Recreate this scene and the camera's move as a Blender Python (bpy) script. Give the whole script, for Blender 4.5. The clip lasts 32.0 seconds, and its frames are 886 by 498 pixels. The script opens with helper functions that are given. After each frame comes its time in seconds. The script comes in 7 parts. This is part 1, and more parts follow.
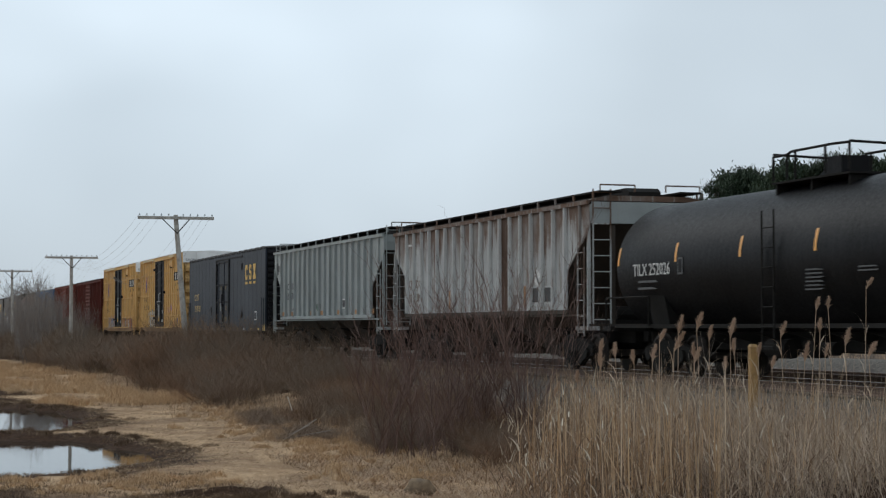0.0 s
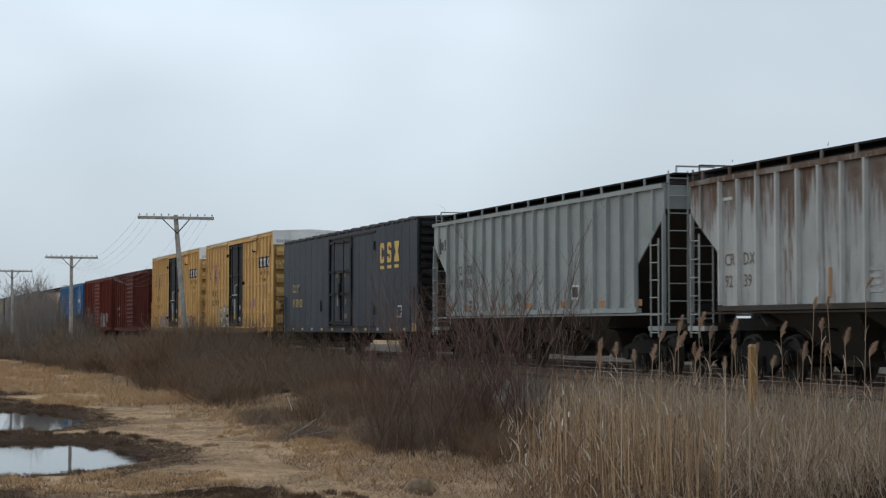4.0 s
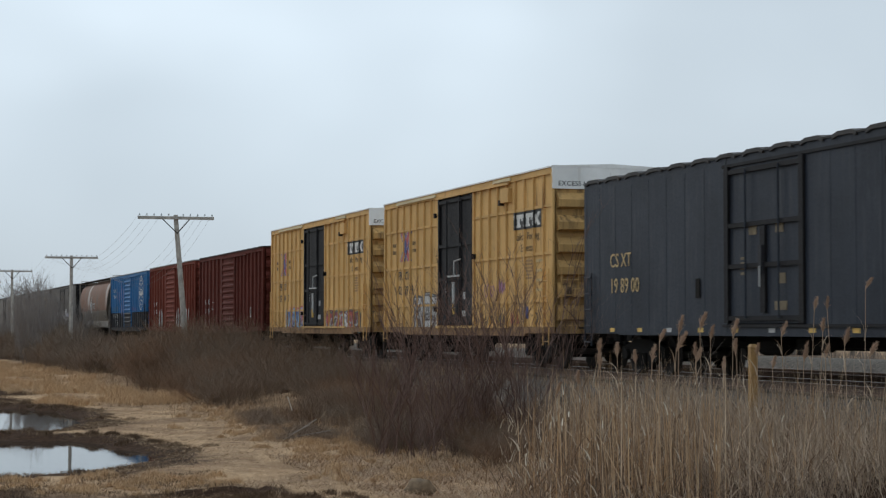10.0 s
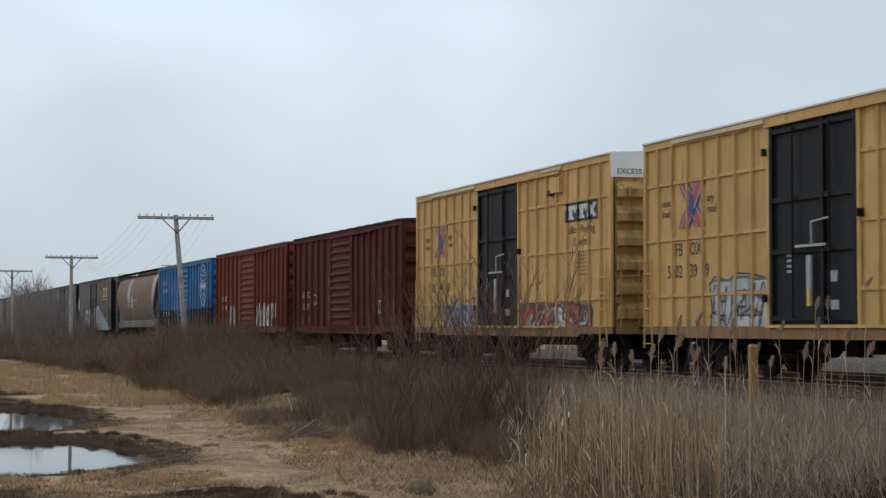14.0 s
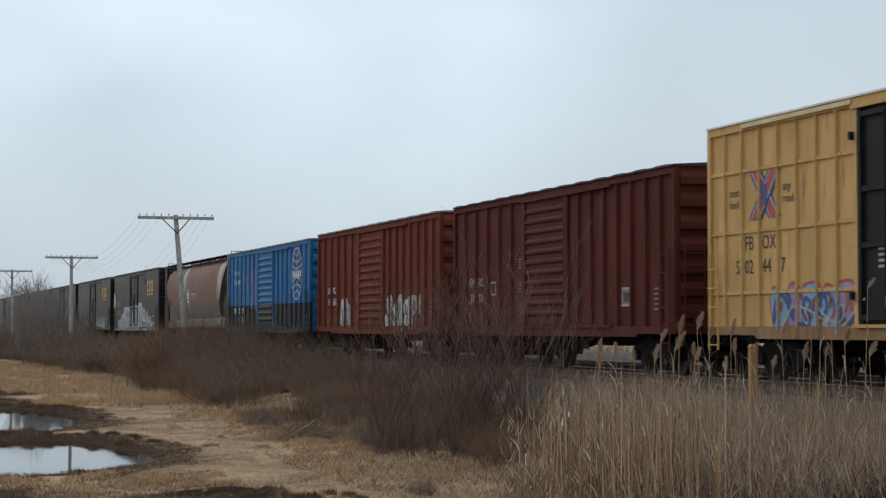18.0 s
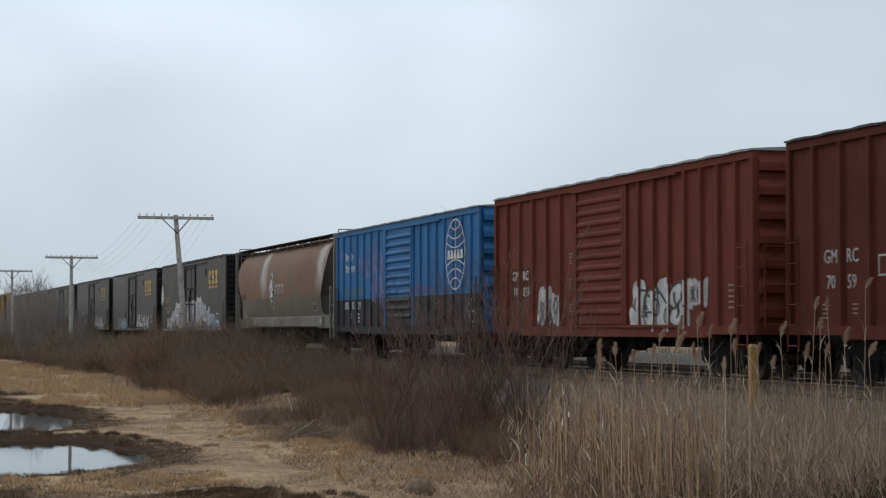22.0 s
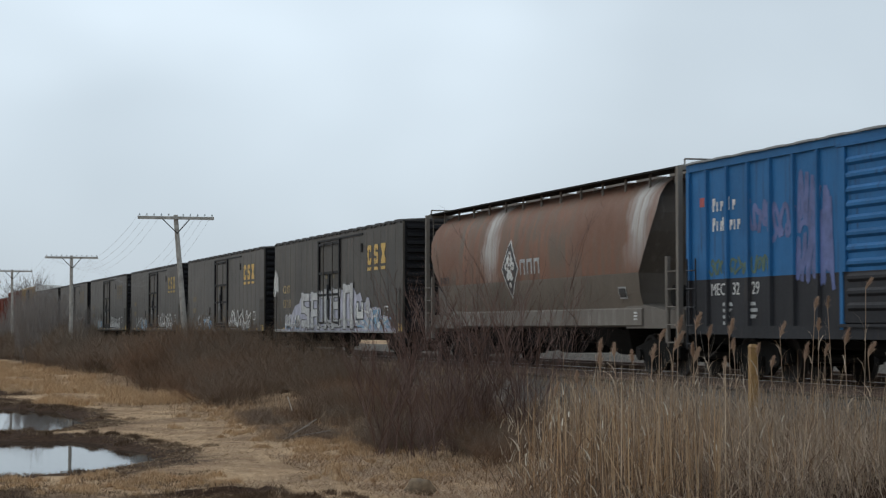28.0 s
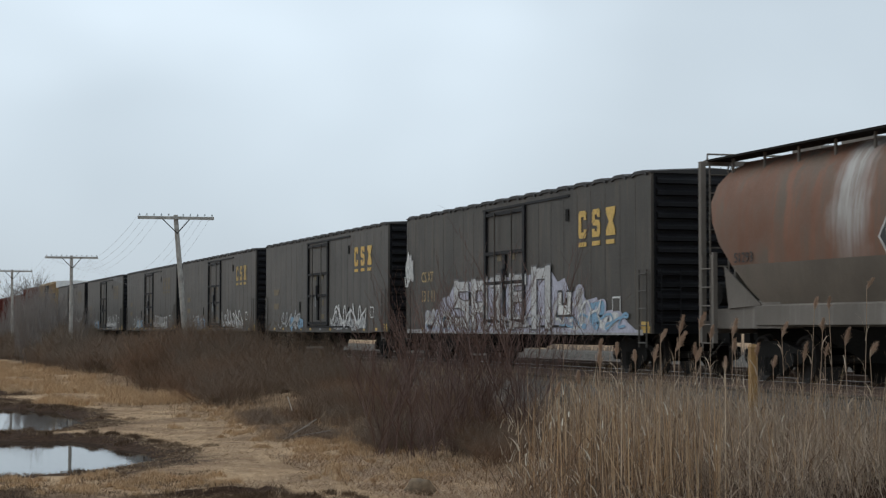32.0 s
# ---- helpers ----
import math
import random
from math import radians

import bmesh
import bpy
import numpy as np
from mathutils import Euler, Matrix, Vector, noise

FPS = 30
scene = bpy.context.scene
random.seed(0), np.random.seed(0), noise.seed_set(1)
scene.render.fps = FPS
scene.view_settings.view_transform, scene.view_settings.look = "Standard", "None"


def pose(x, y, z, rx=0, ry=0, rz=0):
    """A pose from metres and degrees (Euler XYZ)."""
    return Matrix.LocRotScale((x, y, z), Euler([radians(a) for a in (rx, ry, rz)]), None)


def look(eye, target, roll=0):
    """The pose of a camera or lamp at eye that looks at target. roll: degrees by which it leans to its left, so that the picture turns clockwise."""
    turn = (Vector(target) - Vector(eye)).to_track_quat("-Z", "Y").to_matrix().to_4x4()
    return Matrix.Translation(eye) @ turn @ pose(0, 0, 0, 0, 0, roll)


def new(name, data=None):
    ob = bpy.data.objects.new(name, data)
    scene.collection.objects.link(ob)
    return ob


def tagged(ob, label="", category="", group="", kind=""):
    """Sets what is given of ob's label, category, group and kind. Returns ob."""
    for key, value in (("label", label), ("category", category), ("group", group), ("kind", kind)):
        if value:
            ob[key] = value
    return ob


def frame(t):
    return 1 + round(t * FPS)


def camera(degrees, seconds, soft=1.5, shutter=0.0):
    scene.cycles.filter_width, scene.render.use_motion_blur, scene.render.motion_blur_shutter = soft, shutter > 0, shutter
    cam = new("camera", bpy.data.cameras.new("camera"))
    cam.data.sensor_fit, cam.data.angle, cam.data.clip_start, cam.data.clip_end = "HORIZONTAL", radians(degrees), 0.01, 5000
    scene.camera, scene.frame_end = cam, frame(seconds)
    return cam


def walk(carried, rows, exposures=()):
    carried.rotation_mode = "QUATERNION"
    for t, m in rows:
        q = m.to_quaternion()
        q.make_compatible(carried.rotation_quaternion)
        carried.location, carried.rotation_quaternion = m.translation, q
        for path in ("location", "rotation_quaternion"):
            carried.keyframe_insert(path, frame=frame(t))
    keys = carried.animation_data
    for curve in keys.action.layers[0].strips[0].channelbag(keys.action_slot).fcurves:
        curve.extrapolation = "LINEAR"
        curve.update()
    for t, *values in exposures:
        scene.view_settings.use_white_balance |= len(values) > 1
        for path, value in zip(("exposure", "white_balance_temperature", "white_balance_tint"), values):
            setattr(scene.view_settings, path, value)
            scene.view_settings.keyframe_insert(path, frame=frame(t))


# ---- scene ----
# The camera stands still on a tripod beside the line.
FOV, EYE, PITCH, YAW = 26.15, 2.40, 2.37, 17.13
cam = camera(FOV, 32.0, soft=1.25, shutter=0.4)
walk(cam, [(t, pose(0, 0, EYE, 90 + PITCH, 0, -YAW)) for t in (0.0, 32.0)])

# ---- light: a bright overcast sky ----
world = bpy.data.worlds.new("overcast_sky")
scene.world = world
world.use_nodes = True
wt = world.node_tree
wt.nodes.clear()


def wnode(kind, **inputs):
    n = wt.nodes.new(kind)
    for key, value in inputs.items():
        n.inputs[key].default_value = value
    return n


sky = wnode("ShaderNodeTexSky")
sky.sky_type, sky.sun_disc = "NISHITA", False
sky.sun_elevation, sky.sun_rotation = radians(42), radians(-20)
where = wnode("ShaderNodeTexCoord")
stretch = wnode("ShaderNodeMapping", Scale=(1.0, 1.0, 1.6))
cloud = wnode("ShaderNodeTexNoise", Scale=3.4, Detail=3.0, Roughness=0.48, Distortion=0.15)
ramp = wnode("ShaderNodeValToRGB")
ramp.color_ramp.elements[0].position, ramp.color_ramp.elements[1].position = 0.36, 0.66
ramp.color_ramp.elements[0].color = (0.58, 0.675, 0.757, 1)
ramp.color_ramp.elements[1].color = (0.75, 0.865, 0.962, 1)
wt.links.new(where.outputs["Generated"], stretch.inputs["Vector"])
wt.links.new(stretch.outputs["Vector"], cloud.inputs["Vector"])
wt.links.new(cloud.outputs["Fac"], ramp.inputs["Fac"])
aim = wnode("ShaderNodeVectorMath")
aim.operation = "DOT_PRODUCT"
aim.inputs[1].default_value = Vector((0.150, 0.975, 0.165)).normalized()
wt.links.new(where.outputs["Generated"], aim.inputs[0])
thin = wnode("ShaderNodeMapRange")
thin.interpolation_type = "SMOOTHSTEP"
thin.inputs["From Min"].default_value, thin.inputs["From Max"].default_value = 0.965, 1.0
thin.inputs["To Min"].default_value, thin.inputs["To Max"].default_value = 0.885, 1.14
wt.links.new(aim.outputs["Value"], thin.inputs["Value"])
veil = wnode("ShaderNodeBackground", Strength=1.0)
split = wnode("ShaderNodeSeparateXYZ")
wt.links.new(where.outputs["Generated"], split.inputs[0])
rise = wnode("ShaderNodeValToRGB")
for i, (at, v) in enumerate(((0.0, 0.365), (0.16, 0.51), (0.35, 0.53), (1.0, 0.68))):
    if i > 1:
        rise.color_ramp.elements.new(at)
for el, (at, v) in zip(rise.color_ramp.elements, ((0.0, 0.365), (0.16, 0.51), (0.35, 0.53), (1.0, 0.68))):
    el.position, el.color = at, (v, v, v, 1)
wt.links.new(split.outputs["Z"], rise.inputs["Fac"])
dome = wnode("ShaderNodeMath")
dome.operation = "MULTIPLY"
wt.links.new(thin.outputs["Result"], dome.inputs[0])
wt.links.new(rise.outputs["Color"], dome.inputs[1])
double = wnode("ShaderNodeMath")
double.operation = "MULTIPLY"
double.inputs[1].default_value = 2.0
wt.links.new(dome.outputs[0], double.inputs[0])
wt.links.new(double.outputs[0], veil.inputs["Strength"])
clear = wnode("ShaderNodeBackground", Strength=0.05)
both = wnode("ShaderNodeMixShader", Fac=0.93)
outw = wnode("ShaderNodeOutputWorld")
wt.links.new(ramp.outputs["Color"], veil.inputs["Color"])
wt.links.new(sky.outputs["Color"], clear.inputs["Color"])
wt.links.new(clear.outputs[0], both.inputs[1])
wt.links.new(veil.outputs[0], both.inputs[2])
wt.links.new(both.outputs[0], outw.inputs["Surface"])

sun = new("sun", bpy.data.lights.new("sun", "SUN"))
sun.data.energy, sun.data.angle, sun.data.color = 0.55, radians(30), (1.0, 0.96, 0.9)
sun.matrix_world = look((-30, 130, 52), (10, 60, 0))
scene.view_settings.exposure = 0.0


# ---- materials ----
def tree_of(name):
    m = bpy.data.materials.new(name)
    m.use_nodes = True
    return m, m.node_tree, m.node_tree.nodes["Principled BSDF"]


def add(nt, kind, links=(), **inputs):
    n = nt.nodes.new(kind)
    for key, value in inputs.items():
        n.inputs[key].default_value = value
    for key, socket in links:
        nt.links.new(socket, n.inputs[key])
    return n


def rgba(c):
    return (*c, 1.0)


def mixed(nt, fac, a, b):
    """A colour mix; a and b are sockets or colours."""
    n = nt.nodes.new("ShaderNodeMix")
    n.data_type = "RGBA"
    for key, value in ((0, fac), (6, a), (7, b)):
        if isinstance(value, bpy.types.NodeSocket):
            nt.links.new(value, n.inputs[key])
        else:
            n.inputs[key].default_value = value if key == 0 else rgba(value)
    return n.outputs[2]


def spread(nt, socket, lo, hi, to=(0.0, 1.0)):
    n = add(nt, "ShaderNodeMapRange", [("Value", socket)])
    n.inputs["From Min"].default_value, n.inputs["From Max"].default_value = lo, hi
    n.inputs["To Min"].default_value, n.inputs["To Max"].default_value = to
    return n.outputs["Result"]


def painted(name, base, worn, amount=0.5, rough=0.6, grain=5.0, streak=1.0, dust=(0.16, 0.13, 0.10), dusty=0.25, metal=0.0, bays=0.0, gloss=0.13, gate=(0.36, 0.62), drip=None):
    """Weathered paint on steel: blotches, runs of rust down the side, a veil of road dust and fine relief."""
    m, nt, bsdf = tree_of(name)
    co = add(nt, "ShaderNodeTexCoord").outputs["Object"]
    height_of = add(nt, "ShaderNodeSeparateXYZ", [(0, co)]).outputs[2]
    rnd = add(nt, "ShaderNodeObjectInfo").outputs["Random"]
    shift = add(nt, "ShaderNodeVectorMath", [(0, co), (1, rnd)])
    shift.operation = "ADD"
    rnd_far = add(nt, "ShaderNodeVectorMath", [(0, shift.outputs[0]), (1, spread(nt, rnd, 0, 1, (0, 40)))])
    rnd_far.operation = "ADD"
    co = rnd_far.outputs[0]
    runs_at = add(nt, "ShaderNodeMapping", [("Vector", co)], Scale=(3.5, 3.5, 0.32)).outputs[0]
    runs = add(nt, "ShaderNodeTexNoise", [("Vector", runs_at)], Scale=1.6 * streak, Detail=6.0, Roughness=0.65).outputs["Fac"]
    blot = add(nt, "ShaderNodeTexNoise", [("Vector", co)], Scale=0.55, Detail=5.0, Roughness=0.6).outputs["Fac"]
    fine = add(nt, "ShaderNodeTexNoise", [("Vector", co)], Scale=grain * 4, Detail=4.0, Roughness=0.7).outputs["Fac"]
    lo = 0.66 - 0.26 * amount
    if bays:
        varied = add(nt, "ShaderNodeMath", [(0, runs), (1, spread(nt, rnd, 0.35, 1.0, (-0.08, bays)))])
        varied.operation = "ADD"
        runs_here = varied.outputs[0]
    else:
        runs_here = runs
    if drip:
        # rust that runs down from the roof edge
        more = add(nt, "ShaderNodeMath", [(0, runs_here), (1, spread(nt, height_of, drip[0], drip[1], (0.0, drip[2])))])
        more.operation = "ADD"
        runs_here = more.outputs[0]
    rusty = spread(nt, runs_here, lo, lo + 0.13)
    patch = add(nt, "ShaderNodeMath", [(0, rusty), (1, spread(nt, blot, *gate))])
    patch.operation = "MULTIPLY"
    tone = tuple(min(1.0, c * 1.18 + 0.008) for c in base)
    dim = tuple(c * 0.78 for c in base)
    c1 = mixed(nt, spread(nt, blot, 0.3, 0.7), dim, tone)
    c2 = mixed(nt, patch.outputs[0], c1, worn)
    veil_of = spread(nt, fine, 0.35, 0.75, (dusty * 0.4, dusty))
    c3 = mixed(nt, veil_of, c2, dust)
    c4 = mixed(nt, spread(nt, rnd, 0.0, 1.0, (0.0, 0.10)), c3, tuple(c * 0.6 for c in base))
    nt.links.new(c4, bsdf.inputs["Base Color"])
    nt.links.new(spread(nt, fine, 0.3, 0.7, (rough - 0.12, min(1.0, rough + 0.14))), bsdf.inputs["Roughness"])
    bsdf.inputs["Metallic"].default_value = metal
    bsdf.inputs["Specular IOR Level"].default_value = gloss
    bump = add(nt, "ShaderNodeBump", [("Height", runs)], Strength=0.22, Distance=0.03)
    nt.links.new(bump.outputs[0], bsdf.inputs["Normal"])
    return m


def plain(name, base, rough=0.6, vary=0.25, scale=8.0, metal=0.0):
    m, nt, bsdf = tree_of(name)
    co = add(nt, "ShaderNodeTexCoord").outputs["Object"]
    n = add(nt, "ShaderNodeTexNoise", [("Vector", co)], Scale=scale, Detail=5.0, Roughness=0.65).outputs["Fac"]
    c = mixed(nt, spread(nt, n, 0.3, 0.7), tuple(x * (1 - vary) for x in base), tuple(min(1, x * (1 + vary)) for x in base))
    nt.links.new(c, bsdf.inputs["Base Color"])
    bsdf.inputs["Roughness"].default_value, bsdf.inputs["Metallic"].default_value = rough, metal
    return m


def plant(name, colours, rough=0.75, other=None, deep=0.45):
    """Stems, leaves and twigs: each loose piece takes its own tone."""
    m, nt, bsdf = tree_of(name)
    isl = add(nt, "ShaderNodeNewGeometry").outputs["Random Per Island"]
    co = add(nt, "ShaderNodeTexCoord").outputs["Object"]
    n = add(nt, "ShaderNodeTexNoise", [("Vector", co)], Scale=1.3, Detail=3.0).outputs["Fac"]
    r = nt.nodes.new("ShaderNodeValToRGB")
    r.color_ramp.interpolation = "LINEAR"
    while len(r.color_ramp.elements) < len(colours):
        r.color_ramp.elements.new(0.5)
    for i, c in enumerate(colours):
        r.color_ramp.elements[i].position = i / max(1, len(colours) - 1)
        r.color_ramp.elements[i].color = rgba(c)
    nt.links.new(isl, r.inputs["Fac"])
    c = mixed(nt, spread(nt, n, 0.35, 0.7, (0.0, deep)), r.outputs["Color"], tuple(x * 0.55 for x in colours[0]))
    if other:
        rnd = add(nt, "ShaderNodeObjectInfo").outputs["Random"]
        c = mixed(nt, spread(nt, rnd, 0.0, 1.0, (0.0, 0.75)), c, other)
    nt.links.new(c, bsdf.inputs["Base Color"])
    bsdf.inputs["Roughness"].default_value = rough
    bsdf.inputs["Specular IOR Level"].default_value = 0.25
    return m


BLACK = painted("black_underframe", (0.009, 0.0085, 0.008), (0.022, 0.016, 0.012), 0.4, 0.8, dusty=0.05, gloss=0.1)
STEEL = plain("wheel_steel", (0.035, 0.028, 0.024), 0.7, 0.3, 6.0, 0.2)
SHINE = plain("worn_tread", (0.42, 0.41, 0.40), 0.3, 0.1, 6.0, 1.0)


# ---- mesh helpers ----
class Shape:
    """Collects corners and faces of one mesh."""

    def __init__(self):
        self.v, self.f = [], []

    def box(self, x0, x1, y0, y1, z0, z1):
        k = len(self.v)
        self.v += [(x0, y0, z0), (x1, y0, z0), (x1, y1, z0), (x0, y1, z0), (x0, y0, z1), (x1, y0, z1), (x1, y1, z1), (x0, y1, z1)]
        self.f += [tuple(k + i for i in q) for q in ((3, 2, 1, 0), (4, 5, 6, 7), (0, 1, 5, 4), (1, 2, 6, 5), (2, 3, 7, 6), (3, 0, 4, 7))]
        return self

    def prism(self, points, axis, lo, hi):
        """Extrudes a closed outline along an axis; the outline gives the two other coordinates in order."""
        k, n = len(self.v), len(points)
        for c in (lo, hi):
            for a, b in points:
                self.v.append((c, a, b) if axis == "x" else (a, c, b) if axis == "y" else (a, b, c))
        self.f += [tuple(range(k, k + n))[::-1], tuple(range(k + n, k + 2 * n))]
        self.f += [(k + i, k + (i + 1) % n, k + n + (i + 1) % n, k + n + i) for i in range(n)]
        return self

    def tube(self, p, q, r, n=6, r2=None):
        p, q = Vector(p), Vector(q)
        d = (q - p).normalized()
        a = d.orthogonal().normalized()
        b = d.cross(a)
        k = len(self.v)
        for c, rr in ((p, r), (q, r if r2 is None else r2)):
            for i in range(n):
                w = 2 * math.pi * i / n
                self.v.append(tuple(c + a * (rr * math.cos(w)) + b * (rr * math.sin(w))))
        self.f += [(k + i, k + (i + 1) % n, k + n + (i + 1) % n, k + n + i) for i in range(n)]
        self.f += [tuple(range(k, k + n))[::-1], tuple(range(k + n, k + 2 * n))]
        return self

    def path(self, points, r, n=6):
        for p, q in zip(points, points[1:]):
            self.tube(p, q, r, n)
        return self

    def loft(self, rings, caps=True):
        """Skins rings of equally many corners."""
        k, n = len(self.v), len(rings[0])
        for ring in rings:
            self.v += [tuple(p) for p in ring]
        for j in range(len(rings) - 1):
            for i in range(n):
                a, b = k + j * n + i, k + j * n + (i + 1) % n
                self.f.append((a, b, b + n, a + n))
        if caps:
            self.f += [tuple(range(k, k + n))[::-1], tuple(range(k + (len(rings) - 1) * n, k + len(rings) * n))]
        return self

    def mesh(self, name, mat, smooth=False):
        me = bpy.data.meshes.new(name)
        me.from_pydata(self.v, [], self.f)
        bm = bmesh.new()
        bm.from_mesh(me)
        bmesh.ops.recalc_face_normals(bm, faces=bm.faces)
        bm.to_mesh(me)
        bm.free()
        me.materials.append(mat)
        if smooth:
            me.shade_smooth()
            me.set_sharp_from_angle(angle=radians(38))
        return me


def part(name, shape, mat, parent, label="", at=None, smooth=False):
    me = shape if isinstance(shape, bpy.types.Mesh) else shape.mesh(name, mat, smooth)
    ob = new(name, me)
    ob.parent = parent
    if at is not None:
        ob.location = at
    if label:
        tagged(ob, label)
    return ob


def thing(name, label, category, group="", kind="", at=None):
    ob = new(name)
    ob.empty_display_size = 0.3
    tagged(ob, label, category, group, kind)
    if at is not None:
        ob.matrix_world = at
    return ob


def solo(name, shape, mat, label, category, group="", kind="", smooth=False):
    ob = new(name, shape if isinstance(shape, bpy.types.Mesh) else shape.mesh(name, mat, smooth))
    return tagged(ob, label, category, group, kind)


def lettering(name, words, mat, parent, x, y, z, height, stretch=1.0, align="LEFT", label="", end=False):
    """Painted words on the near side (or, with end, on the near end) of a car; y, z is the foot of the words."""
    cu = bpy.data.curves.new("words", "FONT")
    cu.body, cu.size, cu.align_x, cu.extrude, cu.resolution_u = words, height * 1.42, align, 0.003, 2
    ob = new("words", cu)
    me = bpy.data.meshes.new_from_object(ob)
    bpy.data.objects.remove(ob)
    m = Matrix(((0, 0, -1, x), (-stretch, 0, 0, y), (0, 1, 0, z), (0, 0, 0, 1)))
    if end:
        m = Matrix(((stretch, 0, 0, x), (0, 0, -1, y), (0, 1, 0, z), (0, 0, 0, 1)))
    me.transform(m)
    me.materials.clear()
    me.materials.append(mat)
    return part(name, me, mat, parent, label)


def patch(shape, x, outline, depth=0.004):
    """A flat painted figure on the near side: outline in (y, z)."""
    return shape.prism(outline, "x", x - depth, x)


# ---- the plan: rail top, line of the train, speed ----
RAIL, LINE, SIDE = 1.34, 18.25, 16.63
UNIT, BACK = 61.5, 5.13


def gone(t):
    """Metres that the train has run since the start; it slows a little."""
    return UNIT * (1.02022286e-06 * t ** 3 - 2.72558914e-04 * t * t + 0.0941571452 * t - 0.00153324)


TIMES = [i * 2.0 for i in range(17)]
TRAIN, WHEELS, POSTS = [], [], {}


def place_of(right, left):
    return UNIT * (right + left) / 2 - BACK, UNIT * (left - right)


# ---- paint of the train ----
YELLOW = painted("yellow_boxcar_paint", (0.68, 0.41, 0.15), (0.26, 0.135, 0.06), 0.42, 0.6, dusty=0.14)
ENDYELLOW = painted("grimy_yellow_end_paint", (0.60, 0.36, 0.13), (0.075, 0.046, 0.026), 0.75, 0.7, dusty=0.25)
# yellow for the far car, with distance haze mixed into the colour
HAZEYELLOW = painted("hazed_yellow_boxcar_paint", (0.42, 0.29, 0.14), (0.2, 0.12, 0.06), 0.5, 0.7, dusty=0.3)
DIRTYSILL = painted("rusty_yellow_sill_paint", (0.36, 0.20, 0.09), (0.12, 0.065, 0.04), 0.8, 0.75, dusty=0.3)
WHITE = painted("white_roof_paint", (0.86, 0.85, 0.82), (0.45, 0.38, 0.30), 0.2, 0.6, dusty=0.06)
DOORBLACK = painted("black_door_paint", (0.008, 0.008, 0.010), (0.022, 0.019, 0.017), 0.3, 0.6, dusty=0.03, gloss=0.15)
RED = painted("oxide_red_paint", (0.165, 0.037, 0.023), (0.075, 0.025, 0.017), 0.45, 0.75, dusty=0.05, gloss=0.08)
REDDARK = painted("dark_oxide_red_paint", (0.105, 0.023, 0.016), (0.05, 0.018, 0.013), 0.45, 0.75, dusty=0.04, gloss=0.08)
BLUE = painted("blue_boxcar_paint", (0.020, 0.145, 0.345), (0.03, 0.07, 0.14), 0.4, 0.55, dusty=0.06)
LOWBLACK = painted("black_lower_band", (0.022, 0.024, 0.03), (0.06, 0.045, 0.04), 0.4, 0.6, dusty=0.12)
NAVY = painted("grey_blue_boxcar_paint", (0.021, 0.028, 0.041), (0.048, 0.053, 0.062), 0.6, 0.5, dusty=0.05, gloss=0.16)
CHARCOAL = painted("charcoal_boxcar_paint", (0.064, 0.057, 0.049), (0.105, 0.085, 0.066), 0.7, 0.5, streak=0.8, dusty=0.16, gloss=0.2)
# lighter charcoal for the cars farther back: aerial haze put into the paint
HAZECHAR = painted("hazed_charcoal_boxcar_paint", (0.084, 0.078, 0.070), (0.13, 0.11, 0.09), 0.7, 0.5, streak=0.8, dusty=0.22, gloss=0.2)
DARKROOF = painted("dark_roof", (0.03, 0.03, 0.032), (0.07, 0.05, 0.04), 0.4, 0.55, dusty=0.2)
GALV = painted("grey_galvanised_roof", (0.30, 0.31, 0.31), (0.16, 0.10, 0.07), 0.4, 0.6, dusty=0.2)
GREY = painted("pale_grey_hopper_paint", (0.335, 0.36, 0.352), (0.27, 0.17, 0.10), 0.22, 0.55, dusty=0.16)
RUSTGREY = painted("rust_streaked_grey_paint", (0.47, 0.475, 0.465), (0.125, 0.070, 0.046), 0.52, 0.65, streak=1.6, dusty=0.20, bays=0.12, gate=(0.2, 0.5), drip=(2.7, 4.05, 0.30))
POSTPALE = painted("pale_post_paint", (0.60, 0.60, 0.58), (0.16, 0.09, 0.06), 0.45, 0.65, streak=1.2, dusty=0.15)
RUSTBAY = painted("rusted_through_paint", (0.075, 0.040, 0.026), (0.36, 0.33, 0.29), 0.45, 0.8, streak=1.3, dusty=0.12)
TANKBLACK = painted("black_tank_paint", (0.0035, 0.0035, 0.0045), (0.008, 0.0075, 0.0075), 0.2, 0.46, dusty=0.004, gloss=0.09)
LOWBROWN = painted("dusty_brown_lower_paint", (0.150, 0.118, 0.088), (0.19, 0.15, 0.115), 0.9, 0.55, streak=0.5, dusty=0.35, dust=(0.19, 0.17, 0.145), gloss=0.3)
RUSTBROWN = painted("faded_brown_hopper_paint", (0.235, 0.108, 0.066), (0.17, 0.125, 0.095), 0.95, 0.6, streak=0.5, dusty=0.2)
TAUPE = painted("bleached_taupe_paint", (0.20, 0.175, 0.15), (0.30, 0.28, 0.25), 0.5, 0.65, dusty=0.2)
M_WHITE = plain("white_marking", (0.64, 0.63, 0.60), 0.6, 0.28, 5.0)
M_DULL = plain("dull_white_marking", (0.40, 0.40, 0.39), 0.6, 0.3)
M_YELLOW = plain("yellow_marking", (0.66, 0.42, 0.10), 0.6, 0.2)
M_ORANGE = plain("orange_reflector", (0.80, 0.36, 0.06), 0.4, 0.15)
M_BLACK = plain("black_marking", (0.03, 0.03, 0.03), 0.6, 0.2)
M_RED = plain("red_marking", (0.42, 0.07, 0.06), 0.6, 0.2)
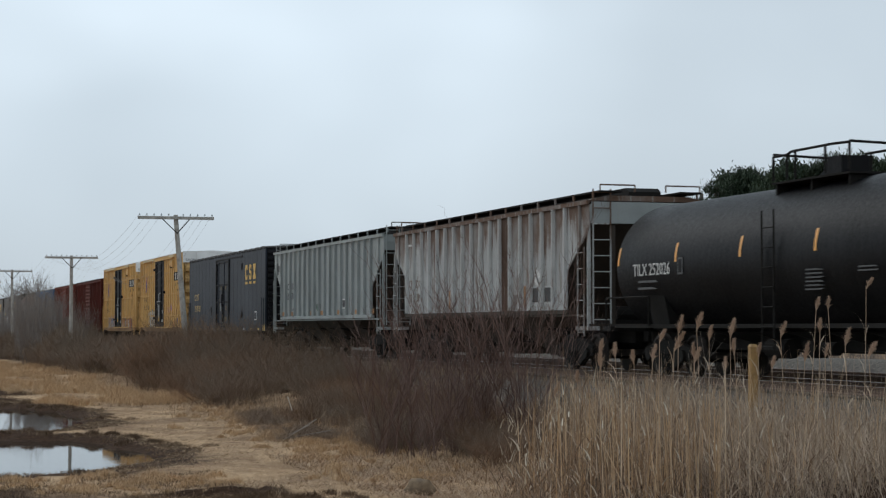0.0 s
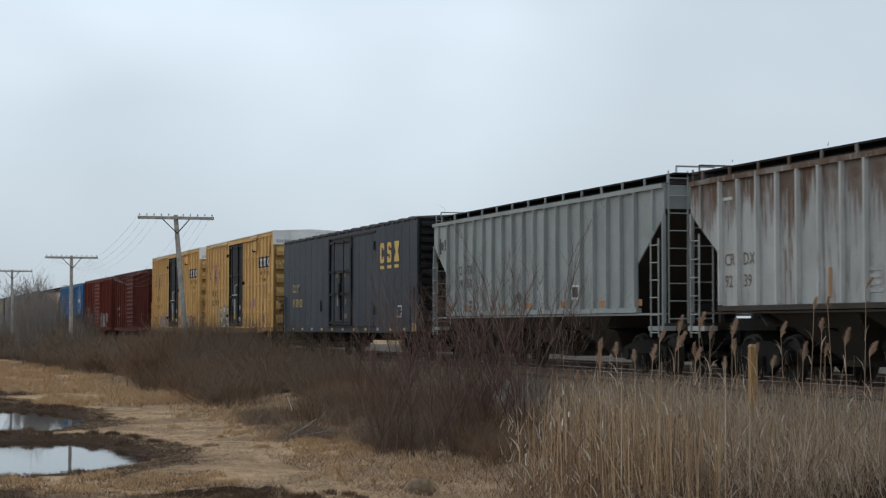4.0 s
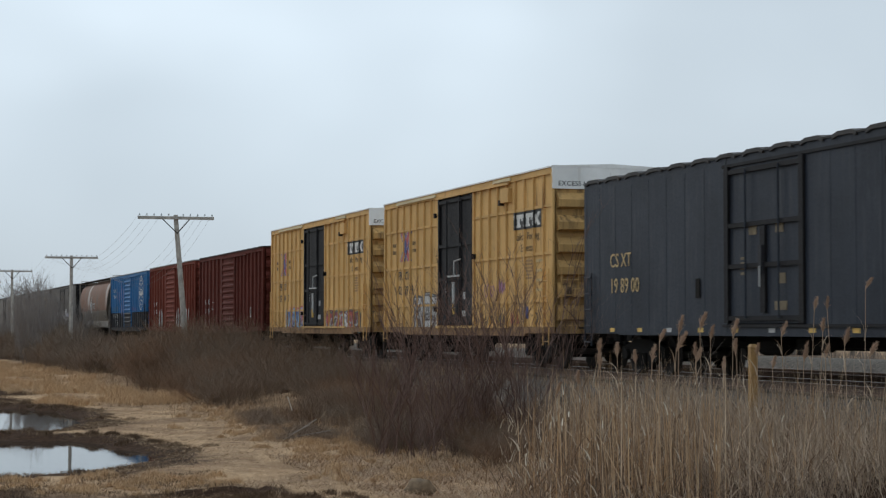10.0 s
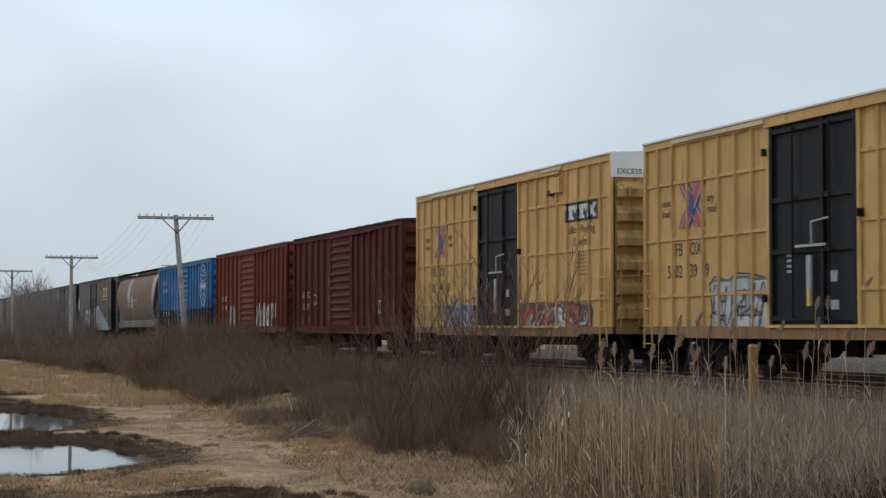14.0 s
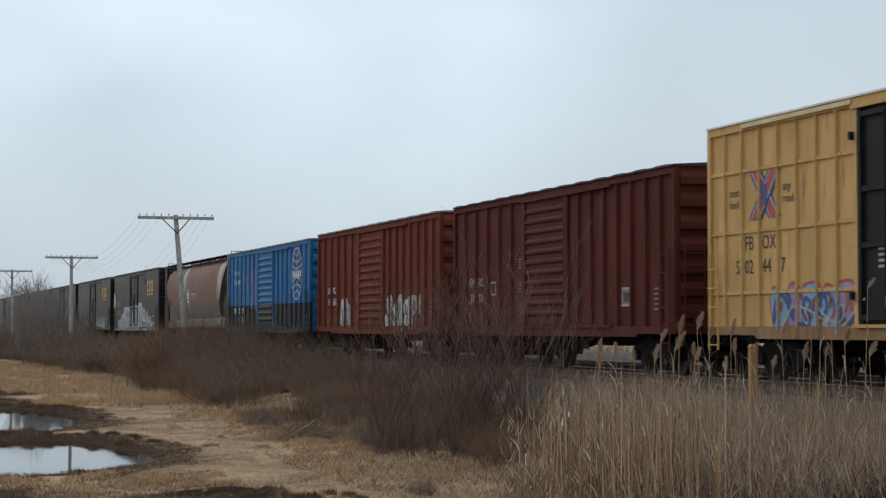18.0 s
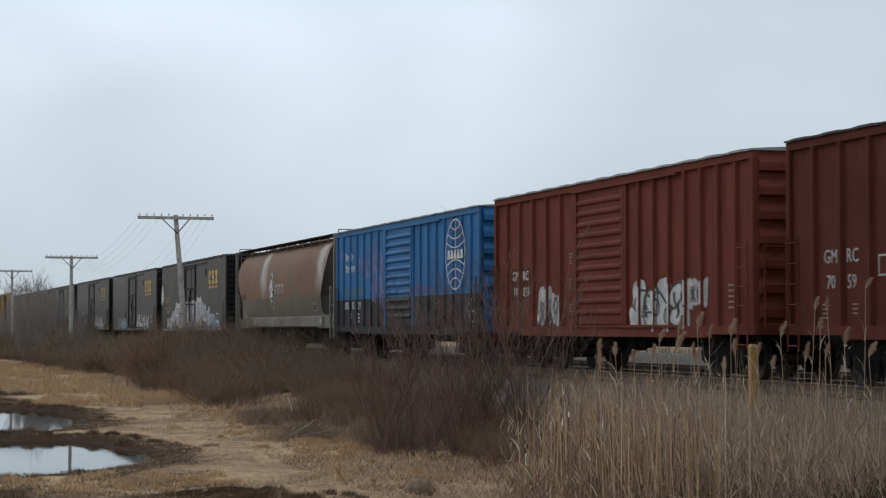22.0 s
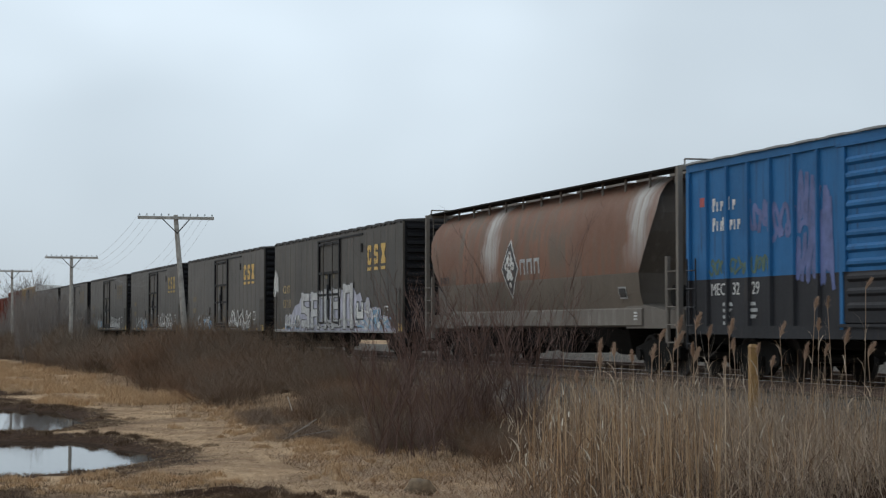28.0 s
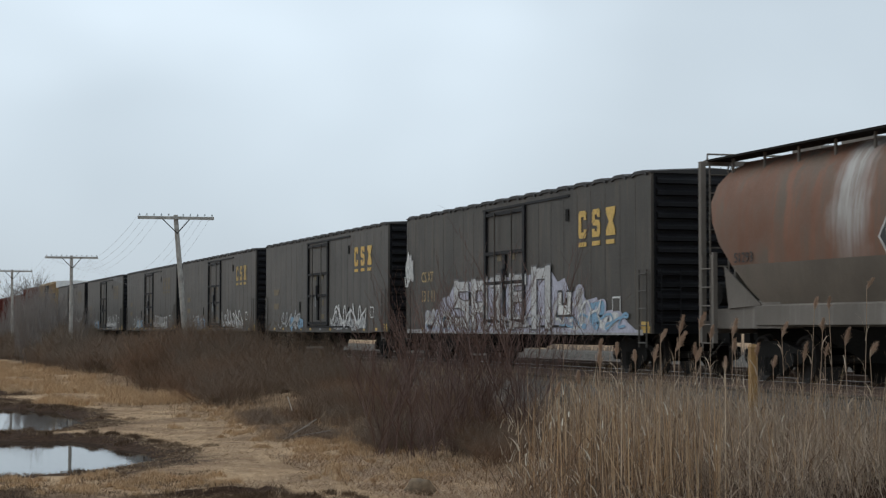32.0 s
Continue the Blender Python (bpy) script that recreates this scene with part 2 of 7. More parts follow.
M_NAVY = plain("navy_marking", (0.05, 0.07, 0.22), 0.6, 0.2)
M_BLUE = plain("sky_blue_spray", (0.20, 0.36, 0.50), 0.6, 0.3)
M_LILAC = plain("pale_lilac_spray", (0.43, 0.42, 0.49), 0.6, 0.3, 4.0)
M_PURPLE = plain("violet_spray", (0.30, 0.24, 0.40), 0.6, 0.3)
M_GREY = plain("silver_spray", (0.37, 0.36, 0.35), 0.5, 0.35)
M_SILVER = plain("bright_silver_spray", (0.50, 0.49, 0.475), 0.5, 0.35, 3.0)
M_FAINTGREY = plain("faint_grey_spray", (0.13, 0.125, 0.125), 0.7, 0.35)
M_UMBER = plain("faded_umber_marking", (0.13, 0.085, 0.04), 0.7, 0.3)
M_OCHRE = plain("faint_ochre_marking", (0.36, 0.21, 0.085), 0.7, 0.3)
M_GREEN = plain("green_spray", (0.07, 0.13, 0.09), 0.6, 0.3)
M_RUST = plain("rusty_orange_patch", (0.36, 0.18, 0.075), 0.75, 0.3)
DARKBROWN = painted("dark_brown_steel", (0.042, 0.034, 0.028), (0.07, 0.05, 0.036), 0.5, 0.8, dusty=0.2)
M_FADED = plain("faded_yellow_marking", (0.50, 0.36, 0.17), 0.7, 0.35)
M_FAINT = plain("faint_marking", (0.24, 0.15, 0.13), 0.7, 0.3)
M_TAN = plain("faded_tan_notice", (0.17, 0.13, 0.075), 0.7, 0.3)
M_MAROON = plain("maroon_spray", (0.16, 0.03, 0.04), 0.6, 0.3)
CREAM = painted("cream_strip", (0.70, 0.58, 0.36), (0.4, 0.3, 0.2), 0.3, 0.6, dusty=0.1)
M_PINK = plain("faded_pink_spray", (0.36, 0.17, 0.26), 0.6, 0.3)


# ---- running gear, shared by all cars ----
def wheel_pair():
    s = Shape()
    s.tube((-0.80, 0, 0), (0.80, 0, 0), 0.08, 10)
    for sx in (-1, 1):
        n = 24
        rings = []
        for x, r in ((0.70, 0.49), (0.735, 0.488), (0.74, 0.46), (0.845, 0.452), (0.85, 0.40), (0.80, 0.36), (0.79, 0.14), (0.86, 0.11), (0.86, 0.01)):
            rings.append([(sx * x, r * math.cos(2 * math.pi * i / n), r * math.sin(2 * math.pi * i / n)) for i in range(n)])
        s.loft(rings)
        for i in range(4):
            w = math.pi * i / 2
            s.tube((sx * 0.86, 0.07 * math.cos(w), 0.07 * math.sin(w)), (sx * 0.885, 0.07 * math.cos(w), 0.07 * math.sin(w)), 0.02, 5)
    return s.mesh("wheelset", STEEL)


def truck_side():
    s = Shape()
    out = [(-1.22, 0.62), (-1.22, 0.40), (-1.02, 0.36), (-0.62, 0.30), (-0.34, 0.13), (0.34, 0.13), (0.62, 0.30), (1.02, 0.36), (1.22, 0.40), (1.22, 0.62), (0.85, 0.70),
           (0.45, 0.80), (-0.45, 0.80), (-0.85, 0.70)]
    s.prism(out, "x", -0.07, 0.07)
    for y in (-0.89, 0.89):
        s.tube((-0.15, y, 0.457), (0.10, y, 0.457), 0.13, 10)
    for y in (-0.18, 0.0, 0.18):
        s.tube((-0.10, y, 0.20), (-0.10, y, 0.50), 0.07, 8)
    return s.mesh("side_frame", BLACK)


def bolster():
    s = Shape()
    s.prism([(-0.95, 0.50), (-0.5, 0.42), (0.5, 0.42), (0.95, 0.50), (0.95, 0.70), (0.4, 0.80), (-0.4, 0.80), (-0.95, 0.70)], "y", -0.18, 0.18)
    for y in (-0.45, 0.45):
        s.box(-0.9, 0.9, y - 0.05, y + 0.05, 0.30, 0.42)
    s.tube((0, 0, 0.8), (0, 0, 0.9), 0.2, 12)
    return s.mesh("truck", BLACK)


WHEELSET, SIDEFRAME, BOLSTER = wheel_pair(), truck_side(), bolster()


def coupler_mesh():
    s = Shape()
    s.box(-0.09, 0.09, -0.62, 0.0, 0.80, 0.96)
    s.prism([(-0.17, -0.62), (0.17, -0.62), (0.19, -0.86), (0.03, -0.92), (0.02, -0.76), (-0.08, -0.76), (-0.12, -0.92), (-0.19, -0.84)], "z", 0.74, 1.02)
    s.tube((0.25, -0.1, 0.78), (0.22, -0.75, 0.45), 0.03, 6)
    return s.mesh("coupler", BLACK)


COUPLER = coupler_mesh()


def running_gear(car, length, spread_by, turning=True):
    for sy in (-1, 1):
        t = part("truck", BOLSTER, BLACK, car, at=(0, sy * spread_by, 0))
        for sx in (-1, 1):
            f = part("side_frame", SIDEFRAME, BLACK, t, at=(sx * 1.0, 0, 0))
            if sx > 0:
                f.rotation_euler = (0, 0, math.pi)
        for dy in (-0.89, 0.89):
            w = part("wheelset", WHEELSET, STEEL, t, at=(0, dy, 0.457))
            if turning:
                WHEELS.append((w, dy))
        c = part("coupler", COUPLER, BLACK, car, at=(0, sy * (length / 2 - 0.1), 0))
        if sy > 0:
            c.rotation_euler = (0, 0, math.pi)


def underframe(car, length, z, spread_by):
    s = Shape()
    s.box(-0.32, 0.32, -length / 2 + 0.1, length / 2 - 0.1, z - 0.38, z + 0.06)
    for i in range(-3, 4):
        s.prism([(-1.35, z - 0.02), (-0.3, z - 0.30), (0.3, z - 0.30), (1.35, z - 0.02)], "y", i * spread_by / 4 - 0.05, i * spread_by / 4 + 0.05)
    part("underframe", s, BLACK, car)
    b = Shape()
    b.tube((-0.6, 1.2, z - 0.35), (-0.6, 2.1, z - 0.35), 0.2, 10)
    b.tube((-0.75, -0.9, z - 0.33), (-0.75, -0.4, z - 0.33), 0.13, 10)
    b.tube((-0.5, -spread_by + 1.3, z - 0.38), (-0.5, spread_by - 1.3, z - 0.38), 0.022, 5)
    b.tube((0.45, -spread_by + 1.3, z - 0.42), (0.45, spread_by - 1.3, z - 0.42), 0.022, 5)
    b.box(-0.72, -0.42, 0.1, 0.55, z - 0.52, z - 0.2)
    part("brake_rigging", b, BLACK, car)


def ladder_mesh(width, z0, z1, step=0.38, r=0.014):
    """A side ladder in the plane x = 0, centred on y = 0."""
    s = Shape()
    for y in (-width / 2, width / 2):
        s.box(-0.014, 0.014, y - 0.014, y + 0.014, z0, z1)
    z = z0 + 0.1
    while z < z1:
        s.tube((-0.02, -width / 2, z), (-0.02, width / 2, z), r, 5)
        z += step
    return s


def graffiti(car, x, y0, y1, z0, z1, fills, edge, seed, letters=5, label="spray-painted graffiti"):
    """Spray-painted bulging figures, side by side: y0 is the far end, y1 the near one."""
    rng = random.Random(seed)
    step = (y0 - y1) / letters
    n = 26
    for i in range(letters):
        dark, fill = Shape(), Shape()
        yc = y0 - step * (i + 0.5)
        h = (z1 - z0) * rng.uniform(0.75, 1.0)
        zc = z0 + h / 2 + rng.uniform(0, max(0.0, z1 - z0 - h))
        p, q, e = rng.uniform(0, 6.28), rng.uniform(0, 6.28), rng.uniform(0.08, 0.2)
        ring = []
        for k in range(n):
            w = 2 * math.pi * k / n
            c, sn = math.cos(w), math.sin(w)
            r = 1 + e * math.sin(2 * w + p) + 0.13 * math.sin(3 * w + q) + 0.05 * math.sin(5 * w + p)
            ring.append((r * math.copysign(abs(c) ** 0.7, c), r * math.copysign(abs(sn) ** 0.7, sn)))
        patch(dark, x - 0.0006 * i, [(yc + a * step * 0.58, zc + b * h * 0.50) for a, b in ring], 0.003)
        patch(fill, x - 0.004 - 0.0006 * i, [(yc + a * step * 0.50, zc + b * h * 0.43) for a, b in ring], 0.003)
        part("graffiti", dark, edge, car, label)
        part("graffiti", fill, fills[i % len(fills)], car, label)
        lines = Shape()
        for _ in range(3):
            ya, za = yc + rng.uniform(-0.25, 0.25) * step, zc + rng.uniform(-0.34, 0.05) * h
            w, hh = min(0.05, step * 0.07), h * rng.uniform(0.18, 0.38)
            turn = rng.uniform(-0.5, 0.5)
            for k in range(4):
                t0, t1 = k / 4, (k + 1) / 4
                f = lambda t: (ya + turn * step * 0.5 * math.sin(2.2 * t), za + hh * t)
                (ga, gb), (gc, gd) = f(t0), f(t1)
                patch(lines, x - 0.010 - 0.0006 * i, [(ga - w, gb), (ga + w, gb), (gc + w, gd), (gc - w, gd)], 0.003)
        gl = part("graffiti_stroke", lines, edge, car)
        gl["kind"] = "stuff"
        face, half, ys = POSTS.get(car.name, (0, 0, ()))
        for yp in ys:
            if abs(yp - yc) < step * 0.52:
                part("graffiti", Shape().box(face - 0.004, face - 0.001, yp - half, yp + half, zc - h * 0.44, zc + h * 0.44), fills[i % len(fills)], car)


STROKES = {"a": (((0, 0), (0, 5)), ((0, 5), (3, 5)), ((3, 5), (3, 0)), ((0, 2), (3, 2))), "s": (((3, 5), (0, 5)), ((0, 5), (0, 3)), ((0, 3), (3, 2)), ((3, 2), (3, 0)), ((3, 0), (0, 0))),
           "u": (((0, 5), (0, 0)), ((0, 0), (3, 0)), ((3, 0), (3, 5))), "e": (((3, 5), (0, 5)), ((0, 5), (0, 0)), ((0, 0), (3, 0)), ((0, 3), (2, 3))), "n": (((0, 0), (0, 5)), ((0, 5), (3, 5)), ((3, 5), (3, 0))), "t": (((0, 5), (3, 5)), ((1.5, 5), (1.5, 0))), "h": (((0, 0), (0, 5)), ((0, 2.5), (3, 2.5)), ((3, 5), (3, 0))),
           "c": (((3, 4), (2, 5)), ((2, 5), (0, 4)), ((0, 4), (0, 1)), ((0, 1), (3, 0)))}


def block_graffiti(car, x, y0, y1, z0, heights, kinds, fill, edge, label, fat=1.0):
    """Angular spray-painted figures built of thick strokes with a dark outline."""
    step = (y0 - y1) / len(kinds)
    for i, (kind, tall) in enumerate(zip(kinds, heights)):
        o = y0 - step * i
        w, h = step * 0.66 / 3, (tall - 0.3) / 5
        for grow, m, off, nm in (((0.17, edge, 0.0, "graffiti_outline"), (0.115, fill, 0.004, "graffiti")) if fat == 1.0 else ((0.115 * fat, fill, 0.004, "graffiti"),)):
            s = Shape()
            for k, ((a, b), (c, d)) in enumerate(STROKES[kind]):
                ya, za, yb, zb = o - a * w - 0.15, z0 + 0.15 + b * h, o - c * w - 0.15, z0 + 0.15 + d * h
                dy, dz = yb - ya, zb - za
                ln = math.hypot(dy, dz)
                ty, tz = dy / ln * grow, dz / ln * grow
                patch(s, x - off - 0.0004 * k, [(ya - ty + tz, za - tz - ty), (yb + ty + tz, zb + tz - ty), (yb + ty - tz, zb + tz + ty), (ya - ty - tz, za - tz + ty)], 0.0003)
            part(nm, s, m, car, label)


def scrawl(car, x, y0, y1, z0, z1, mat, seed, loops=4, wide=0.022, label="thin looping spray tag"):
    """One looping spray-can line from y0 (far) to y1 (near)."""
    rng = random.Random(seed)
    s, n = Shape(), 26 * loops
    p, q, e = rng.uniform(0, 6.28), rng.uniform(0.6, 1.4), rng.uniform(0.5, 0.9)
    amp = [rng.uniform(0.55, 1.0) for _ in range(loops + 2)]

    def at(t):
        k = t * loops
        a = amp[int(k)] * (1 - k % 1) + amp[int(k) + 1] * (k % 1)
        w = 2 * math.pi * k + p
        yy = y0 + (y1 - y0) * t + (y0 - y1) / loops * 0.62 * a * math.sin(w)
        zz = (z0 + z1) / 2 + (z1 - z0) * 0.5 * a * (0.75 * math.cos(w * q) + 0.25 * math.sin(2.7 * w * e))
        return yy, zz
    for i in range(n):
        (ya, za), (yb, zb) = at(i / n), at((i + 1) / n)
        ln = math.hypot(yb - ya, zb - za) or 1.0
        dy, dz = (yb - ya) / ln * wide, (zb - za) / ln * wide
        k, xx = len(s.v), x - 0.00004 * i
        s.v += [(xx, ya - dy * 0.3 + dz, za - dz * 0.3 - dy), (xx, yb + dy * 0.3 + dz, zb + dz * 0.3 - dy), (xx, yb + dy * 0.3 - dz, zb + dz * 0.3 + dy), (xx, ya - dy * 0.3 - dz, za - dz * 0.3 + dy)]
        s.f.append((k, k + 1, k + 2, k + 3))
    part("graffiti", s, mat, car, label)


def blocks(car, x, y, z, w, h, mat, gap=0.35, n=4, name="marking"):
    """A row of small painted bars: stencilled data too small to read. y is the far end."""
    s = Shape()
    rng = random.Random(int(abs(y * 97 + z * 31 + x * 7) * 10))
    for i in range(n):
        zz = z - i * (h + gap * h)
        patch(s, x, [(y, zz), (y - w * rng.uniform(0.6, 1), zz), (y - w * rng.uniform(0.6, 1), zz + h), (y, zz + h)])
    part(name, s, mat, car)


def big_letters(car, x, y, z, h, w, mat, step):
    """The railway's emblem: three bold figures with a bar under each; y is the far end."""

    def fig(o, pts):
        part("emblem", patch(Shape(), x, [(o - a * w, z + b * h) for a, b in pts]), mat, car, "bold yellow painted figure")
    fig(y, [(0, 0.12), (0.15, 0), (0.85, 0), (1, 0.12), (1, 0.32), (0.68, 0.32), (0.68, 0.22), (0.34, 0.22), (0.34, 0.78), (0.68, 0.78), (0.68, 0.66), (1, 0.66), (1, 0.88), (0.85, 1), (0.15, 1), (0, 0.88)])
    fig(y - step, [(0, 0), (0.85, 0), (1, 0.12), (1, 0.48), (0.85, 0.6), (0.36, 0.62), (0.36, 0.80), (0.66, 0.80), (0.66, 0.70), (0.98, 0.70), (0.98, 0.9), (0.85, 1), (0.15, 1), (0, 0.88), (0, 0.52),
                   (0.15, 0.42), (0.64, 0.40), (0.64, 0.2), (0.34, 0.2), (0.34, 0.30), (0, 0.30)])
    fig(y - 2 * step, [(0, 0), (1.1, 0), (1.1, 0.2), (0.78, 0.5), (1.1, 0.8), (1.1, 1), (0, 1), (0, 0.8), (0.32, 0.5), (0, 0.2)])
    for i in range(3):
        part("emblem_bar", patch(Shape(), x, [(y - i * step, z - 0.30 * h), (y - i * step - w, z - 0.30 * h), (y - i * step - w, z - 0.14 * h), (y - i * step, z - 0.14 * h)]), mat, car, "yellow bar under a figure")


# ---- boxcars ----
def boxcar(name, label, right, left, eave, sill, sill_mid, paint, roof_paint, door, posts, post_w=0.10, depth=0.085, belts=(), ends=8, endpaint=None, door_paint=None,
           door_kind="ribbed", roof_rise=0.16, roof_ribs=0.05, hips="", low=None, white_end=False, ladder_top=2.6, turning=True, group="freight train"):
    """A boxcar; right and left are its ends along the line, door the share of its length from the far end."""
    y, L = place_of(right, left)
    car = thing(name, label, "boxcar", group)
    TRAIN.append((car, y))
    h, W = L / 2, 1.60
    ws = W - depth
    fy = lambda a: h - a * L
    d0, d1 = fy(door[0]), fy(door[1])
    endpaint = endpaint or paint
    # floor and side sheets
    for sx, nm in ((-1, "side_sheet"), (1, "side_sheet")):
        s = Shape()
        x0, x1 = sorted((sx * ws, sx * (ws - 0.05)))
        zl = low if low else sill
        part(nm, Shape().box(x0, x1, d0, h, zl, eave), paint, car)
        part(nm, Shape().box(x0, x1, -h, d1, zl, eave), paint, car)
        if low:
            part("lower_band", Shape().box(x0, x1, d0, h, sill, low), LOWBLACK, car, "black lower band of the side")
            part("lower_band", Shape().box(x0, x1, -h, d1, sill, low), LOWBLACK, car, "black lower band of the side")
        k = Shape()
        x0, x1 = sorted((sx * (W - 0.012), sx * (ws - 0.06)))
        k.box(x0, x1, -h, h, eave - 0.16, eave)
        part("top_chord", k, paint, car)
        k = Shape()
        x0, x1 = sorted((sx * (W - 0.012), sx * (ws - 0.06)))
        e = 2.05
        k.prism([(-h, sill), (-h + e, sill), (-h + e + 0.12, sill_mid), (h - e - 0.12, sill_mid), (h - e, sill), (h, sill), (h, sill + 0.17), (-h, sill + 0.17)], "x", x0, x1)
        part("side_sill", k, LOWBLACK if low else DIRTYSILL if paint is YELLOW else paint, car)
        for yc in (-h + 0.07, h - 0.07):
            k = Shape()
            x0, x1 = sorted((sx * W, sx * (ws - 0.06)))
            k.box(x0, x1, yc - 0.07, yc + 0.07, low or sill + 0.17, eave - 0.16)
            part("corner_post", k, paint, car)
            if low:
                part("corner_post", Shape().box(x0, x1, yc - 0.07, yc + 0.07, sill + 0.17, low), LOWBLACK, car, "black lower part of the corner post")
    # posts
    POSTS[car.name] = (-W, post_w * 0.32, [fy(a) for a in posts] if depth > 0.05 else [])
    pm = Shape()
    pm.prism([(0, -post_w / 2), (0, post_w / 2), (-depth, post_w * 0.32), (-depth, -post_w * 0.32)], "z", (low if low else sill + 0.17), eave - 0.16)
    pm = pm.mesh("side_post", paint)
    pl = None
    if low:
        pl = Shape().prism([(0, -post_w / 2), (0, post_w / 2), (-depth, post_w * 0.32), (-depth, -post_w * 0.32)], "z", sill + 0.17, low).mesh("side_post", LOWBLACK)
    for a in posts:
        for sx in (-1, 1):
            for me in ((pm, pl) if low else (pm,)):
                p = part("side_post", me, paint, car, at=(sx * ws, fy(a), 0))
                if sx > 0:
                    p.rotation_euler = (0, 0, math.pi)
    for z in belts:
        for ya, yb in ((d0 + 0.08, h - 0.14), (-h + 0.14, d1 - 0.08)):
            s = Shape()
            s.box(-ws - depth * 0.55, -ws, ya, yb, z - 0.035, z + 0.035)
            part("side_belt", s, paint, car)
    # ends with horizontal ribs
    for sy in (-1, 1):
        s = Shape()
        y0, y1 = sorted((sy * (h - 0.10), sy * (h - 0.04)))
        s.box(-ws + 0.05, ws - 0.05, y0, y1, sill, eave)
        ze = eave - 0.55 if white_end else eave
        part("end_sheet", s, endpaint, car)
        if white_end:
            s = Shape().box(-W, W, *sorted((sy * (h - 0.04), sy * (h + 0.015))), ze, eave + 0.04)
            part("end_panel", s, WHITE, car, "white end panel with a warning line")
        rib = Shape()
        dz = (ze - sill - 0.25) / ends
        for i in range(ends):
            zc = sill + 0.2 + dz * (i + 0.5)
            out = 0.13 if white_end else 0.07
            prof = [(sy * (h - 0.04), zc - dz * 0.30), (sy * (h + out), zc - dz * 0.22), (sy * (h + out), zc + dz * 0.10), (sy * (h - 0.04), zc + dz * 0.42)]
            one = Shape().prism(prof, "x", -W + 0.14, W - 0.14)
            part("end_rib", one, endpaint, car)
    # roof
    s = Shape()
    n = 11
    prof = lambda o: [(-W - 0.02, eave - 0.005), (-W - 0.02, eave + 0.03 + o), (-0.9, eave + roof_rise * 0.62 + o), (0, eave + roof_rise + o), (0.9, eave + roof_rise * 0.62 + o), (W + 0.02, eave + 0.03 + o),
                      (W + 0.02, eave - 0.005)]
    s.prism(prof(0.0), "y", -h - 0.02, h + 0.02)
    part("roof", s, roof_paint, car)
    if roof_ribs:
        panels = max(8, int(L / 1.15))
        rm = Shape()
        pf = [(-W - 0.035, eave + 0.0), (-W - 0.03, eave + 0.03 + roof_ribs), (-0.9, eave + roof_rise * 0.62 + roof_ribs), (0, eave + roof_rise + roof_ribs), (0.9, eave + roof_rise * 0.62 + roof_ribs),
              (W + 0.03, eave + 0.03 + roof_ribs), (W + 0.035, eave)]
        wd = L / panels
        rings = [[(a, yy, eave + (b - eave) * 1.0 - dz) for a, b in pf] for yy, dz in ((-wd * 0.36, roof_ribs), (-wd * 0.2, 0.0), (wd * 0.2, 0.0), (wd * 0.36, roof_ribs))]
        rm.loft(rings)
        rm = rm.mesh("roof_panel", roof_paint)
        for i in range(panels):
            part("roof_panel", rm, roof_paint, car, at=(0, -h + wd * (i + 0.5), 0))
    # doors
    dp = door_paint or paint
    for sx in (-1, 1):
        s = Shape()
        z0, z1 = sill + 0.22, eave - 0.2
        xo = ws + (0.03 if door_kind != "plug" else -0.01)
        a, b = sorted((sx * xo, sx * (xo - 0.09)))
        s.box(a, b, d1, d0, low or z0, z1)
        door_ob = part("door", s, dp, car, "" if dp is paint else "black steel plug door")
        if low:
            part("door_foot", Shape().box(a, b, d1, d0, z0, low), LOWBLACK, door_ob, "black lower part of the door")
        if door_kind == "ribbed":
            n = 11
            dz = (z1 - z0 - 0.3) / n
            for i in range(n):
                zc = z0 + 0.15 + dz * (i + 0.5)
                pr = [(sx * xo, zc - dz * 0.3), (sx * (xo + 0.05), zc - dz * 0.1), (sx * (xo + 0.05), zc + dz * 0.1), (sx * xo, zc + dz * 0.3)]
                part("door_rib", Shape().prism(pr, "y", d1 + 0.18, d0 - 0.18), LOWBLACK if low and zc < low else dp, door_ob)
            a, b = sorted((sx * xo, sx * (xo + 0.05)))
            for yc in (d0 - 0.07, d1 + 0.07):
                part("door_stile", Shape().box(a, b, yc - 0.07, yc + 0.07, low or z0, z1), dp, door_ob)
        else:
            fm = DOORBLACK
            a, b = sorted((sx * xo, sx * (xo + 0.07)))
            a2, b2 = sorted((sx * xo, sx * (xo + 0.06)))
            for yc in (d0 - 0.08, d1 + 0.08) + ((((d0 + d1) / 2 - 0.42),) if paint in (YELLOW, HAZEYELLOW) else ()):
                part("door_stile", Shape().box(a, b, yc - (0.05 if len(belts) else 0.085), yc + (0.05 if len(belts) else 0.085), z0, z1), fm, door_ob)
            for zc in (z0 + 0.1, z0 + (z1 - z0) * 0.36, z0 + (z1 - z0) * 0.62, z1 - 0.12):
                part("door_crossbar", Shape().box(a2, b2, d1, d0, zc - 0.045, zc + 0.045), fm, door_ob)
            if paint not in (YELLOW, HAZEYELLOW):
                for zc, zd in ((z0 + 0.2, z0 + (z1 - z0) * 0.34), (z0 + (z1 - z0) * 0.38, z0 + (z1 - z0) * 0.60)):
                    part("door_stile", Shape().box(a2, b2, (d0 + d1) / 2 - 0.10, (d0 + d1) / 2 + 0.10, zc, zd), fm, door_ob)
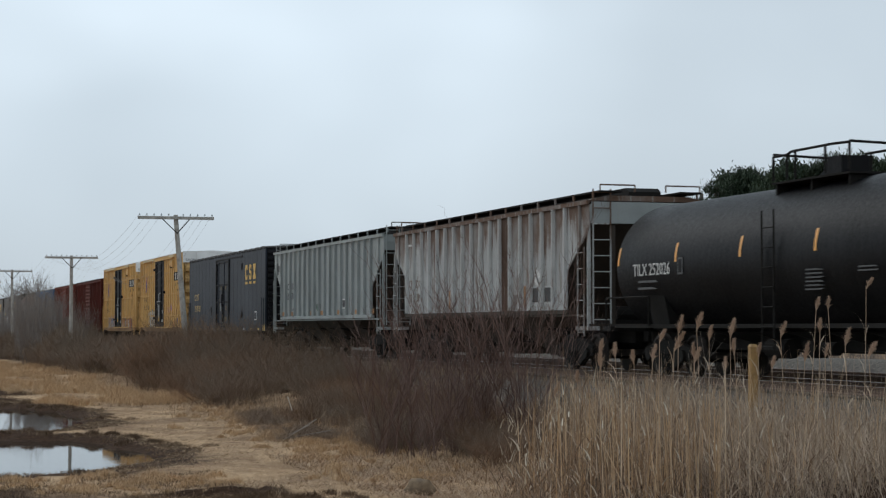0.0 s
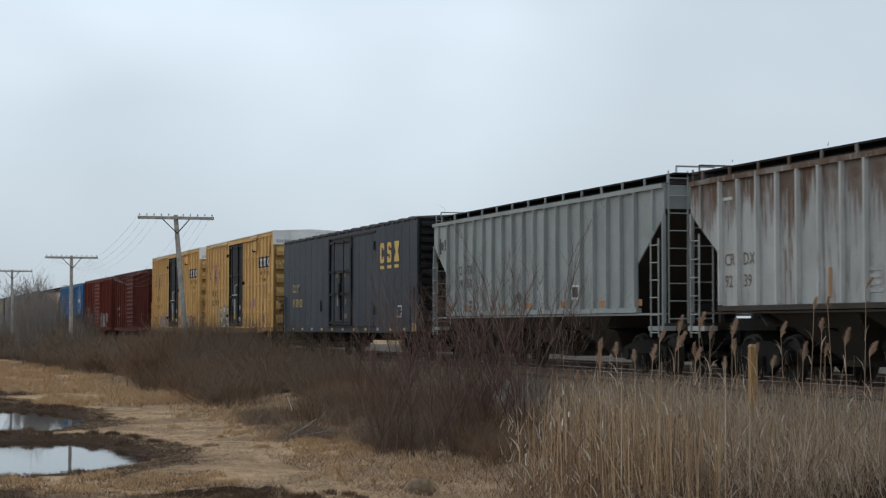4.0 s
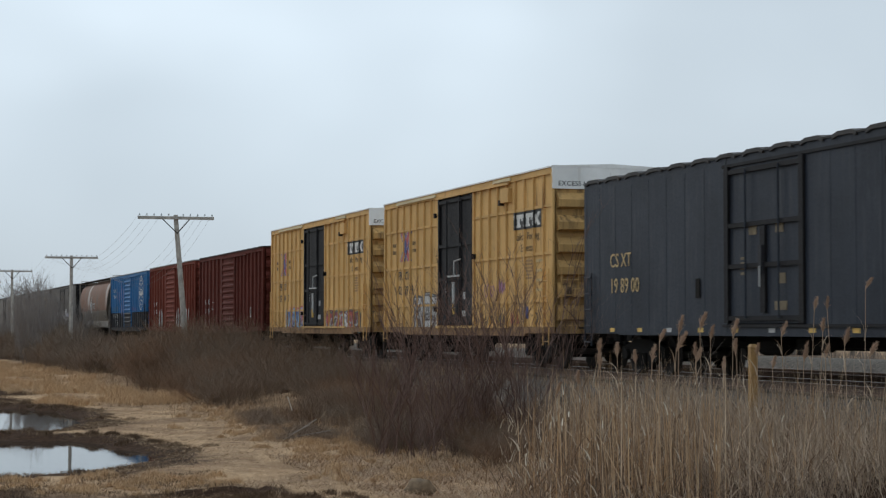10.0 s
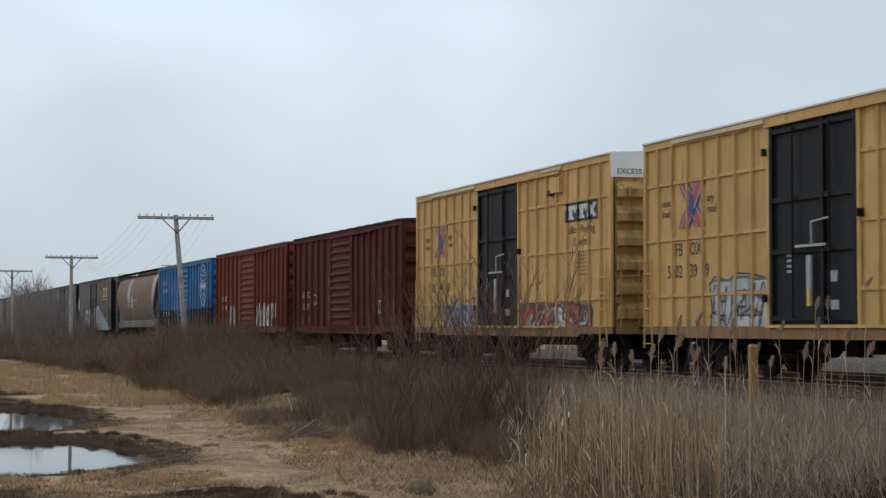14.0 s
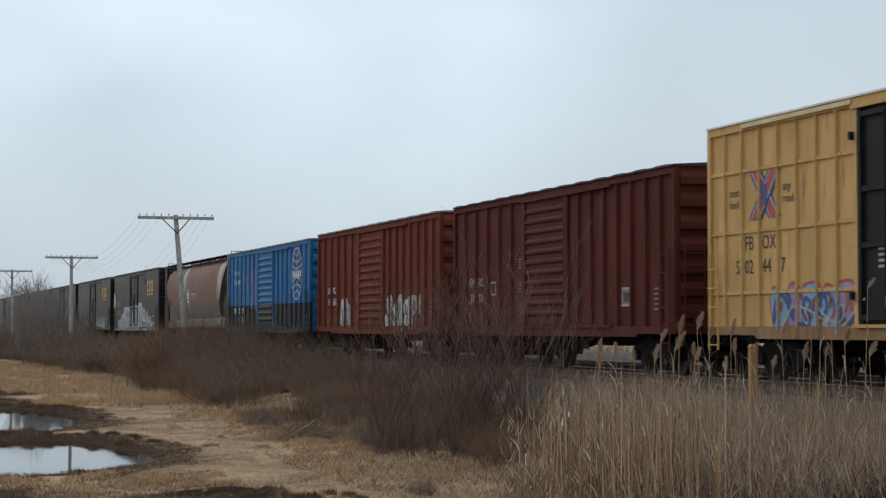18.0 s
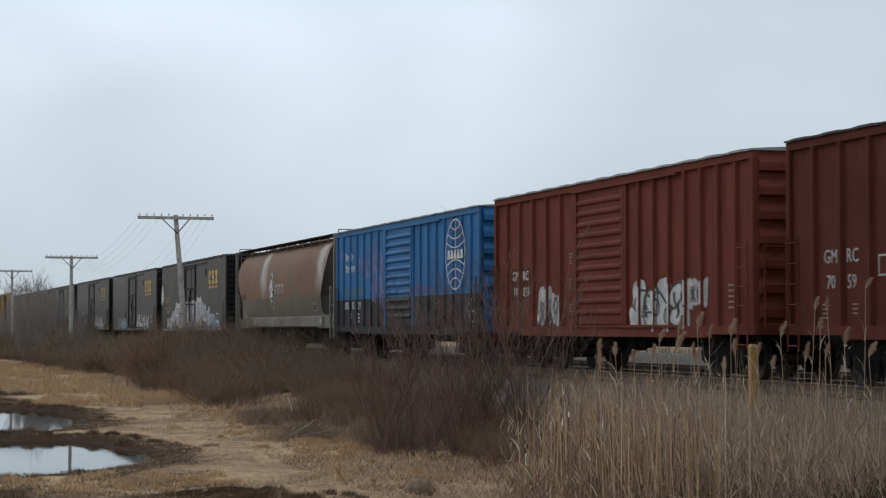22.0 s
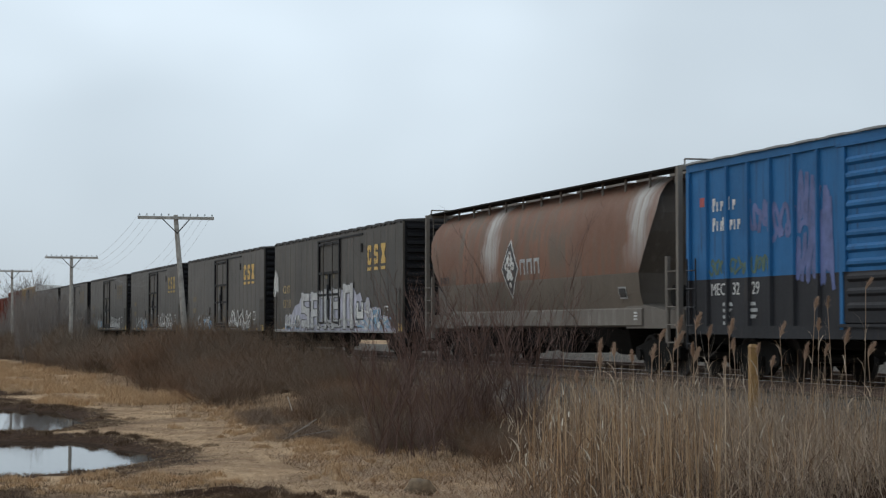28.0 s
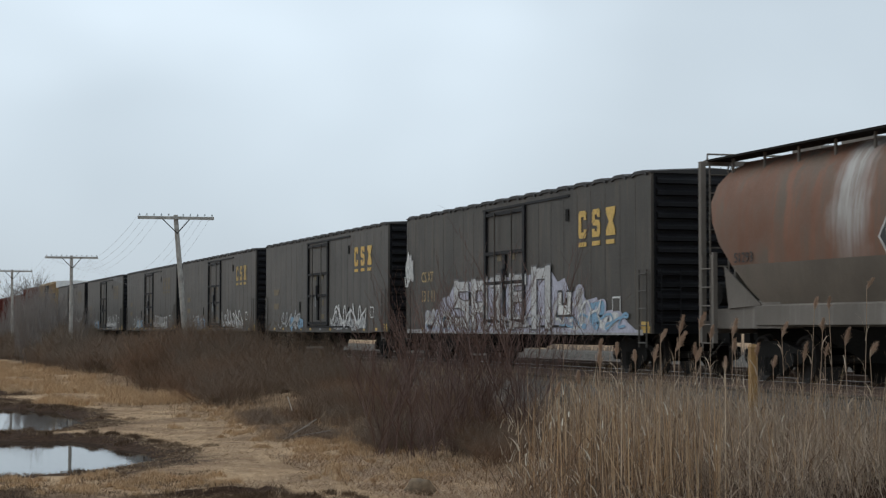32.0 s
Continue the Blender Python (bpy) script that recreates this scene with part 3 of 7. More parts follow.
            if sx < 0:
                note = M_DULL if paint in (YELLOW, HAZEYELLOW) else M_TAN
                r = Shape()
                for k in (0.30, 0.72):
                    yy = d0 + (d1 - d0) * k
                    r.tube((-xo - 0.09, yy, z0 + 0.1), (-xo - 0.09, yy, z1 - 0.1), 0.022, 6)
                ym = (d0 + d1) / 2
                if paint in (YELLOW, HAZEYELLOW):
                    part("lock_handle", Shape().box(-xo - 0.13, -xo - 0.09, ym - 0.62, ym + 0.5, z0 + 1.40, z0 + 1.45), M_DULL, door_ob, "worn pale lock handle")
                    part("lock_lever", Shape().path([(-xo - 0.11, ym - 0.1, z0 + 1.45), (-xo - 0.11, ym - 0.1, z0 + 1.85), (-xo - 0.11, ym - 0.75, z0 + 1.9)], 0.022, 6), M_DULL, door_ob)
                    part("lock_case", Shape().box(-xo - 0.11, -xo - 0.07, ym - 0.06, ym + 0.10, z0 + 0.5, z0 + 1.25), M_DULL, door_ob, "worn pale lock plate")
                    part("lock_case", Shape().box(-xo - 0.115, -xo - 0.07, ym - 0.045, ym + 0.08, z0 + 0.32, z0 + 0.62), M_YELLOW, door_ob, "yellow lock tag")
                else:
                    part("lock_case", Shape().box(-xo - 0.11, -xo - 0.06, ym - 0.05, ym + 0.08, z0 + 0.95, z0 + 1.5), LOWBLACK, door_ob, "worn dark lock plate")
                    part("lock_lever", Shape().tube((-xo - 0.12, ym, z0 + 0.7), (-xo - 0.12, ym, z0 + 1.1), 0.02, 6), M_DULL, door_ob, "worn pale lock lever")
                    for yq in (ym + 0.5, ym - 0.62):
                        part("door_notice", Shape().box(-xo - 0.012, -xo - 0.002, yq - 0.16, yq + 0.16, z0 + 1.72, z0 + 1.98), M_TAN, door_ob, "faded tan notice")
                part("locking_bar", r, dp, door_ob)
                for k in range(4):
                    q = patch(Shape(), -xo - 0.004, [(d0 - 0.62, z0 + 0.95 + k * 0.10), (d0 - 0.80, z0 + 0.95 + k * 0.10), (d0 - 0.80, z0 + 1.0 + k * 0.10), (d0 - 0.62, z0 + 1.0 + k * 0.10)])
                    part("door_notice", q, note, door_ob, "small worn notice")
                q = patch(Shape(), -xo - 0.004, [(d1 + 1.05, z0 + 0.75), (d1 + 0.8, z0 + 0.75), (d1 + 0.8, z0 + 0.95), (d1 + 1.05, z0 + 0.95)])
                part("door_notice", q, note, door_ob, "small worn notice")
                q = patch(Shape(), -xo - 0.004, [(d1 + 1.25, z0 + 0.25), (d1 + 0.75, z0 + 0.25), (d1 + 0.75, z0 + 0.42), (d1 + 1.25, z0 + 0.42)])
                part("door_notice", q, note, door_ob, "small worn notice")
        # door rails
        a, b = sorted((sx * (ws - 0.01), sx * (W + 0.03)))
        for zt in (eave - 0.21, sill + 0.14):
            part("door_track", Shape().box(a, b, d1 - (d0 - d1) * 0.95, d0 + 0.15, zt, zt + 0.06), LOWBLACK if low and zt < low else DOORBLACK if door_kind == "plug" and paint not in (YELLOW, HAZEYELLOW) else paint, car)
        for yc in (d0 + 0.06, d1 - 0.06):
            part("door_post", Shape().box(*sorted((sx * (ws - 0.02), sx * (W - 0.01))), yc - 0.06, yc + 0.06, sill + 0.1, eave - 0.1), DOORBLACK if door_kind == "plug" and paint not in (YELLOW, HAZEYELLOW) else paint, car)
    # ladders and steps at the corners
    for sx in (-1, 1):
        for sy in (-1, 1):
            m = ladder_mesh(0.42, sill - 0.30, ladder_top)
            part("ladder", m, LOWBLACK if low else paint, car, at=(sx * (W + 0.05), sy * (h - 0.36), 0))
    for sy in (-1, 1):
        m = ladder_mesh(0.45, sill + 0.1, ladder_top)
        l = part("ladder", m, endpaint, car, at=(-W + 0.42, sy * (h + 0.12), 0))
        l.rotation_euler = (0, 0, math.pi / 2)
        g = Shape()
        g.box(-0.95, 0.95, *sorted((sy * (h + 0.04), sy * (h + 0.24))), sill + 0.12, sill + 0.16)
        part("end_platform", g, BLACK, car)
    bw = Shape()
    bw.tube((0.55, -h - 0.10, 2.7), (0.55, -h - 0.16, 2.7), 0.28, 14)
    part("brake_wheel", bw, BLACK, car)
    underframe(car, L, sill + 0.12, L / 2 - 2.3)
    running_gear(car, L, L / 2 - 2.3, turning)
    car["half"] = h
    return car, fy, ws, W


def even(a, b, n):
    return [a + (b - a) * (i + 1) / (n + 1) for i in range(n)]


def yellow_car(right, left, seed, turning=True, near=True, paint=None):
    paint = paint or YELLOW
    car, fy, ws, W = boxcar("boxcar", "yellow high-cube boxcar with black plug door and white roof", right, left, 5.10, 0.92, 0.85, paint, WHITE, (0.38, 0.59),
                            even(0, 0.38, 7) + even(0.59, 1.0, 8), 0.075, 0.062, (1.75, 2.95, 4.15), 6, ENDYELLOW if paint is YELLOW else None, DOORBLACK, "plug", 0.10, 0.0, white_end=True, ladder_top=2.55, turning=turning)
    x = -ws - 0.006
    # lighter strip along the eave either side of the door
    for a, e in ((0.10, 0.37), (0.71, 0.80)):
        part("eave_strip", Shape().box(-W - 0.03, -W + 0.01, fy(e), fy(a), 4.98, 5.06), CREAM, car, "pale strip along the eave")
    # lettered panel: black with white figures
    p = Shape()
    patch(p, x - 0.002, [(fy(0.805), 3.64), (fy(0.94), 3.64), (fy(0.94), 4.10), (fy(0.805), 4.10)])
    part("emblem_panel", p, M_BLACK, car, "black emblem panel with white block figures")
    w, bars = (fy(0.805) - fy(0.94)) / 3, []
    for i in range(2):
        yy = fy(0.805) - i * w - 0.08
        bars += [(yy, yy - w * 0.92, 3.93, 4.04), (yy - w * 0.30, yy - w * 0.62, 3.70, 3.93), (yy, yy - w * 0.13, 3.86, 3.93), (yy - w * 0.79, yy - w * 0.92, 3.86, 3.93), (yy - w * 0.20, yy - w * 0.72, 3.70, 3.76)]
    yy = fy(0.805) - 2 * w - 0.06
    for j in range(8):
        f = (j + 0.5) / 8
        for c in (f, 1 - f):
            bars.append((yy - w * (0.10 + 0.62 * c) + w * 0.14, yy - w * (0.10 + 0.62 * c) - w * 0.14, 3.70 + 0.0425 * j, 3.70 + 0.0425 * (j + 1)))
    s = Shape()
    for k, (ya, yb, za, zb) in enumerate(bars):
        s.box(x - 0.009 - 0.0001 * k, x - 0.007, yb, ya, za, zb)
        for yp in POSTS[car.name][2]:
            lo, hi = max(yb, yp - 0.024), min(ya, yp + 0.024)
            if hi > lo:
                s.box(-W - 0.007 - 0.0001 * k, -W - 0.0045, lo, hi, za, zb)
    part("emblem", s, M_WHITE, car, "white block figures on black")
    for yp in POSTS[car.name][2]:
        if fy(0.94) < yp < fy(0.805):
            part("emblem_panel", Shape().box(-W - 0.004, -ws - 0.002, yp - 0.041, yp + 0.041, 3.64, 4.10), M_BLACK, car, "black paint across a side post")
    if near:
        lettering("lettering", "Railcar Pooling", M_UMBER, car, x, fy(0.81), 3.36, 0.20, 1.12)
        lettering("lettering", "Experts", M_UMBER, car, x, fy(0.84), 3.06, 0.19, 1.12)
        lettering("lettering", "next", M_UMBER, car, x, fy(0.058), 3.66, 0.17)
        lettering("lettering", "load", M_UMBER, car, x, fy(0.058), 3.43, 0.17)
        lettering("lettering", "any", M_UMBER, car, x, fy(0.200), 3.66, 0.17)
        lettering("lettering", "road", M_UMBER, car, x, fy(0.200), 3.43, 0.17)
        lettering("warning_line", "EXCESS HEIGHT CAR", M_BLACK, car, -1.45, -car["half"] - 0.018, 4.63, 0.12, 1.1, end=True)
    blocks(car, x, fy(0.85), 2.78, 0.9, 0.05, M_OCHRE, 0.8, 6)
    # a small housing by the eave, its shadow built as a dark bracket
    part("bracket", Shape().box(-W - 0.05, -ws, fy(0.795), fy(0.755), 4.42, 4.80), paint, car, "small housing beside the door track")
    part("bracket", Shape().box(-W - 0.07, -ws, fy(0.755), fy(0.746), 4.36, 4.50), DARKBROWN, car, "dark bracket standing in for the housing's shadow")
    for a, z in ((0.372, 4.35), (0.372, 1.55), (0.598, 3.0)):
        part("hinge", Shape().box(-W - 0.07, -ws, fy(a) - 0.045, fy(a) + 0.045, z, z + 0.14), DOORBLACK, car, "black door bracket")
    # crossed road emblem
    cy, cz = fy(0.155), 3.63
    for sg, across in ((1, M_RED), (-1, M_RED)):
        for m, k, off in ((M_NAVY, 0.27, 0.0), (M_WHITE, 0.18, 0.003), (across, 0.15, 0.006)):
            o = x - off - (0.010 if sg < 0 else 0.0)
            part("emblem", patch(Shape(), o, [(cy - sg * 0.40 - k, cz - 0.46), (cy - sg * 0.40 + k, cz - 0.46), (cy + sg * 0.40 + k, cz + 0.46), (cy + sg * 0.40 - k, cz + 0.46)]), m, car, "crossed red and blue stripes emblem")
    q = Shape()
    patch(q, x - 0.022, [(cy + 0.11, cz - 0.2), (cy - 0.11, cz - 0.2), (cy - 0.11, cz + 0.2), (cy + 0.11, cz + 0.2)])
    part("emblem", q, M_NAVY, car)
    lettering("car_number", "FB", M_BLACK, car, x, fy(0.099), 2.58, 0.28, 0.95)
    lettering("car_number", "OX", M_BLACK, car, x, fy(0.146), 2.58, 0.28, 0.95)
    for word, a in (("5", 0.074), ("02", 0.099), ("39" if seed == 1 else "44", 0.146), ("9" if seed == 1 else "7", 0.194)):
        lettering("car_number", word, M_BLACK, car, x, fy(a), 2.12, 0.28, 0.95)
    if seed == 1:
        for k, (grow, m) in enumerate(((0.0, M_BLACK), (0.035, M_GREY))):
            edge = ((0.208, 1.0), (0.212, 1.45), (0.205, 1.95), (0.222, 2.12), (0.262, 2.02), (0.285, 2.16), (0.325, 2.14), (0.362, 2.05), (0.372, 1.7), (0.366, 1.3), (0.374, 1.0), (0.33, 0.93), (0.25, 0.95))
            mid = (0.289, 1.5)
            part("graffiti", patch(Shape(), x - 0.005 * k, [(fy(mid[0] + (a - mid[0]) * (1 - grow * 1.6)), mid[1] + (z - mid[1]) * (1 - grow * 1.6)) for a, z in edge], 0.003), m, car, "silver graffiti outlined in black")
        block_graffiti(car, x - 0.012, fy(0.222), fy(0.372), 1.02, (1.0, 1.05, 1.0), "aes", M_SILVER, M_FAINTGREY, "boxy silver graffiti figures", 1.0)
        scrawl(car, x - 0.022, fy(0.212), fy(0.37), 1.0, 2.05, M_BLACK, 11, 6, 0.014, "black lines on silver graffiti")
        for yp in POSTS[car.name][2]:
            if fy(0.372) < yp < fy(0.208):
                part("graffiti", Shape().box(-W - 0.004, -W - 0.001, yp - 0.024, yp + 0.024, 1.1, 2.0), M_GREY, car, "silver spray across a side post")
        for a, m in ((0.66, M_GREEN), (0.715, M_GREEN), (0.745, M_BLACK), (0.90, M_BLACK)):
            scrawl(car, x - 0.008, fy(a), fy(a + 0.03), 1.1, 1.5, m, int(a * 1000), 3, 0.016)
        scrawl(car, x - 0.008, fy(0.79), fy(0.83), 1.1, 1.5, M_RED, 81, 4, 0.018)
        scrawl(car, x - 0.008, fy(0.66), fy(0.70), 1.9, 2.3, M_PINK, 82, 3, 0.02)
        part("notice", patch(Shape(), x - 0.008, [(fy(0.852), 1.30), (fy(0.852) - 0.42, 1.30), (fy(0.852) - 0.42, 1.62), (fy(0.852), 1.62)]), M_NAVY, car, "small dark printed notice")
        for k in range(4):
            part("notice", patch(Shape(), x - 0.008, [(fy(0.915), 2.0 + 0.25 * k), (fy(0.945), 2.0 + 0.25 * k), (fy(0.945), 2.07 + 0.25 * k), (fy(0.915), 2.07 + 0.25 * k)]), M_FADED, car, "small faded stencilled data")
        scrawl(car, x - 0.008, fy(0.715), fy(0.765), 1.95, 2.4, M_PINK, 83, 4, 0.03)
    else:
        graffiti(car, x, fy(0.60), fy(0.92), 0.9, 1.75, (M_RED, M_MAROON, M_RED, M_WHITE), M_GREEN, 7, 6, "red and white graffiti")
        scrawl(car, x - 0.016, fy(0.62), fy(0.90), 0.95, 1.6, M_DULL, 21, 7, 0.035, "white strokes on red graffiti")
        scrawl(car, x - 0.020, fy(0.62), fy(0.90), 1.1, 1.85, M_MAROON, 22, 6, 0.03, "dark red strokes on graffiti")
        graffiti(car, x, fy(0.17), fy(0.375), 0.9, 1.95, (M_BLUE, M_PURPLE, M_BLUE), M_RED, 9, 5, "blue and red graffiti")
        scrawl(car, x - 0.016, fy(0.18), fy(0.37), 0.98, 1.85, M_NAVY, 23, 5, 0.045, "dark blue strokes on graffiti")
        scrawl(car, x - 0.020, fy(0.20), fy(0.37), 1.0, 1.6, M_DULL, 24, 4, 0.02, "white strokes on graffiti")
    return car


def dark_car(right, left, paint, number, art, seed, turning=True, label="", emblem=None):
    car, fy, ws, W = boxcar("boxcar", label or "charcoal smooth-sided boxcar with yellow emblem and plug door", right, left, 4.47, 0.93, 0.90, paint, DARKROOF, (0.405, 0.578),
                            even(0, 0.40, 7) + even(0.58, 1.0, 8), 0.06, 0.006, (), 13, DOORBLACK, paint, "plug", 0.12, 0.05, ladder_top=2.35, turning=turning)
    x = -ws - 0.014
    big_letters(car, x, fy(0.775), 3.20, 0.66, 0.50, emblem or M_YELLOW, 0.88)
    for k in range(1, 12):
        yy = fy(k / 12.0)
        r = patch(Shape(), -W + 0.008, [(yy, 0.97), (yy - 0.26, 0.97), (yy - 0.26, 1.06), (yy, 1.06)])
        part("reflector", r, M_YELLOW if k % 3 else M_DULL, car, "small reflector strip on the sill")
    c = Shape()
    patch(c, -W + 0.007, [(fy(0.97), 0.95), (fy(0.995), 0.95), (fy(0.995), 1.20), (fy(0.97), 1.20)])
    part("reflector", c, M_YELLOW, car)
    for a, z in ((0.735, 3.82), (0.735, 1.65)):
        part("vent", Shape().box(x - 0.012, x, fy(a) - 0.10, fy(a) + 0.10, z - 0.15, z + 0.15), BLACK, car, "small black vent plate")
    part("vent", Shape().box(x - 0.012, x, fy(0.335) - 0.10, fy(0.335) + 0.10, 1.68, 2.08), BLACK, car, "small black vent plate")
    if number:
        lettering("car_number", number[0], M_FADED, car, x, fy(0.085), 2.45, 0.32, 1.0)
        lettering("car_number", number[1], M_FADED, car, x, fy(0.085), 1.86, 0.34, 1.0)
    else:
        blocks(car, x, fy(0.085), 2.4, 1.2, 0.24, M_TAN, 1.4, 2)
    n = Shape()
    o = lambda k: [(fy(0.885) - k, 1.40 + k), (fy(0.91) + k, 1.40 + k), (fy(0.91) + k, 1.78 - k), (fy(0.885) - k, 1.78 - k)]
    patch(n, x, o(0.0))
    part("notice", n, M_WHITE, car)
    part("notice", patch(Shape(), x - 0.004, o(0.04)), paint, car)
    art(car, fy, x)
    return car


def red_car(right, left, paint, label, seed, tagmarks, number):
    car, fy, ws, W = boxcar("boxcar", label, right, left, 4.53, 0.93, 0.86, paint, GALV if seed == 2 else DARKROOF, (0.385, 0.583), even(0, 0.385, 5) + even(0.583, 1.0, 7), 0.12, 0.08, (), 7, None,
                            None, "ribbed", 0.12, 0.015, ladder_top=2.75)
    x = -ws - 0.006
    top_line, low_line = (2.22, 1.76) if seed == 1 else (2.30, 1.88)
    if seed == 2:
        for a in (0.078, 0.132):
            part("stencil_panel", patch(Shape(), x, [(fy(a), 1.78), (fy(a + 0.043), 1.78), (fy(a + 0.043), 2.62), (fy(a), 2.62)], 0.002), REDDARK, car, "darker panel behind the number")
    for words, a, z in ((number[0][:2], 0.084, top_line), (number[0][2:], 0.136, top_line), (number[1][:len(number[1]) // 2], 0.090, low_line), (number[1][len(number[1]) // 2:], 0.138, low_line)):
        lettering("car_number", words, M_WHITE if seed == 2 else M_DULL, car, x - 0.003, fy(a), z, 0.25, 0.95)
    if seed == 1:
        for m, k, off in ((M_DULL, 0.0, 0.0), (paint, 0.035, 0.004)):
            part("notice", patch(Shape(), x - off, [(fy(0.207) - k, 1.95 + k), (fy(0.232) + k, 1.95 + k), (fy(0.232) + k, 2.32 - k), (fy(0.207) - k, 2.32 - k)]), m, car, "small white-framed notice")
    blocks(car, x, fy(0.08), 1.46, 0.3, 0.03, M_FAINT, 1.6, 4)
    blocks(car, x, fy(0.15), 1.46, 0.25, 0.03, M_FAINT, 1.6, 3)
    for k in range(3):
        blocks(car, x, fy(0.352), 2.85 - 0.62 * k, 0.28, 0.035, M_FAINT, 1.2, 4)
    blocks(car, x, fy(0.92), 1.9, 0.35, 0.04, M_FAINT, 1.8, 5)
    o = lambda k: [(fy(0.803) - k, 1.55 + k), (fy(0.836) + k, 1.55 + k), (fy(0.836) + k, 1.98 - k), (fy(0.803) - k, 1.98 - k)]
    part("notice", patch(Shape(), x, o(0.0)), M_DULL, car, "small white-framed notice")
    part("notice", patch(Shape(), x - 0.004, o(0.045)), M_FAINT, car)
    part("notice", patch(Shape(), x - 0.008, o(0.11)), M_BLACK, car)
    tagmarks(car, fy, x)
    return car


# the train, from its head back
dark_car(1.377, 1.689, NAVY, ("CS XT", "19 89 00"), lambda car, fy, x: None, 1, label="dark grey-blue smooth-sided boxcar with yellow emblem")
yellow_car(1.7245, 1.9831, 1)
yellow_car(2.0140, 2.2739, 2)


def tags_one(car, fy, x):
    blocks(car, x, fy(0.372), 2.6, 0.12, 0.2, M_DULL, 1.2, 2)


def tags_two(car, fy, x):
    graffiti(car, x, fy(0.21), fy(0.31), 0.95, 2.1, (M_SILVER, M_GREY, M_SILVER), M_DULL, 21, 3, "white spray-painted scrawl")
    scrawl(car, x - 0.02, fy(0.215), fy(0.305), 1.0, 2.0, M_BLACK, 16, 3, 0.022, "black lines on white graffiti")
    graffiti(car, x, fy(0.60), fy(0.80), 0.93, 1.55, (M_SILVER, M_DULL), M_SILVER, 22, 6, "white bubble graffiti")
    for k, (a, b, top) in enumerate(((0.605, 0.66, 2.25), (0.65, 0.70, 2.1), (0.69, 0.745, 2.15), (0.735, 0.785, 2.0))):
        graffiti(car, x - 0.014 * (k % 2 + 1), fy(a), fy(b), 1.05, top, (M_SILVER,), M_BLACK if k % 2 else M_SILVER, 90 + k, 1, "white bubble graffiti with black outlines")
    scrawl(car, x - 0.046, fy(0.62), fy(0.775), 1.15, 2.0, M_BLACK, 15, 4, 0.024, "black lines on white graffiti")
    graffiti(car, x, fy(0.79), fy(0.86), 1.5, 2.1, (M_SILVER, M_GREY), M_GREY, 23, 3, "white bubble graffiti")


red_car(2.301, 2.556, REDDARK, "dark oxide-red boxcar with ribbed sliding door", 1, tags_one, ("GMRC", "7059"))
red_car(2.5786, 2.8336, RED, "oxide-red boxcar with white graffiti and ribbed door", 2, tags_two, ("GMRC", "100056"))


M_FADEPINK = plain("faded_mauve_spray", (0.115, 0.145, 0.31), 0.7, 0.35, 3.0)


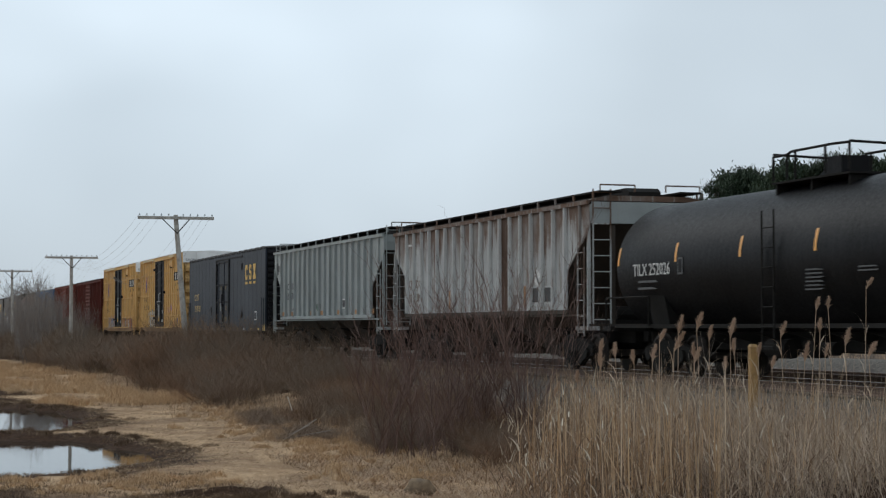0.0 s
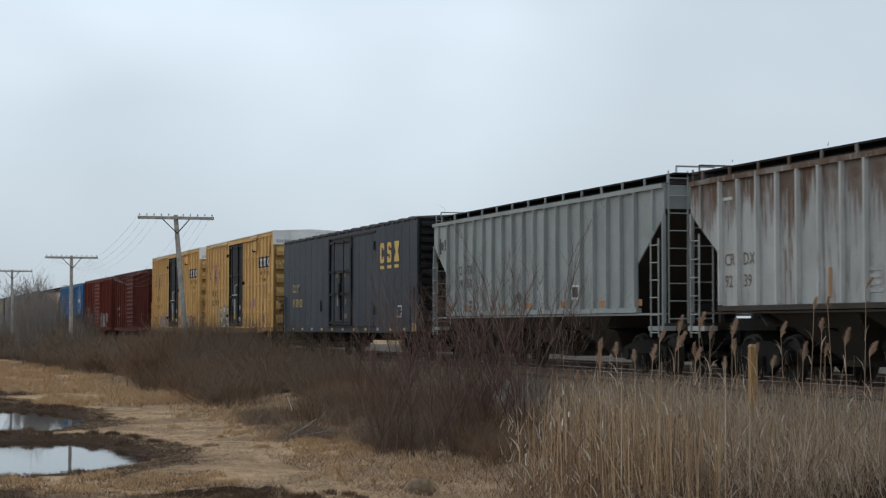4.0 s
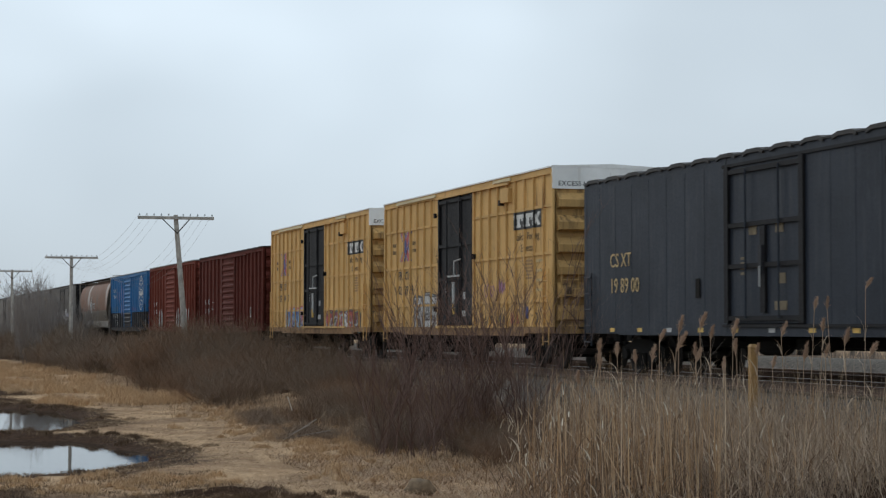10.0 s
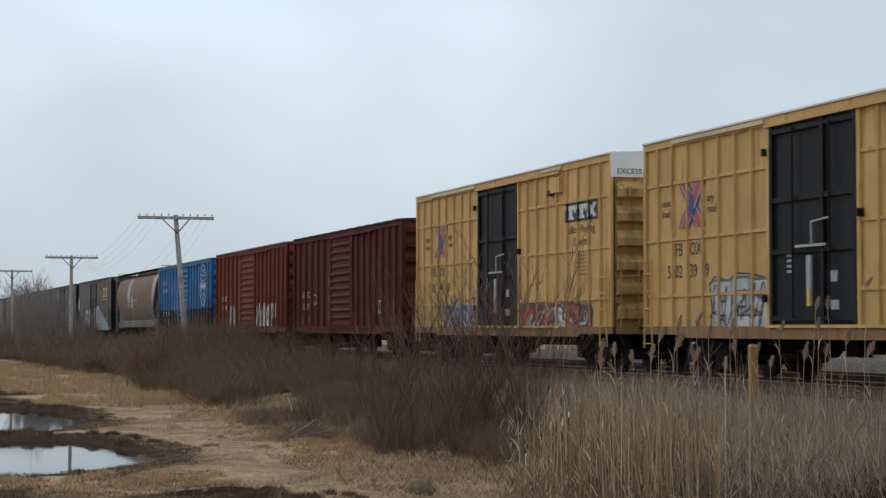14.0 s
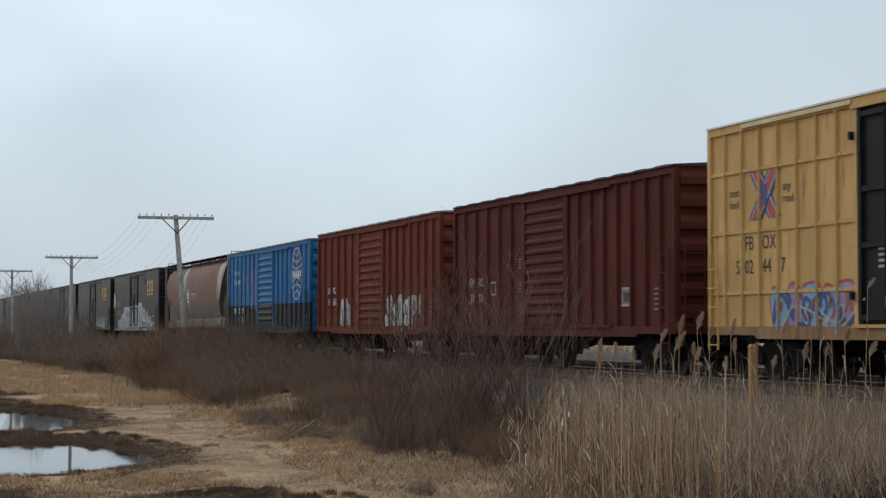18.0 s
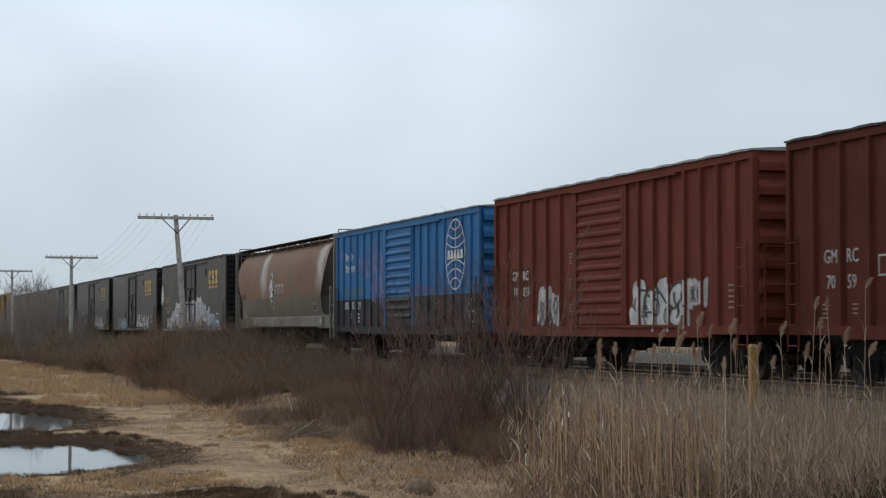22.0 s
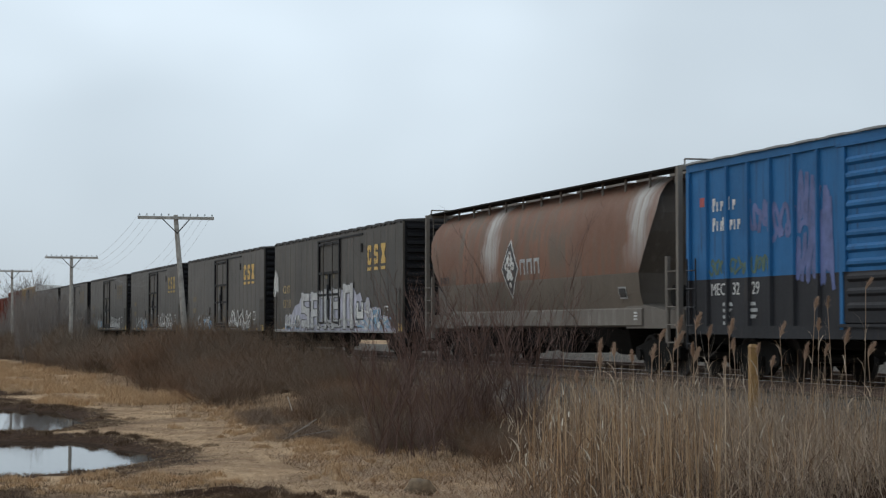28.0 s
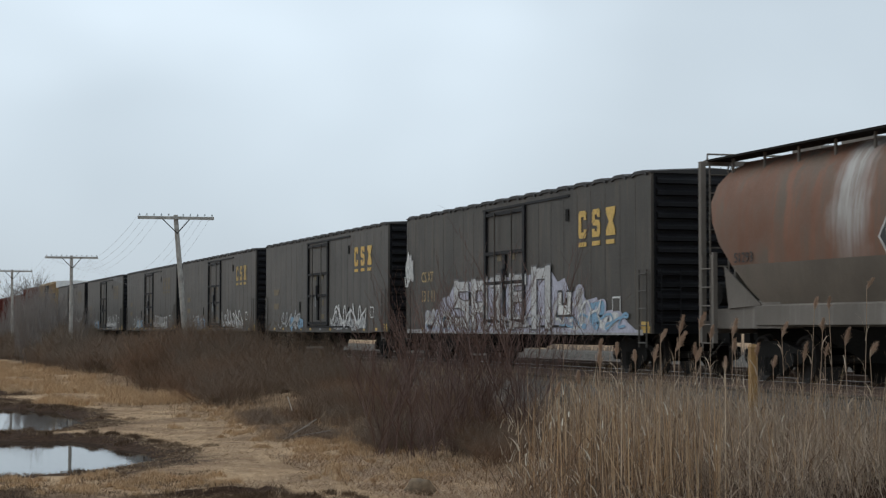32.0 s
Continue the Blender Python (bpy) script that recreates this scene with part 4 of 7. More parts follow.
def blue_car(right, left):
    car, fy, ws, W = boxcar("boxcar", "bright blue boxcar with black lower band and faded graffiti", right, left, 4.47, 0.93, 0.86, BLUE, GALV, (0.40, 0.59), even(0, 0.40, 6) + even(0.59, 1.0, 7), 0.11,
                            0.06, (), 7, None, None, "ribbed", 0.12, 0.010, low=2.05, ladder_top=2.5)
    x = -ws - 0.006
    # oval globe emblem, drawn in white lines
    x = -W - 0.001
    cy, cz, a, b = fy(0.866), 3.20, 0.95, 1.04
    s = Shape()
    n = 28
    for i in range(n):
        w0, w1 = 2 * math.pi * i / n, 2 * math.pi * (i + 1) / n
        patch(s, x, [(cy + a * k * math.cos(w), cz + b * k * math.sin(w)) for k, w in ((1.0, w0), (1.0, w1), (0.96, w1), (0.96, w0))])
    for i in (-3, -2, -1, 1, 2, 3):
        z0 = cz + i * 0.26 + (0.08 if i > 0 else -0.08)
        half = a * math.sqrt(max(0.02, 1 - ((z0 - cz) / b) ** 2)) * 0.93
        bow = 0.16 * (1 if i < 0 else -1)
        for k in range(8):
            u0, u1 = -1 + k / 4.0, -1 + (k + 1) / 4.0
            patch(s, x, [(cy + half * u0, z0 + bow * (1 - u0 * u0)), (cy + half * u1, z0 + bow * (1 - u1 * u1)), (cy + half * u1, z0 + bow * (1 - u1 * u1) + 0.034), (cy + half * u0, z0 + bow * (1 - u0 * u0) + 0.034)])
    patch(s, x, [(cy + 0.016, cz - b * 0.93), (cy - 0.016, cz - b * 0.93), (cy - 0.016, cz - 0.26), (cy + 0.016, cz - 0.26)])
    patch(s, x, [(cy + 0.016, cz + 0.24), (cy - 0.016, cz + 0.24), (cy - 0.016, cz + b * 0.93), (cy + 0.016, cz + b * 0.93)])
    for k in range(5):
        y0 = cy + 0.76 - k * 0.31
        patch(s, x, [(y0, cz - 0.13), (y0 - 0.26, cz - 0.13), (y0 - 0.20, cz + 0.13), (y0 - 0.06, cz + 0.13)])
    part("emblem", s, M_WHITE, car, "white oval globe emblem")
    x = -ws - 0.006
    # the owner's two words as plain upright bars, and the number
    for z, row in ((3.42, (0.0, 0.19, 0.36, 0.72, 0.92)), (3.02, (0.0, 0.19, 0.36, 0.46, 0.80, 0.98, 1.14))):
        for k, dy in enumerate(row):
            y0, tall = fy(0.072) - dy, 0.27 if k in (0, 3) else 0.20
            part("lettering", patch(Shape(), x, [(y0, z), (y0 - 0.06, z), (y0 - 0.06, z + tall), (y0, z + tall)]), M_WHITE, car, "white painted upright bar")
            if k % 2 == 0:
                part("lettering", patch(Shape(), x - 0.001, [(y0 - 0.06, z + tall * 0.45), (y0 - 0.13, z + tall * 0.45), (y0 - 0.13, z + tall), (y0 - 0.06, z + tall)]), M_WHITE, car, "white painted bar")
    for words, a in (("MEC", 0.066), ("32", 0.126), ("29", 0.178)):
        lettering("car_number", words, M_WHITE, car, x, fy(a), 1.72, 0.25, 0.95)
    blocks(car, x, fy(0.10), 1.50, 0.45, 0.07, M_DULL, 0.8, 4)
    blocks(car, x, fy(0.17), 1.50, 0.45, 0.07, M_DULL, 0.8, 3)
    blocks(car, x, fy(0.745), 1.9, 0.25, 0.04, M_FAINTGREY, 1.6, 7)
    blocks(car, x, fy(0.835), 1.9, 0.22, 0.04, M_FAINTGREY, 1.6, 6)
    for m, k, off in ((M_DULL, 0.0, 0.0), (LOWBLACK, 0.04, 0.004)):
        part("notice", patch(Shape(), x - off, [(fy(0.935) - k, 1.22 + k), (fy(0.965) + k, 1.22 + k), (fy(0.965) + k, 1.56 - k), (fy(0.935) - k, 1.56 - k)]), m, car, "small white-framed notice")
    f = Shape()
    patch(f, x, [(fy(0.035), 3.55), (fy(0.050), 3.55), (fy(0.050), 3.74), (fy(0.035), 3.74)])
    part("notice", f, M_RED, car, "small red and white flag decal")
    for k, (a, b, z0, z1) in enumerate(((0.175, 0.225, 2.75, 3.65), (0.225, 0.285, 2.6, 3.5), (0.29, 0.34, 1.8, 2.9), (0.295, 0.345, 2.6, 4.0), (0.345, 0.375, 1.6, 3.7))):
        scrawl(car, x, fy(a), fy(b), z0, z1, M_FADEPINK, 31 + k, 4, 0.06, "faded pink looping graffiti")
    for k, (a, b) in enumerate(((0.065, 0.10), (0.12, 0.165), (0.18, 0.22))):
        scrawl(car, x, fy(a), fy(b), 2.1, 2.5, M_GREEN, 41 + k, 4, 0.03, "dark faded graffiti strokes")
    graffiti(car, x, fy(0.60), fy(0.73), 2.1, 2.4, (M_NAVY,), M_NAVY, 33, 4, "dark faded graffiti")
    return car


blue_car(2.855, 3.1238)


def art_big(car, fy, x):
    """Five tall silver block figures on a ragged pale cloud, with the sill sprayed over."""
    cloud = ((0.10, 0.95), (0.115, 1.35), (0.15, 1.62), (0.165, 1.55), (0.20, 1.95), (0.235, 2.0), (0.26, 2.35), (0.68, 2.45), (0.70, 2.2), (0.725, 2.28), (0.745, 1.9), (0.78, 2.0), (0.80, 1.72), (0.835, 1.78),
             (0.86, 1.45), (0.905, 1.5), (0.93, 1.2), (0.965, 0.95))
    part("graffiti", patch(Shape(), x - 0.001, [(fy(a), z) for a, z in cloud], 0.002), M_LILAC, car, "ragged pale lilac graffiti cloud")
    for a, b, top, m, seed in ((0.115, 0.25, 1.7, M_GREY, 41), (0.12, 0.24, 1.4, M_BLUE, 42), (0.70, 0.86, 1.75, M_BLUE, 43), (0.72, 0.90, 1.45, M_WHITE, 44), (0.69, 0.80, 2.0, M_GREY, 45)):
        graffiti(car, x - 0.004, fy(a), fy(b), 0.97, top, (m, M_LILAC), M_LILAC, seed, 3, "pale blue and silver graffiti swirls")
    for a, b, z1, m, k in ((0.11, 0.25, 1.7, M_WHITE, 61), (0.70, 0.86, 1.9, M_WHITE, 63), (0.72, 0.94, 1.45, M_BLUE, 65)):
        scrawl(car, x - 0.024, fy(a), fy(b), 0.98, z1, m, k, 5, 0.03, "pale spray-painted loops")
    step, z0 = 0.084, 1.02
    for i, (kind, tall) in enumerate(zip("saten", (1.42, 1.42, 1.48, 1.5, 1.62))):
        o, wide = 0.262 + step * i + (0.006 if i == 4 else 0.0), 1.42
        for nm, grow, m, off in (("graffiti_outline", 0.235, M_FAINTGREY, 0.026), ("graffiti", 0.185, M_SILVER, 0.030)):
            sh = Shape()
            for k, ((a, b), (c, d)) in enumerate(STROKES[kind]):
                ya, za, yb, zb = fy(o) - 0.2 - a * 0.34, z0 + 0.2 + b * (tall - 0.4) / 5, fy(o) - 0.2 - c * 0.34, z0 + 0.2 + d * (tall - 0.4) / 5
                ln = math.hypot(yb - ya, zb - za)
                g = grow * (1.0 if abs(zb - za) > abs(yb - ya) else 0.72)
                ty, tz = (yb - ya) / ln * g, (zb - za) / ln * g
                patch(sh, x - off - 0.0004 * k, [(ya - ty + tz, za - tz - ty), (yb + ty + tz, zb + tz - ty), (yb + ty - tz, zb + tz + ty), (ya - ty - tz, za - tz + ty)], 0.0003)
            part(nm, sh, m, car, "tall angular silver-white graffiti figure")
    scrawl(car, x - 0.036, fy(0.27), fy(0.68), 1.0, 1.5, M_GREY, 66, 9, 0.035, "grey shading on silver graffiti")
    block_graffiti(car, x - 0.030, fy(0.705), fy(0.755), 1.35, (0.62,), "u", M_WHITE, M_BLACK, "small angular white graffiti")
    part("sprayed_sill", Shape().box(-1.598, -1.590, fy(0.975), fy(0.0), 0.90, 1.02), M_GREY, car, "silver spray along the side sill")
    graffiti(car, x, fy(0.0), fy(0.035), 2.3, 3.4, (M_WHITE,), M_DULL, 43, 1, "white spray-painted scrawl")
    scrawl(car, x - 0.012, fy(0.0), fy(0.04), 2.3, 3.45, M_WHITE, 71, 3, 0.04, "white spray-painted scrawl")


def art_small(seed):
    def draw(car, fy, x):
        graffiti(car, x, fy(0.60), fy(0.86), 0.95, 1.45, (M_DULL, M_GREY), M_FAINTGREY, seed, 8, "white spray-painted graffiti")
        scrawl(car, x - 0.02, fy(0.61), fy(0.86), 1.0, 1.95, M_WHITE, seed + 2, 7, 0.04, "white looping spray-painted graffiti")
        scrawl(car, x - 0.02, fy(0.15), fy(0.34), 1.0, 1.8, M_DULL, seed + 3, 5, 0.035, "pale looping spray-painted graffiti")
        graffiti(car, x, fy(0.24), fy(0.36), 0.95, 1.6, (M_BLUE, M_GREY), M_FAINTGREY, seed + 1, 3, "pale blue spray-painted graffiti")
    return draw


M_FADEGOLD = plain("faded_gold_marking", (0.42, 0.29, 0.09), 0.7, 0.35)
for i in range(6):
    r0 = 3.476 + 0.351 * i
    dark_car(r0, r0 + 0.3145, CHARCOAL if i == 0 else HAZECHAR, ("CS XT", "13 1 11") if i == 0 else None, art_big if i == 0 else art_small(50 + 7 * i), i, turning=i < 3, emblem=M_YELLOW if i < 2 else M_FADEGOLD if i == 2 else M_TAN)
yellow_car(5.580, 5.839, 2, turning=False, near=False, paint=HAZEYELLOW)


def far_red(right, left, eave, paint):
    boxcar("boxcar", "dark oxide-red boxcar far down the train", right, left, eave, 0.93, 0.86, paint, DARKROOF, (0.385, 0.583), even(0, 0.385, 4) + even(0.583, 1.0, 6), 0.12, 0.09, (), 6, None, None,
           "ribbed", 0.12, 0.0, turning=False)


far_red(5.872, 6.131, 5.0, RED)
for i in range(6):
    far_red(6.165 + 0.2895 * i, 6.423 + 0.2895 * i, 4.53, REDDARK if i % 2 else RED)


# ---- covered hoppers with ribbed sides ----
def hopper(right, left, paint, label, marks, top=4.16, foot=1.46):
    y, L = place_of(right, left)
    car = thing("covered_hopper", label, "hopper car", "freight train")
    TRAIN.append((car, y))
    h, W, ws = L / 2, 1.60, 1.545
    zc = top - 0.66
    cut = 1.5
    for sx in (-1, 1):
        out = [(-h, top), (-h, zc), (-h + cut, foot + 0.25), (-h + cut, foot), (h - cut, foot), (h - cut, foot + 0.25), (h, zc), (h, top)]
        xa, xb = sorted((sx * ws, sx * (ws - 0.03)))
        for sy in (-1, 1):
            tri = [(sy * h, top), (sy * h, zc), (sy * (h - cut), foot + 1.0), (sy * (h - cut), top)]
            part("side_sheet", Shape().prism(tri, "x", xa, xb), paint, car)
        bay = Shape().box(xa, xb, 0, (L - 2 * cut) / 17, foot, top).mesh("side_panel", paint)
        worse = Shape().box(xa, xb, 0, (L - 2 * cut) / 17, foot, top).mesh("side_panel", RUSTBAY)
        for i in range(17):
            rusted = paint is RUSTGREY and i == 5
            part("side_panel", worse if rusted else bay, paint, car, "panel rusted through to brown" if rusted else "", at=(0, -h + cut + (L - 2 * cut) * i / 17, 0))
        s = Shape()
        s.box(*sorted((sx * (W + 0.01), sx * (ws - 0.06))), -h, h, top - 0.07, top + 0.03)
        part("top_chord", s, paint, car)
        s = Shape()
        s.box(*sorted((sx * (W + 0.01), sx * (ws - 0.06))), -h + cut - 0.1, h - cut + 0.1, foot - 0.06, foot + 0.04)
        s.box(*sorted((sx * (W - 0.03), sx * (ws - 0.12))), -h + 0.05, h - 0.05, foot - 0.12, foot - 0.075)
        # dark sill colour on the rusty hopper paints the thin shadow line below its side
        part("side_sill", s, DARKBROWN if paint is RUSTGREY else paint, car)
        for sy in (-1, 1):
            s = Shape()
            s.box(*sorted((sx * (W - 0.02), sx * (W - 0.10))), *sorted((sy * h, sy * (h - 0.065))), foot - 0.42, zc + 0.02)
            part("corner_post", s, paint, car)
            s = Shape()
            s.box(*sorted((sx * W, sx * (W - 0.3))), *sorted((sy * (h + 0.05), sy * (h - 0.75))), foot - 0.46, foot - 0.36)
            part("step", s, paint, car)
            l = ladder_mesh(0.42, foot - 0.6, 3.0)
            part("ladder", l, paint, car, at=(sx * (W + 0.02), sy * (h - 0.35), 0))
    n = 18
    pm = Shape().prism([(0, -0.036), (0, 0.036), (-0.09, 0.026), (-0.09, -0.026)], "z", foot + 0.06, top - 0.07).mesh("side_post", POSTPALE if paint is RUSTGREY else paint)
    for i in range(n):
        yy = -h + cut + (L - 2 * cut) * i / (n - 1)
        for sx in (-1, 1):
            p = part("side_post", pm, paint, car, at=(sx * ws, yy, 0))
            if sx > 0:
                p.rotation_euler = (0, 0, math.pi)
    for sy in (-1, 1):
        ps = Shape().prism([(0, -0.05), (0, 0.05), (-0.055, 0.035), (-0.055, -0.035)], "z", zc - 0.3, top - 0.07).mesh("side_post", paint)
        part("side_post", ps, paint, car, at=(-ws, sy * (h - 0.55), 0))
        # slope sheet and end wall
        s = Shape()
        t = 0.03
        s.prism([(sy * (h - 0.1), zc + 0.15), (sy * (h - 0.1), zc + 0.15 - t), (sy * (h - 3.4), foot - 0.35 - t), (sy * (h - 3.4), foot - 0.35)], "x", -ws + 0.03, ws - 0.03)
        part("slope_sheet", s, DARKBROWN, car, "dark brown sloping end sheet")
        s = Shape()
        s.box(-ws + 0.03, ws - 0.03, *sorted((sy * (h - 0.03), sy * h)), zc + 0.14, top)
        part("end_sheet", s, GREY, car)
        b = Shape()
        for xx in (-0.9, 0.9):
            b.box(xx - 0.05, xx + 0.05, *sorted((sy * (h - 0.05), sy * (h - 0.15))), foot - 0.4, zc + 0.1)
        b.box(-W + 0.05, W - 0.05, *sorted((sy * (h + 0.02), sy * (h - 0.14))), foot - 0.45, foot - 0.30)
        part("end_frame", b, DARKBROWN, car)
        l = ladder_mesh(0.45, foot - 0.3, top + 0.3)
        lo = part("ladder", l, paint, car, at=(-W + 0.36, sy * (h + 0.06), 0))
        lo.rotation_euler = (0, 0, math.pi / 2)
        d = Shape()
        d.box(-0.8, 0.8, *sorted((sy * (h - 0.4), sy * (h - 2.4))), foot - 0.45, foot - 0.2)
        d.tube((-0.5, sy * (h - 0.9), foot - 0.05), (0.5, sy * (h - 0.9), foot - 0.05), 0.18, 10)
        part("brake_gear", d, BLACK, car)
    # roof, hatches and running boards
    s = Shape().prism([(-W, top + 0.02), (-1.05, top + 0.15), (1.05, top + 0.15), (W, top + 0.02)], "y", -h, h)
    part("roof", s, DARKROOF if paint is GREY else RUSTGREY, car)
    for sx in (-1, 1):
        b = Shape()
        b.box(sx * 1.05 - 0.30, sx * 1.05 + 0.30, -h - 0.15, h + 0.15, top + 0.22, top + 0.26)
        part("running_board", b, BLACK, car)
        st = Shape().box(-0.02, 0.02, -0.03, 0.03, top, top + 0.24).mesh("board_post", paint)
        for i in range(14):
            part("board_post", st, paint, car, at=(sx * 1.36, -h + 0.2 + (L - 0.4) * i / 13, 0))
    for i in range(10):
        c = Shape().prism([(-0.62, 0), (0.62, 0), (0.62, 0.12), (0.45, 0.22), (-0.45, 0.22), (-0.62, 0.12)], "x", -0.42, 0.42)
        part("roof_hatch", c, BLACK, car, at=(0, -h + L * (i + 0.5) / 10, top + 0.15))
    for sy in (-1, 1):
        g = Shape()
        g.path([(-1.3, sy * (h + 0.1), top + 0.24), (-1.3, sy * (h + 0.1), top + 0.40), (-0.4, sy * (h + 0.1), top + 0.40), (-0.4, sy * (h + 0.1), top + 0.24)], 0.02, 5)
        part("handrail", g, paint, car)
        g = Shape()
        g.path([(0.4, sy * (h + 0.1), top + 0.24), (0.4, sy * (h + 0.1), top + 0.40), (1.3, sy * (h + 0.1), top + 0.40), (1.3, sy * (h + 0.1), top + 0.24)], 0.02, 5)
        part("handrail", g, paint, car)
    # discharge bays
    for i in range(3):
        yc = (i - 1) * (L - 6.6) / 3
        bw = (L - 6.6) / 6
        rings = [[(-1.45, yc - bw, foot - 0.1), (1.45, yc - bw, foot - 0.1), (1.45, yc + bw, foot - 0.1), (-1.45, yc + bw, foot - 0.1)],
                 [(-0.55, yc - 0.45, foot - 1.0), (0.55, yc - 0.45, foot - 1.0), (0.55, yc + 0.45, foot - 1.0), (-0.55, yc + 0.45, foot - 1.0)],
                 [(-0.5, yc - 0.4, foot - 1.12), (0.5, yc - 0.4, foot - 1.12), (0.5, yc + 0.4, foot - 1.12), (-0.5, yc + 0.4, foot - 1.12)]]
        part("discharge_bay", Shape().loft(rings), DARKBROWN, car)
    underframe(car, L, 1.08, h - 2.2)
    running_gear(car, L, h - 2.2)
    fy = lambda a: h - a * L
    marks(car, fy, -ws - 0.005)
    return car


def marks_clean(car, fy, x):
    for words, a, z in (("CI", 0.143, 2.58), ("TX", 0.190, 2.58), ("190", 0.1405, 2.20), ("330", 0.189, 2.20)):
        lettering("car_number", words, M_BLACK, car, x, fy(a), z, 0.26, 1.0)
    blocks(car, x, fy(0.20), 1.75, 0.35, 0.08, M_BLACK, 0.7, 3)
    blocks(car, x, fy(0.12), 1.75, 0.35, 0.08, M_BLACK, 0.7, 2)
    for a in (0.08, 0.18, 0.36, 0.48, 0.63, 0.78, 0.90):
        part("reflector", patch(Shape(), x, [(fy(a), 1.55), (fy(a) - 0.5, 1.55), (fy(a) - 0.5, 1.70), (fy(a), 1.70)]), M_RUST, car, "faded orange reflector patch")
    o = lambda k: [(fy(0.675) - k, 1.75 + k), (fy(0.703) + k, 1.75 + k), (fy(0.703) + k, 2.10 - k), (fy(0.675) - k, 2.10 - k)]
    part("notice", patch(Shape(), x, o(0.0)), M_WHITE, car, "small black notice framed in white")
    part("notice", patch(Shape(), x - 0.004, o(0.05)), M_BLACK, car)
    graffiti(car, x, fy(0.02), fy(0.075), 3.2, 3.75, (M_BLACK,), M_DULL, 61, 2, "thin black scrawl")
    graffiti(car, x, fy(0.44), fy(0.48), 1.72, 1.98, (M_GREEN,), M_BLACK, 62, 3, "small dark leaf-like scrawl")


def marks_rusty(car, fy, x):
    for words, a, z in (("CR", 0.095, 2.30), ("DX", 0.144, 2.30), ("92", 0.096, 1.87), ("39", 0.145, 1.87)):
        lettering("car_number", words, M_UMBER, car, x, fy(a), z, 0.25, 1.0)
    part("notice", patch(Shape(), x, [(fy(0.08), 3.62), (fy(0.115), 3.62), (fy(0.115), 3.68), (fy(0.08), 3.68)]), M_WHITE, car)
    for a in (0.345, 0.52, 0.73, 0.90):
        part("reflector", patch(Shape(), x, [(fy(a), 1.6), (fy(a) - 0.13, 1.6), (fy(a) - 0.13, 2.15), (fy(a), 2.15)]), M_RUST, car, "rusty orange upright patch")
    for a in (0.770, 0.822):
        part("notice", patch(Shape(), x, [(fy(a) + 0.05, 1.62), (fy(a) - 0.47, 1.62), (fy(a) - 0.47, 2.12), (fy(a) + 0.05, 2.12)]), M_DULL, car, "pale frame of a small notice")
        part("notice", patch(Shape(), x - 0.005, [(fy(a), 1.72), (fy(a) - 0.42, 1.72), (fy(a) - 0.42, 2.08), (fy(a), 2.08)]), M_BLACK, car, "small black notice")
    disc = [(fy(0.777) + 0.0 - 0.21 * (1 + math.cos(w * math.pi / 10)), 2.34 + 0.21 * math.sin(w * math.pi / 10)) for w in range(20)]
    part("round_sign", patch(Shape(), x, disc), M_WHITE, car, "round white warning sign")
    bar = patch(Shape(), x - 0.005, [(fy(0.777) - 0.07, 2.48), (fy(0.777) - 0.12, 2.52), (fy(0.777) - 0.35, 2.21), (fy(0.777) - 0.30, 2.16)])
    part("round_sign", bar, M_BLACK, car, "dark bar across the round sign")
    blocks(car, x, fy(0.43), 2.05, 0.5, 0.07, M_DULL, 0.8, 4)


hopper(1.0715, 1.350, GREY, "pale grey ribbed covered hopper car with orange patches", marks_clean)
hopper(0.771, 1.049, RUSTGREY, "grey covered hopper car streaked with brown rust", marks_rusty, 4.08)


def powdered(m, spots):
    """Spilt white powder that has run down the shell below the hatches; spots are (y, lowest z, strength)."""
    nt = m.node_tree
    bsdf = nt.nodes["Principled BSDF"]
    colour = bsdf.inputs["Base Color"].links[0].from_socket
    co = add(nt, "ShaderNodeTexCoord").outputs["Object"]
    xyz = add(nt, "ShaderNodeSeparateXYZ", [(0, co)])
    fine_at = add(nt, "ShaderNodeMapping", [("Vector", co)], Scale=(1.0, 7.0, 0.5)).outputs[0]
    fine = add(nt, "ShaderNodeTexNoise", [("Vector", fine_at)], Scale=1.6, Detail=5.0, Roughness=0.6).outputs["Fac"]
    broad = add(nt, "ShaderNodeTexNoise", [("Vector", co)], Scale=1.1, Detail=3.0).outputs["Fac"]
    for yc, low, strength in spots:
        far = add(nt, "ShaderNodeMath", [(0, xyz.outputs[1])])
        far.operation = "SUBTRACT"
        far.inputs[1].default_value = yc
        wob = add(nt, "ShaderNodeMath", [(0, far.outputs[0]), (1, spread(nt, broad, 0.2, 0.8, (-0.35, 0.35)))])
        wob.operation = "ADD"
        off = add(nt, "ShaderNodeMath", [(0, wob.outputs[0])])
        off.operation = "ABSOLUTE"
        band = spread(nt, off.outputs[0], 0.20, 0.80, (1.0, 0.0))
        run = spread(nt, fine, 0.30, 0.62, (0.25, 1.0))
        fall = spread(nt, xyz.outputs[2], low, low + 1.1)
        one = add(nt, "ShaderNodeMath", [(0, band), (1, run)])
        one.operation = "MULTIPLY"
        two = add(nt, "ShaderNodeMath", [(0, one.outputs[0]), (1, fall)])
        two.operation = "MULTIPLY"
        amount = spread(nt, two.outputs[0], 0.0, 1.0, (0.0, strength))
        colour = mixed(nt, amount, colour, (0.52, 0.50, 0.47))
    nt.links.new(colour, bsdf.inputs["Base Color"])


